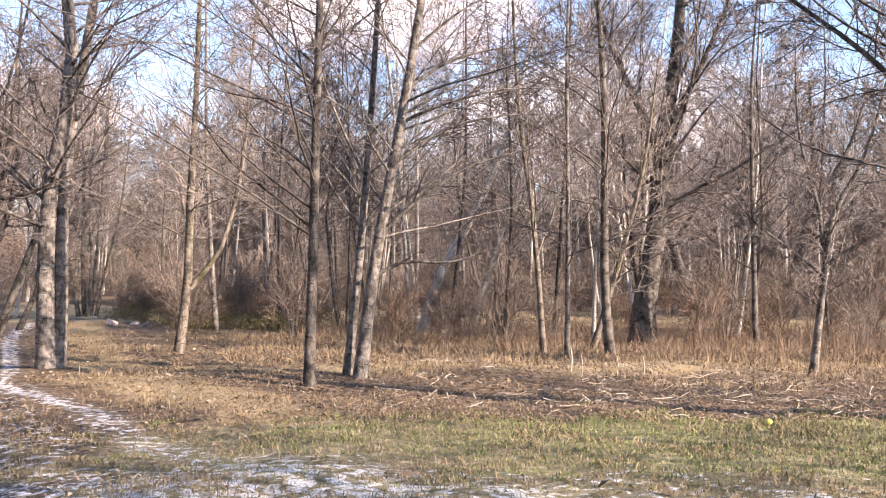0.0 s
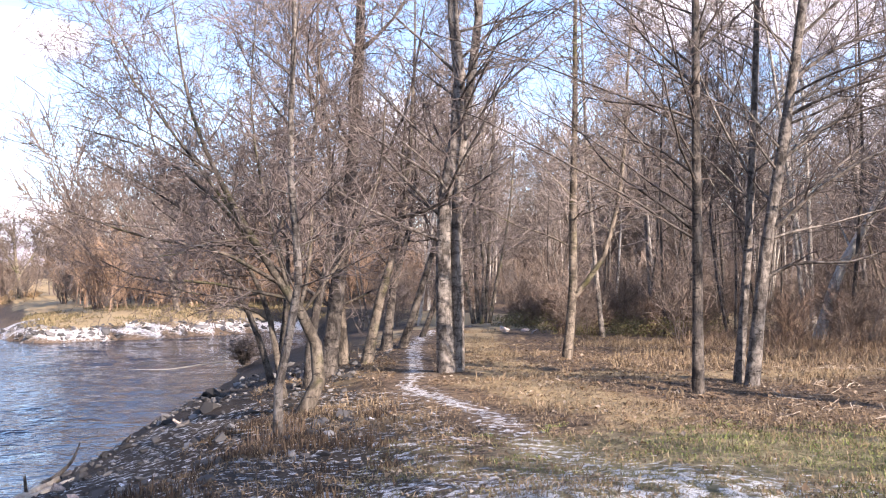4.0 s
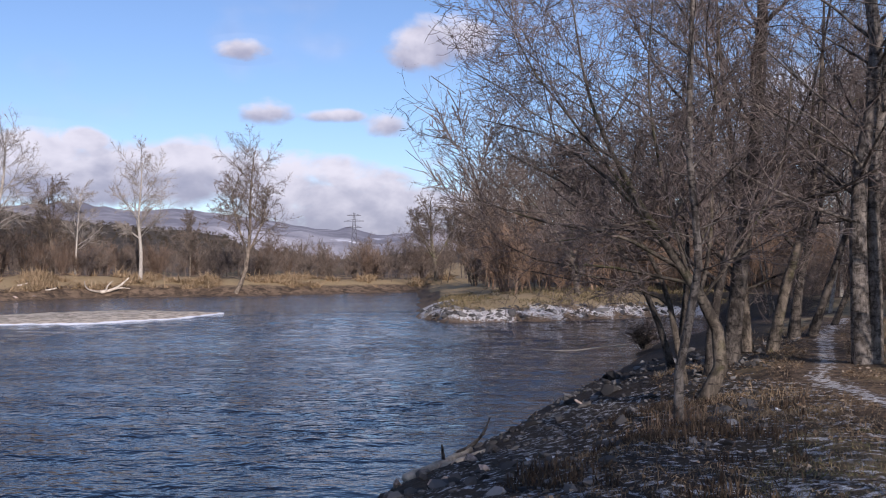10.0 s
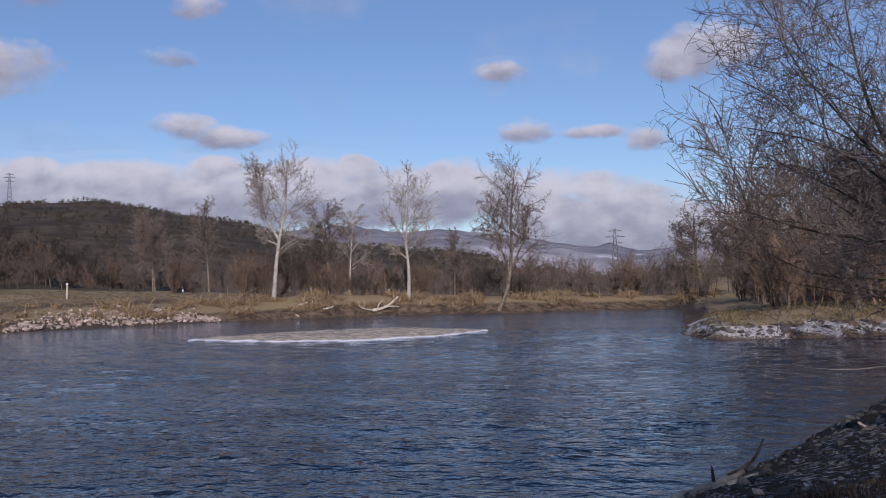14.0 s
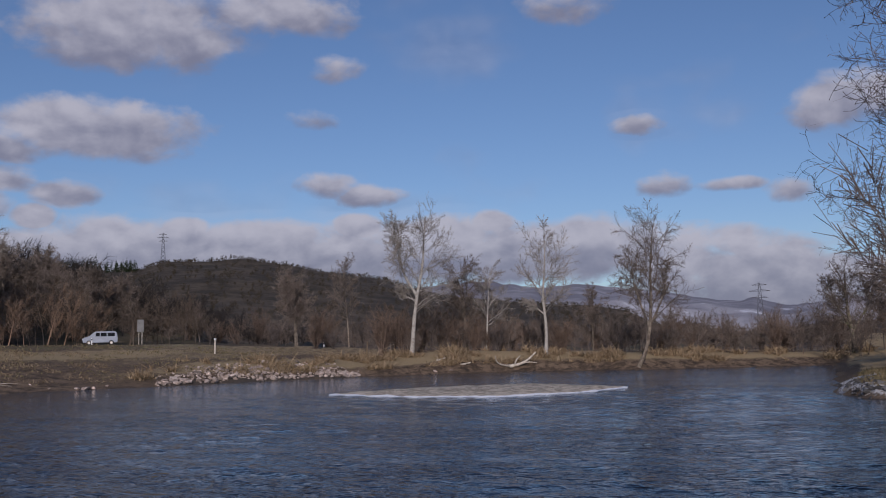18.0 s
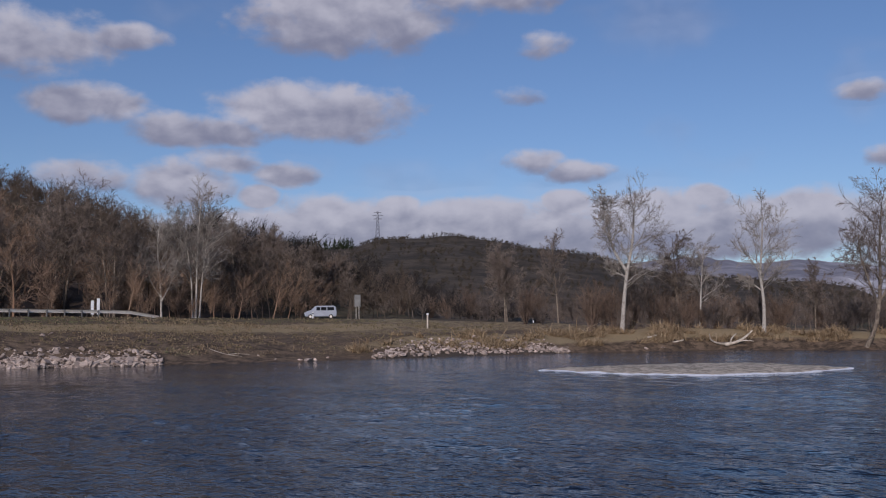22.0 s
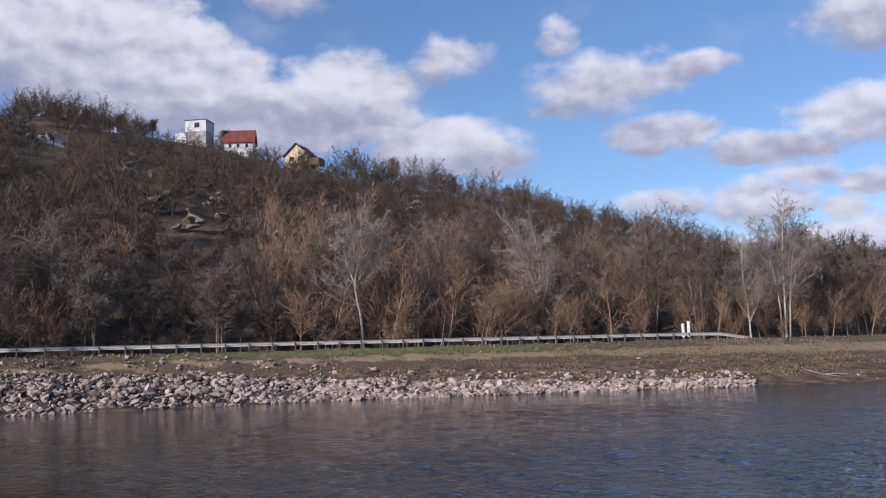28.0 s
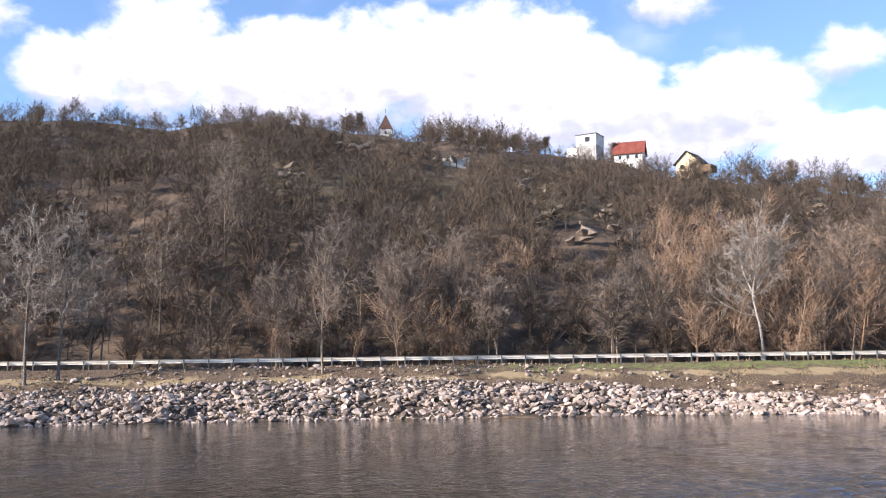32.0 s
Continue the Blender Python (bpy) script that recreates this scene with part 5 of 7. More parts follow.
def hides_rock(az, d):
    """Whether a tree would stand right in front of an outcrop."""
    return any(abs(az - a) < 0.35 * size and -13 < d - math.hypot(p.x, p.y) < 1.5 for (a, _, size), p in zip(ROCKS, ROCK_SPOTS))


spots, rust = [], []
g = np.random.default_rng(11)
while len(spots) < 3900:
    az = g.uniform(79, 168)
    foot, crest = float(road_dist(np.array(az))) + 9, float(np.interp(az, (78, 95, 110, 125, 160), (420, 330, 300, 290, 270)))
    d = foot + (crest + 6 - foot) * g.random() ** 0.85
    if 88 < az < 121 and d < foot + 34 and g.random() < 0.7 or hides_rock(az, d):
        continue
    p = ray(az) * d
    big = g.uniform(0.75, 1.35) * (1.0 if d < foot + 60 or g.random() < 0.3 else 0.85)
    if 114.5 < az < 126 and d > crest - 60 or 133 < az < 136.5 and d > crest - 35:
        big *= 0.36
    if az > 137 and d > crest - 45:
        big *= 0.7
    spots.append((p.x, p.y, z_at(p.x, p.y) - 0.2, big))
while len(spots) < 4250:                   # dense scrub along the skyline
    az = g.uniform(84, 150)
    crest = float(np.interp(az, (78, 95, 110, 125, 160), (420, 330, 300, 290, 270)))
    p = ray(az) * (crest - g.uniform(0, 14))
    spots.append((p.x, p.y, z_at(p.x, p.y) - 0.2, g.uniform(0.55, 1.15) * (0.36 if 114.5 < az < 126 or 133 < az < 136.5 else 0.7 if az > 136 else 1.0)))
while len(spots) < 4650:                   # closer woods on the steep flank
    az = g.uniform(112, 160)
    foot = float(road_dist(np.array(az))) + 12
    d = foot + (250 - foot) * g.random()
    if not hides_rock(az, d):
        p = ray(az) * d
        spots.append((p.x, p.y, z_at(p.x, p.y) - 0.2, g.uniform(0.6, 1.0)))
build_far_woods("hillside_woods", "brown leafless woods covering the steep hillside", low, spots, 3, TWIG_HILL)
while len(rust) < 560:                     # taller russet trees at the foot of the hill
    az = 84 + 36 * g.random() if g.random() < 0.88 else g.uniform(124, 160)
    d = float(road_dist(np.array(az))) + 9 + 48 * g.random() ** 1.2
    p = ray(az) * d
    rust.append((p.x, p.y, z_at(p.x, p.y) - 0.2, g.uniform(0.6, 1.2) * float(np.interp(az, (84, 92, 105, 112, 126, 150), (0.75, 0.7, 0.8, 0.95, 0.8, 0.6)))))
build_far_woods("foot_woods", "russet leafless trees along the foot of the hill", brush, rust, 6, TWIG_RUST)
spots = []
while len(spots) < 1250:
    az, d = g.uniform(43, 93), 145 + 320 * g.random() ** 1.3
    if d < np.interp(az, (43, 56, 66, 70, 76, 80, 84, 88, 93), (150, 140, 142, 175, 182, 172, 168, 162, 150)) or abs(d - float(road_dist(np.array(az))) - 4) < 7:
        continue
    p = ray(az) * d
    spots.append((p.x, p.y, z_at(p.x, p.y) - 0.2, g.uniform(0.5, 0.95)))
build_far_woods("valley_woods", "brown leafless scrub and trees along the far bank", brush[:3] + low, spots, 4, TWIG_VALLEY)

spots = []
while len(spots) < 420:                    # thicket behind the road, its shade painted by dark twigs
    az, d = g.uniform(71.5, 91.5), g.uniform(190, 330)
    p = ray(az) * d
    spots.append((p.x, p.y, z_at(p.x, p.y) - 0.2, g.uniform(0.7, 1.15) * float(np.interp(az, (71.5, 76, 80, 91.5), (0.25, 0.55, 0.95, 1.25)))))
build_far_woods("shaded_thicket", "dense leafless thicket beyond the road, shade put into its twig colour", brush, spots, 21, TWIG_SHADE)

distant = [low_tree(260 + q, h, 0.2, FAR_HILL) for q, h in enumerate((6, 7.5, 5))]
spots = []
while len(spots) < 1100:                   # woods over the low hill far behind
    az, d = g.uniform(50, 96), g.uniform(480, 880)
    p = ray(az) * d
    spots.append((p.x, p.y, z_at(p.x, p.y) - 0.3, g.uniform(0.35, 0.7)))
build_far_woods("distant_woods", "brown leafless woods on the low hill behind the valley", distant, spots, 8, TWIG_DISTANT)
spots = []
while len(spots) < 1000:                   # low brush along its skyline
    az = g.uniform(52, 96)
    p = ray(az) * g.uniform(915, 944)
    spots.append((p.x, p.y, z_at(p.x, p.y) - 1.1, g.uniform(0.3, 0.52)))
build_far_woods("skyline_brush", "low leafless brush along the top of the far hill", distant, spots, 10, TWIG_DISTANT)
needles = island_mat("dark conifer needles", ((0.02, 0.03, 0.016), (0.05, 0.065, 0.03), (0.035, 0.045, 0.022)))
spots = []
while len(spots) < 70:
    az, d = g.uniform(82.6, 87.2), g.uniform(890, 940)
    p = ray(az) * d
    spots.append((p.x, p.y, z_at(p.x, p.y) - 0.3, g.uniform(0.7, 1.1)))
build_far_woods("conifer_stand", "dark green conifers on the far hilltop", [low_tree(270, 13, 0.25, CONIFER), low_tree(271, 10, 0.25, CONIFER)], spots, 9, needles)

spots = []
while len(spots) < 650:
    az, d = g.uniform(-34, 44), 80 + 260 * g.random() ** 1.6
    p = ray(az) * d
    if island_shore(np.array([p.x]), np.array([p.y]))[0] < 5 and near_shore(np.array([p.x]), np.array([p.y]))[0] < 5:
        continue
    spots.append((p.x, p.y, z_at(p.x, p.y) - 0.2, g.uniform(1.1, 1.9)))
build_far_woods("deep_woods", "grey-brown leafless depth of the riverside wood", brush[:4], spots, 5, TWIG_LILAC)

spots = []
while len(spots) < 260:                    # brown scrub behind the spit
    az, d = g.uniform(22, 44.3), g.uniform(66, 118)
    p = ray(az) * d
    if island_shore(np.array([p.x]), np.array([p.y]))[0] > 6:
        spots.append((p.x, p.y, z_at(p.x, p.y) - 0.2, g.uniform(0.35, 0.62)))
build_far_woods("spit_brushwood", "dense brown leafless brushwood behind the spit", brush, spots, 12, TWIG_RUST)

thicket = [joined(shrub(300 + q, h, n, SHRUB, 0.012)) for q, (h, n) in enumerate(((2.2, 9), (3.2, 8), (1.5, 10), (2.7, 8)))]
spots = []
while len(spots) < 430:
    az, d = g.uniform(-34, 34), 30 + 63 * g.random()
    edge = np.interp(az, (-34, -20, -8, 2, 10, 14, 18, 33), (28, 29, 30, 30, 33, 35, 38, 46))
    p = ray(az) * d
    if d < edge or near_shore(np.array([p.x]), np.array([p.y]))[0] < 3 or path_gap(np.array([p.x]), np.array([p.y]))[0] < 1.4:
        continue
    spots.append((p.x, p.y, z_at(p.x, p.y) - 0.05, g.uniform(0.45, 0.85) * (0.75 + d / 100)))
build_far_woods("wood_undergrowth", "thin grey-brown brushwood filling the wood", thicket, spots, 7, TWIG_LILAC)

# trees behind the viewpoint, whose shadows fall across the foreground
scatter([copy_thing(woods[q], Matrix.Translation((0, 0, -60))) for q in (0, 1, 3, 5)], [(Vector((x, y, z_at(x, y) - 0.1)), a, s) for x, y, a, s in ((15, 1.5, 0.4, 1.1), (13, -5.5, 2.0, 1.0), (19, 4.0, 3.1, 1.2), (9.5, -9.0, 4.4, 1.1), (6.0, 0.4, 1.2, 0.85), (7.6, -1.8, 3.6, 1.0), (4.6, -2.2, 5.1, 0.8), (9.0, 1.8, 0.2, 0.95), (10.5, -4.0, 2.7, 1.1), (11.0, 5.6, 2.2, 0.9), (6.8, 2.2, 4.0, 0.75), (7.4, 0.9, 2.9, 1.15), (9.4, -0.6, 5.2, 1.2), (11.8, -1.4, 1.7, 1.25), (5.6, 0.2, 3.3, 1.0), (8.4, -2.6, 4.6, 1.2), (13.5, -3.0, 0.7, 1.3), (10.2, 0.6, 2.4, 1.1))])


# ---------------------------------------------------------------- shared builders for things


def part(name, bm, mat, parent=None, label=""):
    """Links a bmesh as one mesh object under a thing or a part."""
    me = bpy.data.meshes.new(name)
    bm.to_mesh(me)
    bm.free()
    me.materials.append(mat)
    ob = new(name, me)
    if parent:
        ob.parent = parent
    return tagged(ob, label) if label else ob


def thing(name, at, label, category, group="", turn=0.0):
    ob = new(name)
    ob.matrix_world = Matrix.Translation(at) @ Matrix.Rotation(turn, 4, "Z")
    return tagged(ob, label, category, group)


def box(bm, lo, hi, bevel=0.0):
    r = bmesh.ops.create_cube(bm, size=1.0)
    for v in r["verts"]:
        v.co = Vector([lo[i] + (v.co[i] + 0.5) * (hi[i] - lo[i]) for i in range(3)])
    if bevel:
        edges = list({e for v in r["verts"] for e in v.link_edges})
        bmesh.ops.bevel(bm, geom=edges, offset=bevel, segments=2, affect="EDGES", profile=0.7)


def rod(bm, a, b, r, sides=8, r2=None):
    a, b = Vector(a), Vector(b)
    m = Matrix.Translation((a + b) / 2) @ (b - a).to_track_quat("Z", "Y").to_matrix().to_4x4()
    bmesh.ops.create_cone(bm, cap_ends=True, segments=sides, radius1=r, radius2=r if r2 is None else r2, depth=(b - a).length, matrix=m)


def stone_verts(g, flat=0.7):
    """An angular broken stone of about unit radius: vertices and faces."""
    bm = bmesh.new()
    bmesh.ops.create_icosphere(bm, subdivisions=1, radius=1.0)
    cuts = [(unit(g.normal(0, 1, 3)), g.uniform(0.36, 0.80)) for _ in range(7)]
    for v in bm.verts:
        c = np.array(v.co)
        for n, h in cuts:
            over = c @ n - h
            if over > 0:
                c = c - n * over
        v.co = Vector(c * np.array([1.0, g.uniform(0.97, 1.03), flat])) * g.uniform(0.80, 1.18)
    out = np.array([v.co[:] for v in bm.verts]), np.array([[v.index for v in f.verts] for f in bm.faces])
    bm.free()
    return out


SG = np.random.default_rng(31)
STONES = [stone_verts(SG, f) for f in (0.7, 0.6, 0.8, 0.75, 0.55, 0.9, 0.65, 0.7)]
STONE_MESHES = [mesh_from("stone", v, f, STONE) for v, f in STONES]


def turned_stone(g, size):
    return Euler((g.uniform(-0.5, 0.5), g.uniform(-0.5, 0.5), g.uniform(0, 6.28))).to_matrix().to_4x4() @ Matrix.Diagonal((size * g.uniform(0.8, 1.35), size * g.uniform(0.7, 1.1), size * g.uniform(0.75, 1.1), 1))


def stones_mesh(name, spots_, g, mat):
    vs, fs, n = [], [], 0
    for p, size in spots_:
        v, f = STONES[g.integers(len(STONES))]
        m = np.array(turned_stone(g, size))
        vs.append(v @ m[:3, :3].T + np.array(p))
        fs.append(f + n)
        n += len(v)
    return mesh_from(name, np.vstack(vs), np.vstack(fs), mat)


def build_riprap(name, az0, az1, height, count, singles, label, seed, big=0.225):
    """A bank of dumped stone blocks along the far shore: single stones, and the joined rest."""
    g = np.random.default_rng(seed)
    root = new(name)
    root.matrix_world = Matrix.Translation(spot((az0 + az1) / 2, float(far_edge((az0 + az1) / 2))))
    tagged(root, label, "riprap", kind="structure")
    inv = root.matrix_world.inverted()
    rest, made = [], 0
    for q in range(count):
        az = g.uniform(az0, az1)
        rise = height(az)
        s = rise * 1.9 * (g.random() ** 1.15) - 0.2 if az > 90 else 0.3 + rise * 1.95 * g.random() ** 0.7
        if g.random() < (0.05 if az > 104 else 0.12):
            s = rise * 2.0 + g.uniform(0, 2.5)
        p = spot(az, float(far_edge(az)) + s)
        size = min(big * math.exp(g.normal(0, 0.42)), 0.55) * (1.1 if s < 2.5 else 0.8)
        p.z += size * 0.22
        if made < singles and 112 < az < 146 or made < singles and az < 90:
            ob = new("stone", STONE_MESHES[g.integers(len(STONE_MESHES))])
            ob.parent = root
            ob.matrix_basis = inv @ Matrix.Translation(p) @ turned_stone(g, size)
            made += 1
        else:
            rest.append((p - root.location, size))
    if rest:
        ob = new("loose_stones", stones_mesh("loose_stones", rest, g, STONE_MANY))
        ob.parent = root
        tagged(ob, "pale broken stones piled along the water", kind="stuff")


# ---------------------------------------------------------------- guard rail and road furniture
def rail_point(a, off=0.0):
    """A point a metres along the guard rail's line."""
    r, f = across(ROAD_AZ)
    p = f * (ROAD_D + off) + r * a
    return Vector((p.x, p.y, z_at(p.x, p.y)))


def build_guard_rail():
    r, f = across(ROAD_AZ)
    root = thing("guard_rail", rail_point(0), "galvanised steel guard rail with posts along the road", "guard rail", turn=math.atan2(r.y, r.x))
    inv = root.matrix_world.inverted()
    bm = bmesh.new()
    box(bm, (-0.06, -0.05, -0.5), (0.06, 0.05, 0.86), 0.012)
    box(bm, (-0.05, 0.05, 0.58), (0.05, 0.20, 0.80), 0.01)
    first = part("post", bm, DULL_STEEL, root)
    profile = ((0.0, 0.90), (0.03, 0.885), (0.07, 0.80), (0.045, 0.73), (0.045, 0.70), (0.07, 0.63), (0.03, 0.54), (0.0, 0.52))
    a = -44.0
    while a < 80:
        p = inv @ rail_point(a)
        if a > -44:
            ob = new("post", first.data)
            ob.parent = root
            ob.location = p
        else:
            first.location = p
        if round((a + 44) / 2.3) % 2 == 0:
            bm = bmesh.new()
            q = inv @ rail_point(a + 4.62)
            rows = []
            for end in (p, q):
                rows.append([bm.verts.new((end.x, end.y + 0.20 + u, end.z + z)) for u, z in profile] + [bm.verts.new((end.x, end.y + 0.196 + u - 0.008, end.z + z)) for u, z in reversed(profile)])
            k = len(rows[0])
            for i in range(k):
                bm.faces.new((rows[0][i], rows[0][(i + 1) % k], rows[1][(i + 1) % k], rows[1][i]))
            bm.faces.new(rows[0])
            bm.faces.new(rows[1][::-1])
            part("rail", bm, STEEL, root)
        a += 2.3
    bm = bmesh.new()
    p, q = inv @ rail_point(a + 0.0), inv @ rail_point(a + 7.0)
    rows = []
    for end, drop in ((p, 0.0), (p.lerp(q, 0.35), 0.05), (q, 0.62)):
        rows.append([bm.verts.new((end.x, end.y + 0.20 + u, end.z + z - drop)) for u, z in profile] + [bm.verts.new((end.x, end.y + 0.188 + u, end.z + z - drop)) for u, z in reversed(profile)])
    k = len(rows[0])
    for j in range(2):
        for i in range(k):
            bm.faces.new((rows[j][i], rows[j][(i + 1) % k], rows[j + 1][(i + 1) % k], rows[j + 1][i]))
    part("end_ramp", bm, STEEL, root, "rail end sloping down into the verge")


def build_markers():
    for az, h in ((96.55, 2.15), (96.25, 2.4)):
        bm = bmesh.new()
        ob = thing("marker_board", spot(az, 127.0, -0.1), "tall white roadside marker board behind the guard rail", "marker board", "white boards by the road", radians(az))
        box(bm, (-0.17, -0.03, 0.5), (0.17, 0.03, h), 0.025)
        part("board", bm, WHITE, ob)
        bm = bmesh.new()
        rod(bm, (0, 0.05, 0), (0, 0.05, h - 0.1), 0.035)
        part("post", bm, STEEL, ob)
    ob = thing("road_sign", spot(82.35, 155.0, -0.1), "grey back of a tall road sign on two steel posts", "road sign", turn=radians(82.35))
    bm = bmesh.new()
    box(bm, (-0.46, -0.02, 1.95), (0.46, 0.02, 3.75), 0.015)
    part("sign_panel", bm, DULL_STEEL, ob, "bare grey sheet-metal back")
    for x in (-0.22, 0.22):
        bm = bmesh.new()
        rod(bm, (x, 0.05, 0), (x, 0.05, 3.7), 0.04)
        part("post", bm, STEEL, ob)
    dark = plain("black band", (0.03, 0.03, 0.03), (0.05, 0.05, 0.05), vary=0)
    for az, d in ((84.83, 149.0), (72.5, 168.0)):
        ob = thing("delineator_post", spot(az, d, -0.05), "white plastic roadside delineator post with a dark band", "roadside post", "posts by the road", radians(az))
        bm = bmesh.new()
        box(bm, (-0.09, -0.06, 0), (0.09, 0.06, 1.05), 0.03)
        part("body", bm, WHITE, ob)
        bm = bmesh.new()
        box(bm, (-0.094, -0.064, 0.72), (0.094, 0.064, 0.92), 0.02)
        part("band", bm, dark, ob, "dark reflector band")
    ob = thing("wooden_post", slope_spot(78.43, 0.09), "weathered grey wooden post in straw grass", "post")
    bm = bmesh.new()
    rod(bm, (0, 0, -0.3), (0.05, 0, 1.75), 0.12, 8, 0.10)
    part("shaft", bm, DEADWOOD, ob)
    bm = bmesh.new()
    box(bm, (-0.11, -0.13, 1.7), (0.18, 0.13, 1.95), 0.04)
    part("cap", bm, WHITE, ob, "pale post cap")


def build_van():
    """A light van on the road, seen from its side."""
    az = 84.4
    p = spot(az, 152.5, 0.02)
    van = thing("van", p, "silver-white delivery van on the road", "van", turn=radians(az) + math.pi)
    paint = plain("silver car paint", (0.34, 0.36, 0.40), (0.44, 0.46, 0.50), 1.0, 20.0, rough=0.3, metal=0.2, bump=0.0, vary=0)
    glass = plain("dark car glass", (0.012, 0.014, 0.018), (0.02, 0.022, 0.026), rough=0.08, bump=0, vary=0, spec=0.6)
    tyre = plain("tyre rubber", (0.02, 0.02, 0.02), (0.035, 0.035, 0.035), vary=0)
    outline = [(-2.3, 0.35), (-2.35, 0.95), (-2.2, 1.75), (-1.95, 1.92), (0.75, 1.9), (1.35, 1.25), (2.2, 1.05), (2.38, 0.8), (2.36, 0.35)]
    bm = bmesh.new()
    rows = [[bm.verts.new((x, y, z)) for x, z in outline] for y in (-0.88, 0.88)]
    bm.faces.new(rows[0])
    bm.faces.new(rows[1][::-1])
    for i in range(len(outline)):
        k = (i + 1) % len(outline)
        bm.faces.new((rows[0][k], rows[0][i], rows[1][i], rows[1][k]))
    bmesh.ops.bevel(bm, geom=bm.edges[:], offset=0.07, segments=2, affect="EDGES")
    part("body", bm, paint, van)
    for x0, x1 in ((0.05, 0.9), (-0.85, -0.05), (-1.95, -0.98)):
        for y in (-0.885, 0.885):
            bm = bmesh.new()
            box(bm, (x0, y - 0.012, 1.22), (x1 if x1 < 0.5 else 0.62, y + 0.012, 1.72), 0.01)
            part("side_window", bm, glass, van)
    bm = bmesh.new()
    vs = [bm.verts.new(c) for c in ((0.86, -0.74, 1.8), (0.86, 0.74, 1.8), (1.36, 0.76, 1.27), (1.36, -0.76, 1.27))]
    bm.faces.new(vs)
    bmesh.ops.solidify(bm, geom=bm.faces[:], thickness=-0.02)
    part("windscreen", bm, glass, van)
    for x in (-1.5, 1.5):
        for y in (-0.82, 0.82):
            bm = bmesh.new()
            rod(bm, (x, y - 0.11, 0.33), (x, y + 0.11, 0.33), 0.33, 20)
            w = part("wheel", bm, tyre, van)
            bm = bmesh.new()
            rod(bm, (x, y - 0.12, 0.33), (x, y + 0.12, 0.33), 0.19, 14)
            part("rim", bm, STEEL, w, "pale wheel rim")
    for y in (-0.6, 0.6):
        bm = bmesh.new()
        box(bm, (2.28, y - 0.17, 0.72), (2.4, y + 0.17, 0.92), 0.03)
        part("headlight", bm, WHITE, van, "clear headlight")
    bm = bmesh.new()
    box(bm, (2.25, -0.85, 0.33), (2.44, 0.85, 0.55), 0.04)
    part("bumper", bm, tyre, van, "dark bumper")


# ---------------------------------------------------------------- houses on the hill, pylons
def crest_spot(az, back=0.0):
    d = float(np.interp(az, (78, 95, 110, 125, 160), (420, 330, 300, 290, 270))) - back
    return spot(az, d), d


def prism(bm, w, l, h0, h1):
    """A gabled roof body over a w x l plan, ridge along y, from height h0 to h1."""
    c = [(-w / 2, -l / 2, h0), (w / 2, -l / 2, h0), (0, -l / 2, h1), (-w / 2, l / 2, h0), (w / 2, l / 2, h0), (0, l / 2, h1)]
    v = [bm.verts.new(q) for q in c]
    for f in ((0, 1, 2), (3, 5, 4), (0, 2, 5, 3), (1, 4, 5, 2), (0, 3, 4, 1)):
        bm.faces.new([v[i] for i in f])


def roof_sheet(bm, w, l, h0, h1, over=0.35, thick=0.15):
    for side in (-1, 1):
        e, k = side * (w / 2 + over), (h1 - h0) / (w / 2)
        v = [bm.verts.new(q) for q in ((0, -l / 2 - over, h1 + 0.05), (e, -l / 2 - over, h0 - over * k + 0.05), (e, l / 2 + over, h0 - over * k + 0.05), (0, l / 2 + over, h1 + 0.05))]
        t = [bm.verts.new(q.co + Vector((0, 0, thick))) for q in v]
        for i in range(4):
            j = (i + 1) % 4
            bm.faces.new((v[i], v[j], t[j], t[i]))
        bm.faces.new(v[::-1])
        bm.faces.new(t)
    bmesh.ops.recalc_face_normals(bm, faces=bm.faces[:])


def opening(parent, x, y, z, w, h, face, mat, frame_mat):
    """A window with a frame and a recessed pane, on a wall that faces along x or y."""
    bm = bmesh.new()
    for a0, a1, z0, z1 in ((-w / 2, w / 2, h - 0.09, h), (-w / 2, w / 2, 0, 0.09), (-w / 2, -w / 2 + 0.09, 0.09, h - 0.09), (w / 2 - 0.09, w / 2, 0.09, h - 0.09)):
        if face == "y":
            box(bm, (x + a0, y - 0.06, z + z0), (x + a1, y + 0.06, z + z1))
        else:
            box(bm, (x - 0.06, y + a0, z + z0), (x + 0.06, y + a1, z + z1))
    win = part("window", bm, frame_mat, parent)
    bm = bmesh.new()
    if face == "y":
        box(bm, (x - w / 2 + 0.05, y - 0.03, z + 0.05), (x + w / 2 - 0.05, y + 0.03, z + h - 0.05))
    else:
        box(bm, (x - 0.03, y - w / 2 + 0.05, z + 0.05), (x + 0.03, y + w / 2 - 0.05, z + h - 0.05))
    part("pane", bm, mat, win, "dark pane")


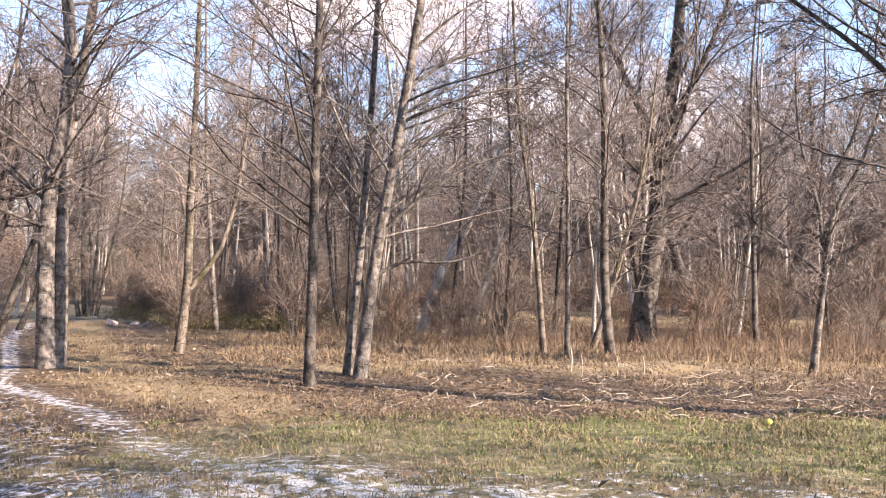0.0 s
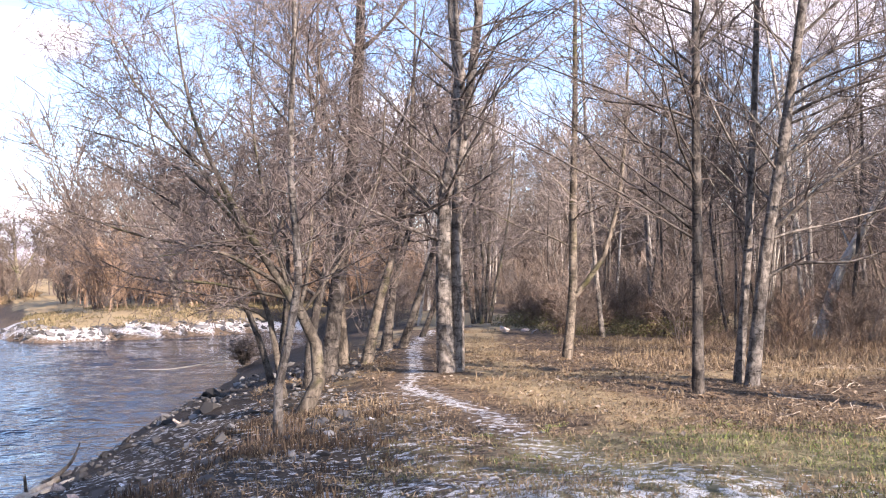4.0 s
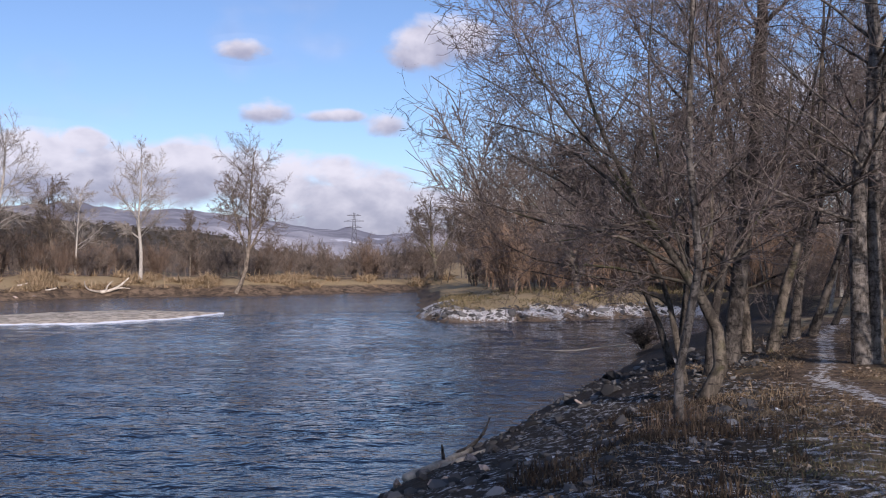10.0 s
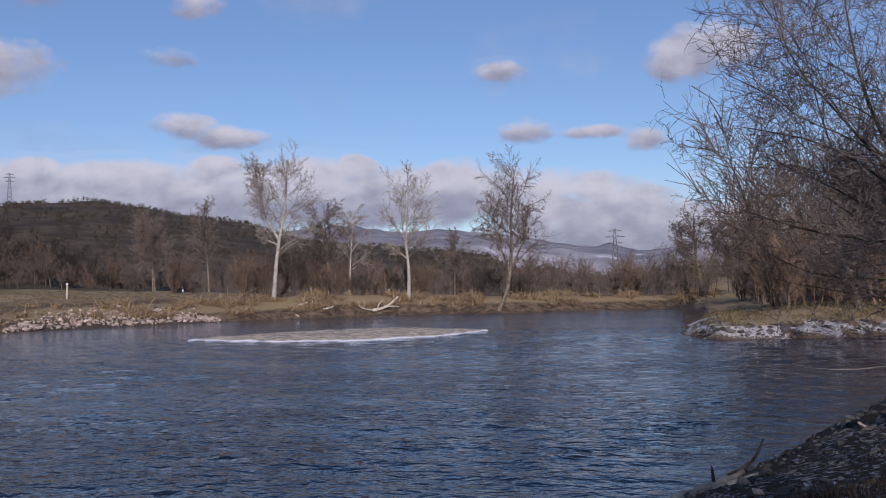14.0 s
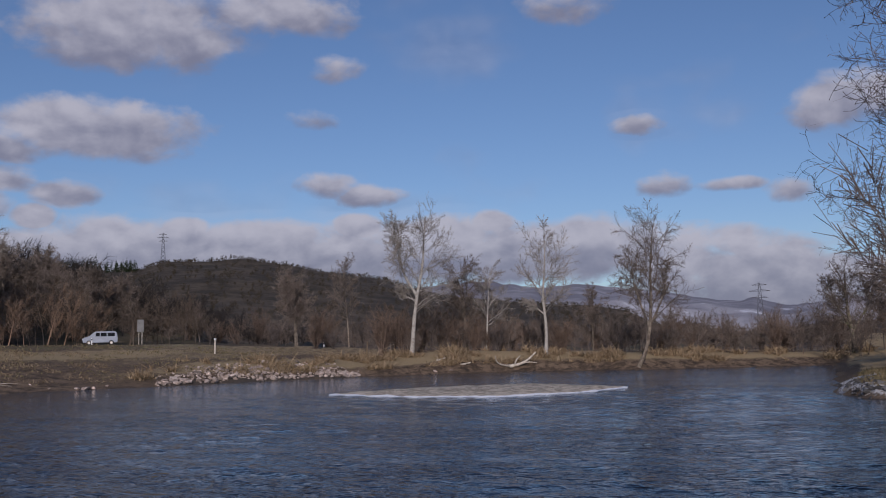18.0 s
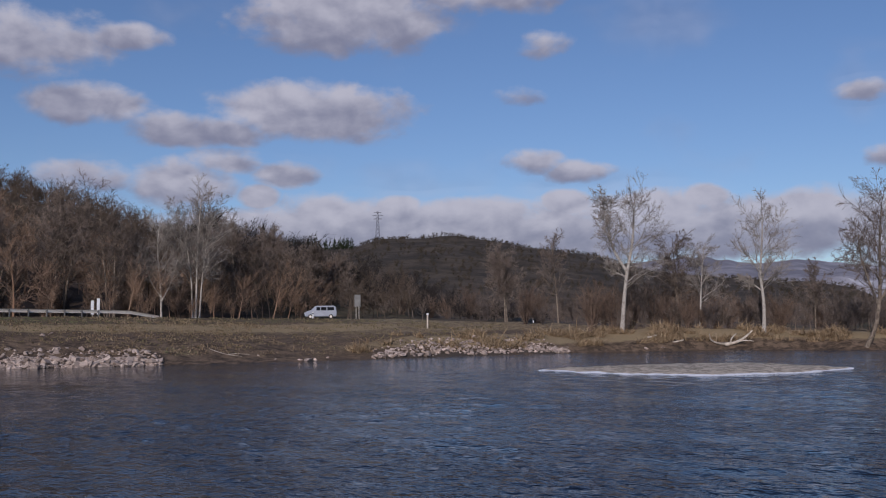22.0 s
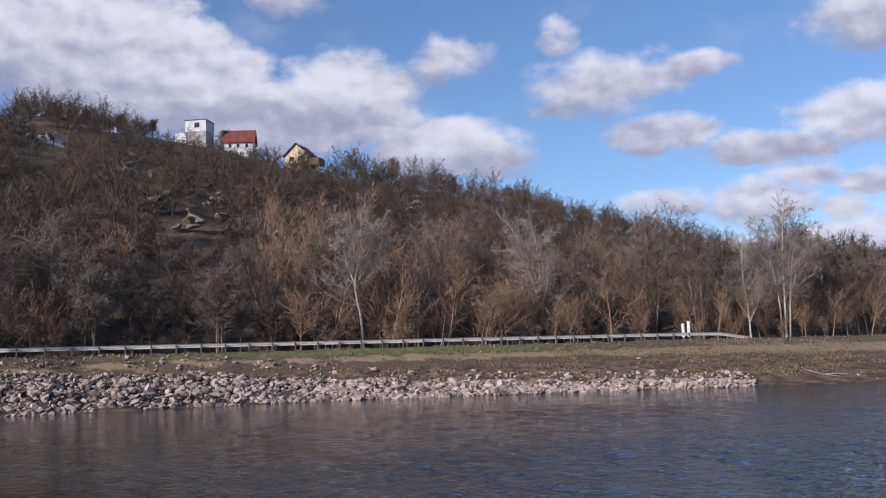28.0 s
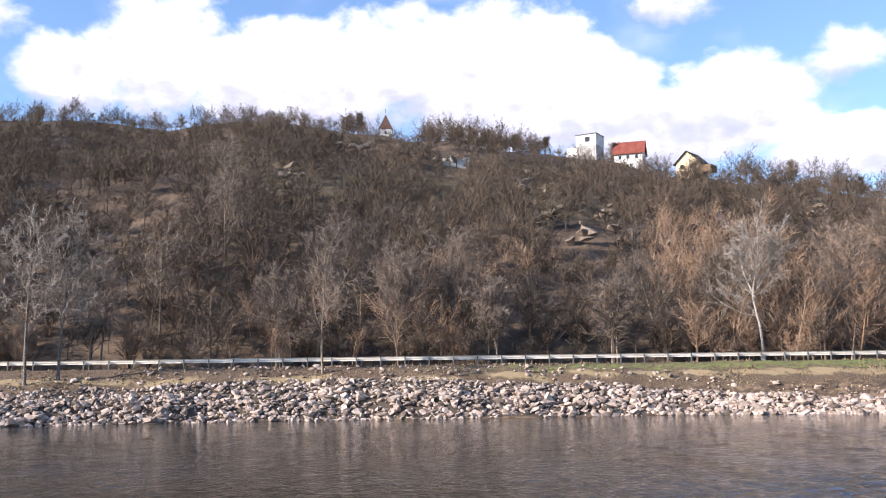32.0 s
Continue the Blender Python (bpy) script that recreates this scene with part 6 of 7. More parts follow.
def build_houses():
    render_ = plain("white house plaster", (0.55, 0.54, 0.52), (0.80, 0.79, 0.76), 0.5, 8.0, vary=0, bump=0.1)
    stone_ = plain("grey house masonry", (0.30, 0.29, 0.27), (0.55, 0.53, 0.50), 0.8, 4.0, vary=0, bump=0.5, depth=0.05)
    red = plain("red roof tiles", (0.17, 0.045, 0.033), (0.27, 0.078, 0.055), 0.8, 9.0, vary=0, bump=0.4, depth=0.05)
    ochre = plain("ochre cabin boards", (0.58, 0.43, 0.27), (0.78, 0.61, 0.42), 0.8, 10.0, vary=0)
    slate = plain("dark roofing", (0.05, 0.045, 0.045), (0.10, 0.085, 0.08), 1.0, 10.0, vary=0)
    wood = plain("brown timber", (0.12, 0.075, 0.045), (0.22, 0.14, 0.085), 1.0, 10.0, vary=0)
    pane = plain("dark window pane", (0.02, 0.022, 0.026), (0.035, 0.037, 0.04), rough=0.15, bump=0, vary=0, spec=0.5)
    # flat-roofed white house
    p, d = crest_spot(123.1, 6)
    h = thing("house", p + Vector((0, 0, 0.1)), "white flat-roofed house with a stone lower storey on the hilltop", "house", "houses on the hilltop", radians(123.1 - 22))
    bm = bmesh.new()
    box(bm, (-3.0, -3.0, 3.2), (3.0, 3.0, 6.3), 0.03)
    part("upper_wall", bm, render_, h)
    bm = bmesh.new()
    box(bm, (-2.9, -2.9, -2.5), (2.9, 2.9, 3.2), 0.03)
    part("lower_wall", bm, stone_, h, "rough grey-white masonry")
    bm = bmesh.new()
    box(bm, (-3.15, -3.15, 6.3), (3.15, 3.15, 6.5), 0.04)
    part("roof", bm, slate, h, "flat dark roof slab")
    opening(h, 0.4, -3.0, 4.1, 1.7, 1.6, "y", pane, WHITE)
    for y in (-1.3, 1.2):
        opening(h, -3.0, y, 4.1, 1.2, 1.6, "x", pane, WHITE)
    bm = bmesh.new()
    box(bm, (-6.2, -2.5, -1.0), (-3.0, 2.0, 3.2), 0.05)
    part("terrace_wall", bm, render_, h)
    # red-roofed cottage
    p, d = crest_spot(120.9, 8)
    h = thing("house", p + Vector((0, 0, 0.9)), "cottage with a steep red tiled roof on the hilltop", "house", "houses on the hilltop", radians(120.9 - 8) + math.pi / 2)
    bm = bmesh.new()
    box(bm, (-2.6, -4.0, -2.5), (2.6, 4.0, 2.7), 0.03)
    part("wall", bm, render_, h)
    bm = bmesh.new()
    prism(bm, 5.2, 8.0, 2.7, 6.0)
    part("gable", bm, wood, h)
    bm = bmesh.new()
    roof_sheet(bm, 5.2, 8.0, 2.7, 6.0, 0.5)
    part("roof", bm, red, h, "red tiled roof")
    for y in (-2.2, 0.2, 2.4):
        opening(h, -2.6, y, 0.7, 1.0, 1.2, "x", pane, WHITE)
        opening(h, 2.6, y, 0.7, 1.0, 1.2, "x", pane, WHITE)
    # timber cabin with its gable to the river
    p, d = crest_spot(117.5, 8)
    h = thing("house", p + Vector((0, 0, 2.1)), "timber cabin with an ochre gable and dark roof on the hilltop", "house", "houses on the hilltop", radians(117.5 - 24))
    bm = bmesh.new()
    box(bm, (-3.3, -3.5, -2.5), (3.3, 3.5, 2.2), 0.03)
    part("wall", bm, ochre, h)
    bm = bmesh.new()
    prism(bm, 6.6, 7.0, 2.2, 5.2)
    part("gable", bm, ochre, h)
    bm = bmesh.new()
    roof_sheet(bm, 6.6, 7.0, 2.2, 5.2, 0.6)
    part("roof", bm, slate, h, "dark pitched roof")
    for x in (-1.4, 1.4):
        opening(h, x, -3.5, 0.4, 1.2, 1.2, "y", pane, wood)
    bm = bmesh.new()
    box(bm, (3.5, -3.0, -1.0), (6.6, 1.5, 0.9), 0.03)
    part("lean_to", bm, wood, h, "low brown shed")
    # chapel with a steep dark spire roof
    p, d = crest_spot(134.8, 5)
    h = thing("chapel", p + Vector((0, 0, 0.3)), "small white chapel with a steep dark pointed roof", "chapel", turn=radians(134.8))
    bm = bmesh.new()
    box(bm, (-1.7, -1.7, -1.5), (1.7, 1.7, 2.2), 0.03)
    part("wall", bm, render_, h)
    bm = bmesh.new()
    bmesh.ops.create_cone(bm, cap_ends=True, segments=4, radius1=2.7, radius2=0.1, depth=4.4, matrix=Matrix.Translation((0, 0, 4.3)) @ Matrix.Rotation(math.pi / 4, 4, "Z"))
    part("roof", bm, plain("weathered brown shingles", (0.075, 0.042, 0.032), (0.14, 0.08, 0.06), 1.0, 10.0, vary=0), h, "dark brown pointed roof")
    bm = bmesh.new()
    rod(bm, (0, 0, 7.0), (0, 0, 8.2), 0.06)
    part("finial", bm, slate, h)
    opening(h, 0.0, -1.7, 0.4, 0.8, 1.2, "y", pane, WHITE)
    # open shelter on the crest
    p, d = crest_spot(130.0, 3)
    h = thing("shelter", p, "open wooden shelter with a flat dark roof on the hilltop", "shelter", turn=radians(130.0))
    for x in (-1.9, 1.9):
        for y in (-1.2, 1.2):
            bm = bmesh.new()
            box(bm, (x - 0.09, y - 0.09, -1.0), (x + 0.09, y + 0.09, 2.3), 0.01)
            part("post", bm, wood, h)
    bm = bmesh.new()
    box(bm, (-2.5, -1.8, 2.3), (2.5, 1.8, 2.5), 0.03)
    part("roof", bm, slate, h, "flat dark roof")
    # ruined wall under the crest
    p = slope_spot(130.9, 12.3)
    h = thing("ruined_wall", p, "low ruined masonry wall on the slope", "wall", turn=radians(131))
    bm = bmesh.new()
    for x, w, z in ((-2.6, 1.6, 1.5), (-0.9, 1.4, 2.0), (0.7, 1.5, 1.2), (2.2, 1.3, 1.7)):
        box(bm, (x, -0.4, -1.5), (x + w, 0.4, z), 0.12)
    part("masonry", bm, stone_, h)


def build_pylon(az, d, top, label):
    base = spot(az, d)
    h = top - base.z
    ob = thing("pylon", base, label, "pylon", "power pylons", radians(az))
    steel = plain("dull grey lattice steel", (0.10, 0.10, 0.11), (0.17, 0.17, 0.18), vary=0, metal=0.3)
    w, n = h * 0.085, 7
    for sx in (-1, 1):
        for sy in (-1, 1):
            bm = bmesh.new()
            rod(bm, (sx * w, sy * w, -1), (sx * w * 0.18, sy * w * 0.18, h * 0.97), 0.2, 5, 0.13)
            part("leg", bm, steel, ob)
    bm = bmesh.new()
    for i in range(n):
        a, b = i / n, (i + 1) / n
        wa, wb = w * (1 - 0.82 * a), w * (1 - 0.82 * b)
        for s in (-1, 1):
            rod(bm, (-wa, s * wa, h * a), (wb, s * wb, h * b), 0.09, 4)
            rod(bm, (wa, s * wa, h * a), (-wb, s * wb, h * b), 0.09, 4)
    part("bracing", bm, steel, ob)
    for f, l in ((0.72, 0.15), (0.84, 0.19), (0.95, 0.13)):
        bm = bmesh.new()
        rod(bm, (-h * l, 0, h * f), (h * l, 0, h * f), 0.18, 5)
        rod(bm, (-h * l, 0, h * f), (0, 0, h * (f + 0.035)), 0.09, 4)
        rod(bm, (h * l, 0, h * f), (0, 0, h * (f + 0.035)), 0.09, 4)
        part("crossarm", bm, steel, ob)


def build_rocks():
    g = np.random.default_rng(91)
    for (az, el, size), at in zip(ROCKS, ROCK_SPOTS):
        ob = thing("rock_outcrop", at, "pale grey rock outcrop on the wooded slope", "rock", "rock outcrops on the hill")
        r, f = across(az)
        for q in range(9):
            off = r * g.normal(0, size * 0.9) + Vector((0, 0, g.normal(0, size * 0.45)))
            child = new("rock", STONE_ROCKS[q % len(STONE_ROCKS)])
            child.parent = ob
            child.matrix_basis = Matrix.Translation(off - f * 1.5 + Vector((0, 0, size * 0.4))) @ turned_stone(g, size * g.uniform(0.25, 0.65)) @ Matrix.Diagonal((1.3, 1, 0.9, 1))


STONE_ROCKS = [mesh_from("rock", v, f, ROCK) for v, f in STONES[:5]]

build_guard_rail()
build_markers()
build_van()
build_houses()
build_pylon(81.2, 935.0, EYE + 935 * math.tan(radians(6.70)), "lattice steel power pylon on the far hilltop")
build_pylon(48.5, 620.0, EYE + 620 * math.tan(radians(3.32)), "lattice steel power pylon rising above the riverside scrub")
build_rocks()


# ---------------------------------------------------------------- scrub
def scrub_proto(q, size, stems, r, mat, name, label, group):
    return prototype(name, shrub(80 + q, size, stems, SCRUB, r), mat, mat, label, group, "shrub")


scrub = [scrub_proto(0, 6.0, 10, 0.05, TWIG_RED, "willow_scrub", "reddish-brown leafless willow scrub", "scrub along the river"), scrub_proto(1, 5.0, 11, 0.05, TWIG_FAR, "willow_scrub", "grey-brown leafless scrub along the bank", "scrub along the river"),
         scrub_proto(2, 7.0, 9, 0.06, TWIG_RED, "willow_scrub", "tall russet leafless scrub", "scrub along the river"), scrub_proto(3, 4.0, 10, 0.04, TWIG_DARK, "willow_scrub", "dark low leafless scrub", "scrub along the river")]
places = []
g = np.random.default_rng(55)
while len(places) < 44:                    # on the spit behind the near willows
    az, d = g.uniform(24, 44.2), g.uniform(68, 125)
    p = ray(az) * d
    if island_shore(np.array([p.x]), np.array([p.y]))[0] > 5.5:
        places.append((spot(az, d, -0.1), g.uniform(0, 6.28), g.uniform(0.7, 1.15)))
while len(places) < 100:                   # along the far bank
    az = g.uniform(44, 80)
    d = float(far_edge(az)) + g.uniform(9, 26) + (40 if az > 74 else 0) + max(0, az - 70) * 4
    if abs(d - float(road_dist(np.array(az))) - 4) > 7:
        places.append((spot(az, d, -0.1), g.uniform(0, 6.28), g.uniform(0.55, 1.0)))
while len(places) < 145:                   # foot of the hill
    az = g.uniform(88, 160)
    d = float(road_dist(np.array(az))) + g.uniform(10, 22)
    places.append((spot(az, d, -0.1), g.uniform(0, 6.28), g.uniform(0.5, 1.0)))
order = g.permutation(len(places))
scatter(scrub, [places[i] for i in order])

# single pale trees that stand out against the slope and the far bank
for az, d, h, foot, n, pale in ((104.2, 128, 15, 0.2, 2, 1), (107.2, 134, 15, 0.15, 3, 0), (98.2, 140, 15, 0.2, 3, 0), (95.8, 140, 14, 0.2, 2, 0), (134.2, 112, 13, 0.2, 3, 0), (131.0, 114, 15, 0.22, 2, 0), (147.2, 120, 12, 0.18, 1, 0),
                                (143.8, 135, 17, 0.14, 1, 0), (126.9, 116, 9, 0.15, 2, 0), (150.5, 112, 11, 0.16, 2, 0), (74.0, 185, 13, 0.2, 4, 0), (71.1, 160, 13, 0.2, 1, 0), (63.4, 150, 13, 0.2, 1, 1), (64.4, 150, 13, 0.18, 2, 0), (67.0, 155, 10, 0.2, 1, 0),
                                (57.5, 150, 9, 0.16, 1, 0), (88.0, 170, 11, 0.2, 3, 0), (85.6, 180, 10, 0.2, 3, 0), (110.0, 126, 13, 0.18, 2, 0), (119.5, 118, 11, 0.16, 2, 0), (100.8, 134, 13, 0.18, 2, 0), (35.9, 84, 8, 0.16, 1, 1), (89.3, 168, 12, 0.2, 3, 0), (86.8, 186, 12, 0.2, 4, 0), (84.6, 190, 10, 0.18, 4, 0), (90.4, 160, 12, 0.2, 3, 0), (83.2, 196, 9, 0.18, 4, 0), (94.5, 150, 11, 0.18, 3, 0), (116.5, 122, 11, 0.15, 3, 0), (122.0, 112, 9, 0.14, 3, 0), (136.2, 118, 14, 0.16, 2, 0), (128.8, 110, 9, 0.14, 3, 0), (129.0, 287, 6, 0.14, 3, 0), (129.9, 287, 6.5, 0.14, 4, 0), (130.7, 288, 5.5, 0.14, 3, 0), (121.6, 300, 9, 0.16, 4, 0), (115.0, 290, 7, 0.12, 2, 0), (112.4, 292, 7, 0.12, 3, 0), (125.6, 286, 5, 0.12, 4, 0), (127.2, 286, 5, 0.12, 4, 0), (108.9, 296, 7, 0.12, 3, 0), (105.7, 300, 7, 0.12, 4, 0), (137.0, 284, 7, 0.1, 4, 0), (136.2, 283, 7, 0.1, 4, 0), (141.0, 110, 10, 0.16, 2, 0), (155.5, 112, 12, 0.18, 2, 0)):
    gg = np.random.default_rng(int(az * 10))
    stems = []
    for q in range(n):
        o = gg.normal(0, 0.35 * (n > 1))
        e = gg.normal(0, 0.09 * h)
        stems.append(([(o, 0, o), (o + e * 0.2, h * 0.3, o), (o + e * 0.7, h * 0.7, o), (o + e, h * gg.uniform(0.85, 1.0), o)], foot * (1 - 0.12 * q), 0.03))
    hero("hillside_tree" if az > 85 else "bank_tree", az, d, stems, FAR, BARK_WHITE if pale else BARK_FAR, TWIG_PALE if pale else TWIG_FAR, "pale-stemmed bare tree standing out from the scrub" if pale else "bare grey-brown tree standing out from the scrub", "trees across the river", 10, 5)


# ---------------------------------------------------------------- driftwood, logs and stones by the water
def limb(name, parent, pts, r0, r1, mat, label=""):
    path = smooth_path(pts, 10)[None]
    v, f = tubes(path, np.linspace(r0, r1, 10)[None] * (1 + 0.12 * np.sin(np.arange(10) * 2.1))[None], 7)
    n = len(v)
    faces = f.tolist() + [list(range(n - 7, n)), list(range(6, -1, -1))]
    ob = new(name, mesh_from(name, v, faces, mat, True))
    ob.parent = parent
    return tagged(ob, label) if label else ob


def build_driftwood():
    az = 61.9
    r, f = across(az)
    at = spot(az, float(far_edge(az)) + 1.2, 0.1)
    ob = thing("driftwood", at, "bleached forked driftwood trunk stranded on the far shore", "driftwood")

    def q(x, z, y=0.0):
        return tuple(r * x + f * y + Vector((0, 0, z)))
    limb("trunk", ob, [q(-0.6, 0.1), q(0.6, 0.3), q(1.8, 0.9), q(2.9, 1.9)], 0.24, 0.10, DEADWOOD)
    limb("branch", ob, [q(-0.4, 0.15), q(-1.4, 0.25, 0.3), q(-2.3, 0.7, 0.3), q(-2.5, 1.5, 0.2)], 0.18, 0.06, DEADWOOD)
    limb("branch", ob, [q(0.1, 0.25), q(0.3, 0.9, 0.3), q(0.9, 1.5, 0.4)], 0.13, 0.05, DEADWOOD)
    limb("branch", ob, [q(1.2, 0.5), q(2.2, 0.6, -0.4), q(3.0, 0.5, -0.5)], 0.11, 0.04, DEADWOOD)
    for az2, off, ln in ((64.6, 2.2, 1.4), (66.0, 4.5, 1.2)):
        r2, f2 = across(az2)
        ob2 = thing("driftwood_log", spot(az2, float(far_edge(az2)) + off, 0.08), "pale log washed up on the far bank", "driftwood", "logs on the far bank")
        limb("log", ob2, [tuple(-r2 * ln / 2), (0, 0, 0.12), tuple(r2 * ln / 2 + Vector((0, 0, 0.3)))], 0.14, 0.07, DEADWOOD)
    ob2 = thing("fallen_branch", spot(89.4, float(far_edge(89.4)) + 3.0, 0.05), "thin grey branch lying down the far bank", "branch")
    r2, f2 = across(89.4)
    limb("stem", ob2, [tuple(-r2 * 1.8 + f2 * 2.0 + Vector((0, 0, 0.75))), tuple(-r2 * 0.4 + f2 * 0.6 + Vector((0, 0, 0.3))), tuple(r2 * 1.2 - f2 * 0.6 + Vector((0, 0, 0.05)))], 0.05, 0.02, DEADWOOD)
    limb("fork", ob2, [tuple(-r2 * 0.2 + f2 * 0.4 + Vector((0, 0, 0.25))), tuple(r2 * 0.9 + f2 * 0.3 + Vector((0, 0, 0.3))), tuple(r2 * 1.9 + f2 * 0.1 + Vector((0, 0, 0.2)))], 0.03, 0.012, DEADWOOD)
    # log in the shallows under the near bank
    ob = thing("water_log", Vector((-10.05, 9.9, 0.13)), "pale half-sunk log with a dark broken branch at the water's edge", "log")
    limb("log", ob, [(0.05, -0.15, -0.06), (-0.03, 0.4, -0.02), (-0.15, 1.0, 0.03), (-0.25, 1.5, 0.08)], 0.075, 0.05, DEADWOOD)
    limb("branch", ob, [(-0.18, 1.1, 0.06), (-0.3, 1.6, 0.14), (-0.42, 2.0, 0.26), (-0.55, 2.3, 0.45)], 0.045, 0.012, BARK_DARK, "dark broken branch")
    limb("stub", ob, [(-0.1, 0.75, 0.04), (-0.08, 0.7, 0.28)], 0.03, 0.015, BARK_DARK)
    limb("split", ob, [(0.12, 0.5, 0.0), (0.1, 1.0, 0.06), (0.05, 1.5, 0.1)], 0.05, 0.03, DEADWOOD, "pale split slab of the log")
    ob = thing("bank_stump", Vector((-11.2, 14.0, z_at(-11.2, 14.0))), "dark broken stump at the water's edge", "stump")
    for q2, (dx, dy, h) in enumerate(((0, 0, 0.2), (0.12, -0.1, 0.12), (-0.16, 0.1, 0.1), (0.2, 0.12, 0.08))):
        limb("stub", ob, [(dx, dy, -0.1), (dx + 0.03, dy, h * 0.6), (dx + 0.05, dy + 0.05, h)], 0.035, 0.015, BARK_DARK)
    # branches of a fallen shrub lying over the water
    p = spot(32.4, 35.5, 0.05)
    data = shrub(140, 1.15, 16, SHRUB, 0.014)
    low = tree("water_shrub", data, BARK_DARK, TWIG_DARK, p, "dark leafless shrub leaning over the river", category="shrub")
    low.scale = (1.7, 1.7, 0.75)
    ob = thing("fallen_branch", Vector((-19.2, 29.4, 0.2)), "long bare branch lying out over the water", "branch")
    limb("stem", ob, [(0, 0, 0.15), (-0.8, -0.5, 0.05), (-1.7, -1.1, -0.08), (-2.9, -1.7, -0.05)], 0.028, 0.008, DEADWOOD)
    limb("fork", ob, [(-0.7, -0.45, 0.08), (-1.5, -0.5, 0.1), (-2.4, -0.6, -0.05)], 0.016, 0.006, BARK_TAN)
    limb("fork", ob, [(-1.2, -0.75, 0.0), (-1.6, -1.5, 0.2), (-2.2, -2.2, 0.1)], 0.014, 0.006, BARK_TAN)
    limb("fork", ob, [(-0.4, -0.25, 0.12), (-1.2, 0.0, 0.2), (-1.9, -0.1, 0.05)], 0.012, 0.005, BARK_TAN)


def build_bank_stones():
    g = np.random.default_rng(77)
    for x, y, s, lab in ((-6.7, 9.7, 0.14, "pale upright stone on the dark bank"), (-7.5, 9.3, 0.10, "white stone on the dark bank"), (-7.3, 9.5, 0.08, "white stone on the dark bank"), (-9.75, 9.35, 0.17, "dark round stone in the shallows"),
                         (-8.6, 8.8, 0.2, "flat pale stone on the dark bank"), (-8.1, 8.5, 0.22, "flat pale stone on the dark bank"), (-8.9, 9.9, 0.18, "pale stone beside the log"), (-7.9, 9.0, 0.16, "flat pale stone on the dark bank"),
                         (-10.6, 14.6, 0.2, "pale stone at the water's edge"), (-5.7, 12.0, 0.09, "bright white stone in dead leaves"), (-9.7, 30.0, 0.3, "grey stone beside the path"), (-9.2, 30.6, 0.26, "grey stone beside the path"), (-8.6, 29.4, 0.24, "grey stone beside the path")):
        white = "white" in lab
        ob = new("bank_stone", mesh_from("bank_stone", *STONES[int(g.integers(8))], SNOW if white else STONE))
        s *= 0.6
        ob.matrix_world = Matrix.Translation((x, y, z_at(x, y) + s * 0.3)) @ turned_stone(g, s)
        tagged(ob, lab, "stone", "stones on the near bank")
    for az, off, s in ((85.15, 0.5, 0.42), (85.5, 0.7, 0.3), (84.7, 0.6, 0.26), (84.0, 1.6, 0.28), (86.9, 1.2, 0.2), (87.8, 3.4, 0.24), (65.4, 0.9, 0.3), (66.3, 0.8, 0.35), (98.6, 13.0, 0.34), (99.0, 12.6, 0.28)):
        ob = new("shore_stone", mesh_from("shore_stone", *STONES[int(g.integers(8))], STONE))
        ob.matrix_world = Matrix.Translation(spot(az, float(far_edge(az)) + off, s * 0.25)) @ turned_stone(g, s)
        tagged(ob, "pale angular stone lying singly on the far bank", "stone", "single stones on the far bank")
    rest = []
    while len(rest) < 1600:
        y = g.uniform(3, 24)
        x = g.uniform(-17, -5)
        s = near_shore(np.array([x]), np.array([y]))[0]
        if 0.0 < s < 4.2:
            size = 0.046 * math.exp(g.normal(0, 0.5))
            rest.append(((x, y, z_at(x, y) + size * 0.15), size))
    tagged(new("bank_cobbles", stones_mesh("bank_cobbles", rest, g, COBBLE)), "dark cobbles strewn over the near bank", "stones", kind="stuff")
    rest = []
    while len(rest) < 420:                 # broken stone face of the spit
        az, d = g.uniform(29, 44.5), g.uniform(56, 72)
        p = ray(az) * d
        i = island_shore(np.array([p.x]), np.array([p.y]))[0]
        if -0.3 < i < 2.2:
            size = 0.2 * math.exp(g.normal(0, 0.4))
            rest.append(((p.x, p.y, z_at(p.x, p.y) - size * 0.25), size))
    tagged(new("spit_stones", stones_mesh("spit_stones", rest, g, COBBLE)), "dark stones along the edge of the spit", "stones", kind="stuff")
    ball = new("ball", None)
    ball.matrix_world = Matrix.Translation((3.4, 10.6, z_at(3.4, 10.6) + 0.032))
    tagged(ball, "small yellow ball in the grass", "ball")
    bm = bmesh.new()
    bmesh.ops.create_uvsphere(bm, u_segments=16, v_segments=10, radius=0.036)
    part("shell", bm, plain("yellow rubber", (0.50, 0.45, 0.10), (0.66, 0.60, 0.16), vary=0, rough=0.5), ball)
    for x, y, h in ((3.3, 16.7, 0.34), (2.1, 16.6, 0.45), (2.2, 16.1, 0.4), (2.9, 16.9, 0.3)):
        ob = thing("cut_stalk", Vector((x, y, z_at(x, y) - 0.03)), "pale cut stalk sticking up from dead grass", "stalk", "cut stalks")
        limb("stalk", ob, [(0, 0, 0), (0.02, 0, h * 0.5), (0.0, 0.03, h)], 0.013, 0.008, DEADWOOD)


build_driftwood()
build_bank_stones()


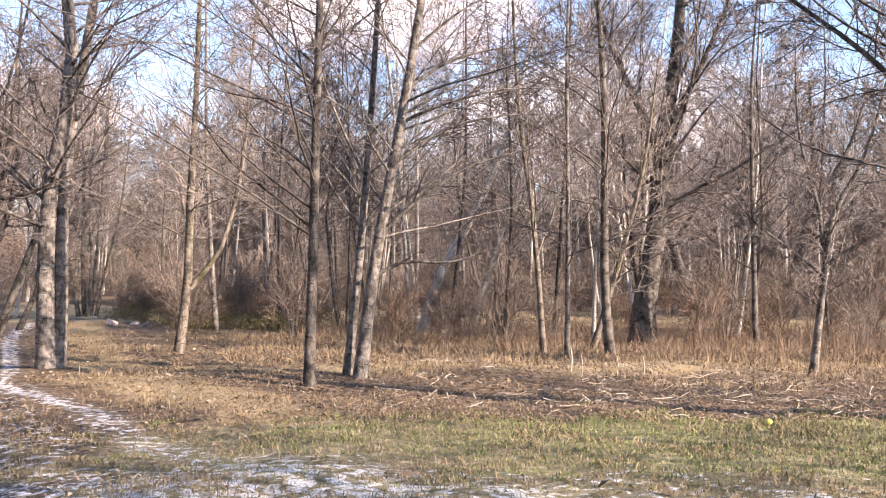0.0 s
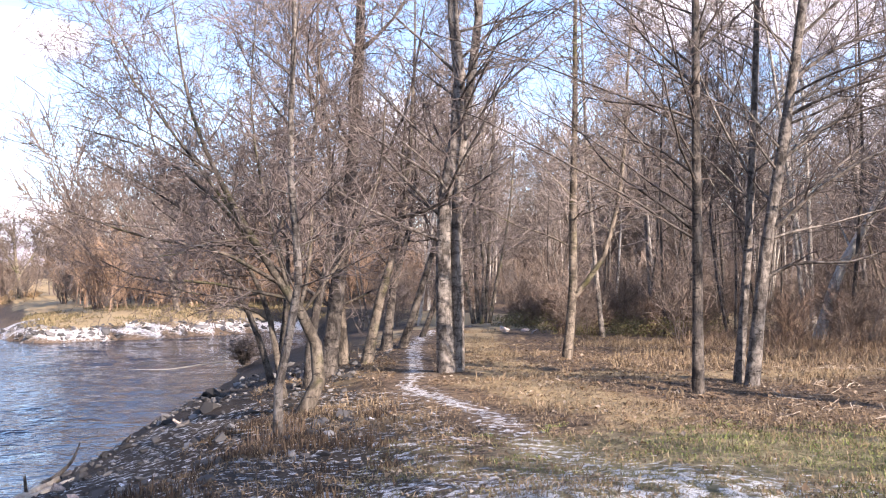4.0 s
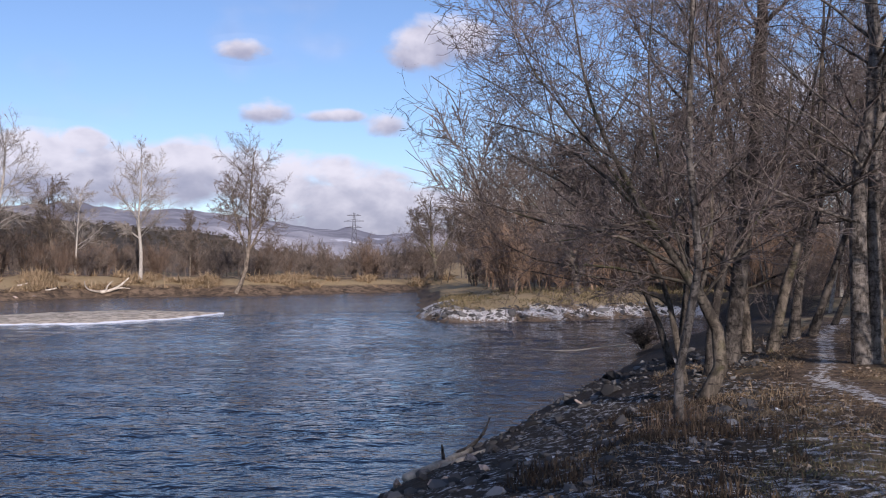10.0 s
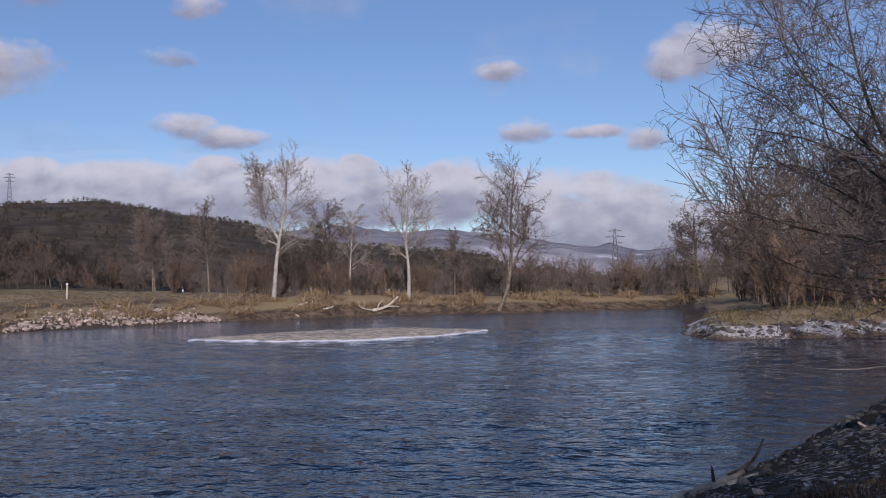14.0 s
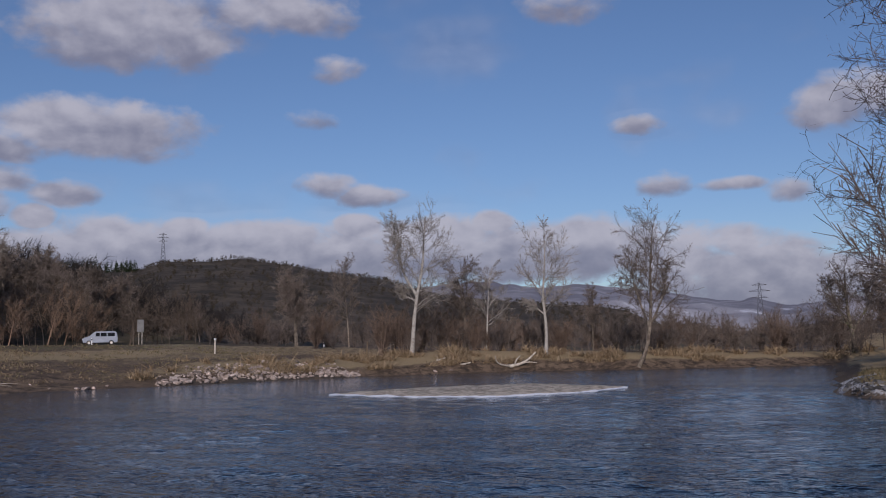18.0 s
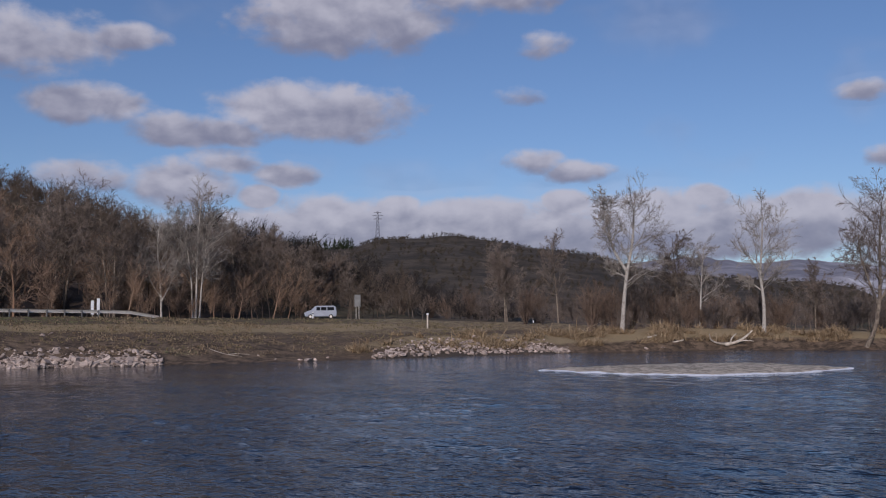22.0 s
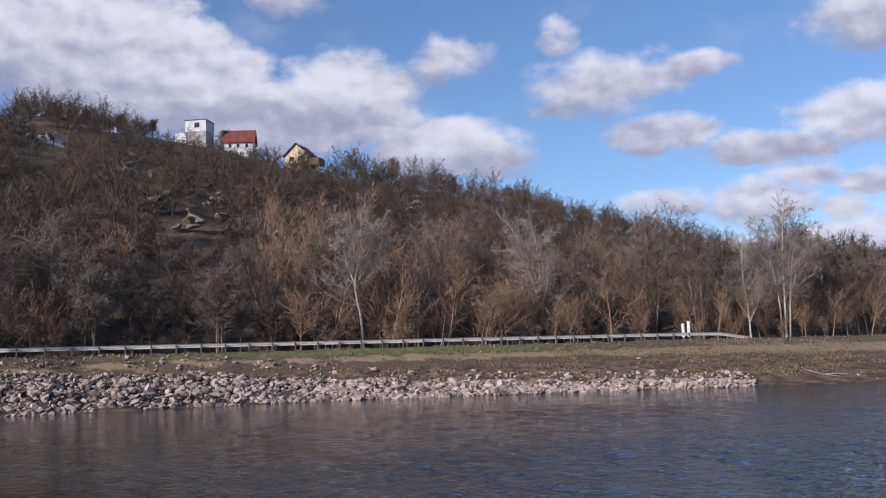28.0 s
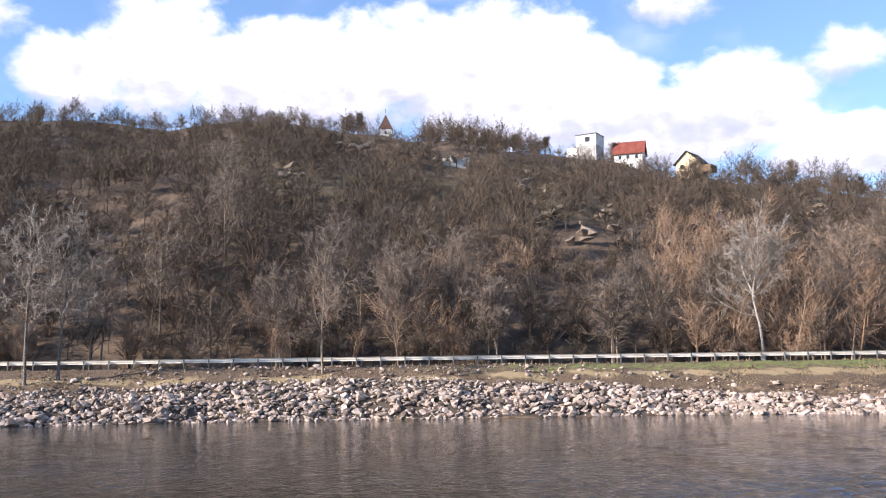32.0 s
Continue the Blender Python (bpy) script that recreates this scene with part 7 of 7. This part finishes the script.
# ---------------------------------------------------------------- ground cover
def blades(name, spots_, height, width, mat, label, seed, lean=0.5, vary=0.35):
    """Grass: one bent tapering blade at each spot, all in one mesh."""
    g = np.random.default_rng(seed)
    p = np.asarray(spots_, float)
    n = len(p)
    a, b = g.uniform(0, 6.28, n), g.uniform(0, 6.28, n)
    h = height * np.exp(g.normal(0, vary, n))
    u = np.stack((np.cos(a), np.sin(a), np.zeros(n)), -1) * (width * g.uniform(0.6, 1.3, n))[:, None]
    w = np.stack((np.cos(b), np.sin(b), np.zeros(n)), -1) * (h * np.abs(g.normal(0, lean, n)))[:, None]
    up = np.stack((np.zeros(n), np.zeros(n), h), -1)
    mid = p + up * 0.6 + w * 0.4
    tip = p + up * np.clip(1 - np.linalg.norm(w, axis=1) / h * 0.4, 0.3, 1)[:, None] + w
    verts = np.stack((p - u, p + u, mid - u * 0.7, mid + u * 0.7, tip), 1).reshape(-1, 3)
    k = (np.arange(n) * 5)[:, None]
    quads = (k + np.array([0, 1, 3, 2])).tolist()
    tris = (k + np.array([2, 3, 4])).tolist()
    return tagged(new(name, mesh_from(name, verts, quads + tris, mat)), label, "grass", kind="stuff")


def on_ground(x, y):
    return np.stack((x, y, land(x, y) - 0.005), -1)


def pick(g, n, az0, az1, d0, d1, keep):
    """n random spots in a sector for which keep(x, y) holds."""
    out = []
    have = 0
    while have < n:
        a, d = np.radians(g.uniform(az0, az1, n * 3)), np.sqrt(g.uniform(d0 * d0, d1 * d1, n * 3))
        x, y = -np.sin(a) * d, np.cos(a) * d
        ok = keep(x, y)
        out.append(np.stack((x[ok], y[ok]), -1))
        have += int(ok.sum())
    q = np.vstack(out)[:n]
    return q[:, 0], q[:, 1]


def clumped(x, y, size, seed, level):
    return fbm(x, y, size, seed) > level


FADED = island_mat("faded flattened grass", ((0.12, 0.08, 0.05), (0.33, 0.245, 0.155), (0.20, 0.138, 0.085), (0.43, 0.34, 0.23), (0.075, 0.05, 0.033), (0.26, 0.185, 0.115)))
TURF = island_mat("mixed winter turf", ((0.09, 0.095, 0.035), (0.25, 0.225, 0.11), (0.16, 0.155, 0.06), (0.38, 0.31, 0.18), (0.12, 0.10, 0.05), (0.30, 0.24, 0.13)))
OLIVE = island_mat("olive-brown grass", ((0.10, 0.09, 0.04), (0.24, 0.19, 0.10), (0.16, 0.13, 0.06), (0.34, 0.26, 0.15), (0.12, 0.085, 0.05)))
RUSTY = island_mat("rust-brown grass", ((0.13, 0.085, 0.055), (0.31, 0.215, 0.14), (0.21, 0.137, 0.088), (0.41, 0.30, 0.205), (0.10, 0.066, 0.045)))


def build_cover():
    g = np.random.default_rng(404)
    leaf_x, leaf_y = pick(g, 34000, -30, 40, 7, 27, lambda x, y: (near_shore(x, y) > 2.5) & (path_gap(x, y) > 0.35) & (np.hypot((x - 3.6) / 5.6, (y - 9.8 + 0.12 * x) / 2.0) > 0.95) & (g.random(len(x)) < np.interp(y, (9, 12), (0.5, 1))))
    p = on_ground(leaf_x, leaf_y)
    n = len(p)
    size, a = 0.019 * np.exp(g.normal(0, 0.35, n)), g.uniform(0, 6.28, n)
    u = np.stack((np.cos(a), np.sin(a), g.normal(0, 0.35, n)), -1) * size[:, None]
    v = np.stack((-np.sin(a), np.cos(a), g.normal(0, 0.35, n)), -1) * (size * 0.7)[:, None]
    p[:, 2] += 0.012 + g.uniform(0, 0.02, n)
    fold = np.stack((np.zeros(n), np.zeros(n), size * g.uniform(0.1, 0.6, n)), -1)
    verts = np.stack((p - u, p - v + fold, p + u, p + v + fold), 1).reshape(-1, 3)
    k = (np.arange(n) * 4)[:, None]
    tris = (k + np.array([0, 1, 2])).tolist() + (k + np.array([0, 2, 3])).tolist()
    tagged(new("fallen_leaves", mesh_from("fallen_leaves", verts, tris, LEAF)), "brown fallen leaves covering the clearing", "leaves", kind="stuff")
    x, y = pick(g, 34000, -30, 34, 6.5, 13.5, lambda x, y: (np.hypot((x - 3.9) / 6.6, (y - 10.1 + 0.10 * x) / 2.3) + 0.45 * fbm(x, y, 1.2, 2.0) + 0.3 * fbm(x, y, 0.5, 4.0) < 0.85) & (path_gap(x, y) > 0.3))
    blades("green_grass", on_ground(x, y), 0.019, 0.0055, GREEN, "short green winter grass", 1, 1.1, 0.5)
    x, y = pick(g, 9000, -30, 20, 6.8, 12.5, lambda x, y: clumped(x, y, 0.8, 12.0, 0.1) & (x > -2.5) & (path_gap(x, y) > 0.3))
    blades("straw_tufts", on_ground(x, y), 0.035, 0.005, DRY, "flattened straw tufts among the green grass", 21, 1.5, 0.5)
    x, y = pick(g, 42000, -30, 26, 11.3, 24, lambda x, y: (near_shore(x, y) > 3) & (path_gap(x, y) > 0.35) & clumped(x, y, 1.4, 5.0, -0.25 + 0.2 * np.sin(y * 1.3 + x * 0.2)))
    blades("flattened_grass", on_ground(x, y), 0.042, 0.0045, FADED, "flattened orange-brown grass over the clearing", 22, 2.6, 0.5)
    x, y = pick(g, 26000, -30, 40, 5.8, 11.5, lambda x, y: (near_shore(x, y) > 4.5) & clumped(x, y, 0.7, 14.0, -0.35))
    blades("mixed_turf", on_ground(x, y), 0.026, 0.0042, TURF, "thin olive and straw turf poking through old snow", 23, 1.6, 0.5)
    x, y = pick(g, 16000, -30, 46, 6.2, 16, lambda x, y: (near_shore(x, y) > 2.2) & clumped(x, y, 1.1, 9.0, -0.15) & (path_gap(x, y) > 0.15) & (path_gap(x, y) < 4) & (y < 13.5))
    blades("dry_grass", on_ground(x, y), 0.048, 0.0045, DRY, "tufts of dry yellow-brown grass", 2, 1.3)
    x, y = pick(g, 17000, -30, 12, 15, 27, lambda x, y: clumped(x, y, 2.2, 3.0, np.interp(np.hypot(x, y), (15, 20), (0.35, -0.35))))
    blades("weed_stalks", on_ground(x, y), 0.13, 0.006, DRY, "dead weeds and flattened grass at the edge of the wood", 3, 1.1)
    x, y = pick(g, 20000, -31, 8, 19.5, 32, lambda x, y: clumped(x, y, 1.8, 6.0, np.interp(np.hypot(x, y), (19.5, 23), (0.5, -0.5))))
    blades("rusty_grass", on_ground(x, y), 0.24, 0.0042, RUSTY, "tall rust-brown dead grass along the edge of the wood", 13, 1.5, 0.6)
    x, y = pick(g, 5000, 8, 32, 12, 32, lambda x, y: clumped(x, y, 1.6, 4.0, 0.25) & (path_gap(x, y) > 0.6) & (near_shore(x, y) > 2.5))
    blades("bank_grass", on_ground(x, y), 0.10, 0.006, DRY, "dead grass between the trees", 4, 1.0)
    x, y = pick(g, 3600, 24, 46, 7, 15, lambda x, y: (near_shore(x, y) > 2.4) & (near_shore(x, y) < 6.8) & (clumped(x, y, 0.9, 7.0, 0.35) | (np.hypot(x + 5.9, y - 9.9) < 0.7)))
    blades("bank_weeds", on_ground(x, y), 0.10, 0.006, WEED, "dark withered weeds on the river bank", 5, 0.6)
    c = spot(30.6, 12.7)
    x, y = pick(g, 240, 26, 36, 11.5, 14, lambda x, y: np.hypot(x - c.x, y - c.y) < 0.42 * g.random(len(x)) ** 0.5 + 0.1)
    blades("trunk_weeds", on_ground(x, y), 0.20, 0.005, RUSTY, "rusty dead weeds round the foot of the young tree", 15, 0.35)
    x, y = pick(g, 7000, 28, 44.6, 58, 82, lambda x, y: (island_shore(x, y) > 1.3) & clumped(x, y, 4.0, 2.0, -0.2))
    blades("spit_grass", on_ground(x, y), 0.18, 0.03, OLIVE, "olive and straw-coloured grass on the spit", 6, 1.8)

    def far_strip(x, y):
        az, d = polar(x, y)
        s = d - far_edge(az)
        return (s > 2.5) & (s < 13) & clumped(x, y, 5.0, 1.0, np.interp(az, (48, 60, 76, 84), (0.45, 0.2, 0.05, 0.9)))
    x, y = pick(g, 16000, 43, 84, 105, 162, far_strip)
    blades("far_straw", on_ground(x, y), 0.5, 0.06, REED, "straw-coloured tall grass on the far bank", 7, 2.0, 0.5)
    x, y = pick(g, 9000, 84, 158, 92, 130, lambda x, y: (np.hypot(x, y) < road_dist(polar(x, y)[0]) - 0.5) & (np.hypot(x, y) > far_edge(polar(x, y)[0]) + 4) & clumped(x, y, 4.0, 6.0, 0.0))
    blades("olive_grass", *([on_ground(*pick(g, 6000, 74, 104, 100, 150, lambda x, y: (np.hypot(x, y) < road_dist(polar(x, y)[0]) - 0.5) & (np.hypot(x, y) > far_edge(polar(x, y)[0]) + 3) & clumped(x, y, 5.0, 3.0, -0.1)))]), 0.13, 0.07, OLIVE, "olive-brown rough grass on the far bank", 18, 0.9)
    blades("verge_grass", on_ground(x, y), 0.15, 0.06, DRY, "rough dry grass on the road verge", 8, 0.8)
    # broken pale reeds lying in the clearing
    x, y = pick(g, 900, -30, 4, 11.9, 18.5, lambda x, y: clumped(x, y, 0.8, 8.0, np.interp(x, (-1, 4), (0.3, -0.3))))
    q = on_ground(x, y)
    a, ln = g.normal(0.1, 1.1, len(q)), 0.05 + 0.4 * g.random(len(q)) ** 2.2
    w = np.stack((np.cos(a) * ln, np.sin(a) * ln, g.normal(0.0, 0.06, len(q))), -1)
    q[:, 2] += 0.025
    paths = np.stack((q - w / 2, q + w * 0.05 + g.normal(0, 0.012, q.shape), q + w / 2), 1)
    v, f = tubes(paths, np.full((len(q), 3), 1.0) * g.uniform(0.003, 0.0075, len(q))[:, None], 4)
    tagged(new("broken_reeds", mesh_from("broken_reeds", v, f, island_mat("bleached reeds", ((0.25, 0.19, 0.13), (0.50, 0.42, 0.32), (0.36, 0.28, 0.2), (0.60, 0.53, 0.43))))), "bleached broken reeds lying in the clearing", "reeds", kind="stuff")


def build_brambles():
    g = np.random.default_rng(15)
    olive = island_mat("bramble leaves", ((0.13, 0.125, 0.05), (0.26, 0.23, 0.10), (0.20, 0.15, 0.08), (0.33, 0.25, 0.14)))
    protos = []
    for q in range(2):
        data = shrub(150 + q, 1.7, 14, SHRUB, 0.010)
        ob = tree("bramble_thicket", data, TWIG_RED, TWIG_RED, Vector((0, 0, -60)), "low dark bramble thicket with olive leaves", "brambles in the clearing", "shrub")
        n = 1500
        r, a, h = np.sqrt(g.random(n)) * 1.7, g.uniform(0, 6.28, n), g.random(n) ** 0.8 * 1.25
        c = np.stack((np.cos(a) * r, np.sin(a) * r, h * (1 - 0.3 * r)), -1)
        u, v = unit(g.normal(0, 1, (n, 3))) * 0.045, unit(g.normal(0, 1, (n, 3))) * 0.035
        verts = np.stack((c - u, c - v, c + u, c + v), 1).reshape(-1, 3)
        k = (np.arange(n) * 4)[:, None]
        leaf = new("leaves", mesh_from("leaves", verts, (k + np.array([0, 1, 2])).tolist() + (k + np.array([0, 2, 3])).tolist(), olive))
        leaf.parent = ob
        protos.append(ob)
    spots_ = []
    for az, d in ((10.5, 31), (12.0, 33), (13.4, 34), (15.0, 33), (16.4, 35), (11.2, 36), (13.0, 38), (9.0, 33), (17.2, 37), (7.6, 34), (15.8, 39), (9.8, 29), (12.6, 30), (8.4, 30), (14.2, 31)):
        spots_.append((spot(az, d, -0.1), g.uniform(0, 6.28), g.uniform(0.55, 0.8)))
    scatter(protos, spots_)


build_cover()
build_brambles()
build_riprap("riprap_bank", 93.0, 160.0, lambda az: float(np.interp(az, (93, 94.5, 100, 110, 120, 132, 160), (0.8, 1.7, 1.7, 1.4, 1.6, 2.2, 2.3))), 8800, 290, "bank of pale dumped stone blocks along the far shore", 41)
build_riprap("stone_groyne", 70.6, 81.5, lambda az: float(np.interp(az, (70.6, 72, 75, 79, 81.5), (0.6, 1.8, 2.9, 2.7, 0.9))), 1000, 220, "pale angular stones tipped over the far bank", 42, 0.20)
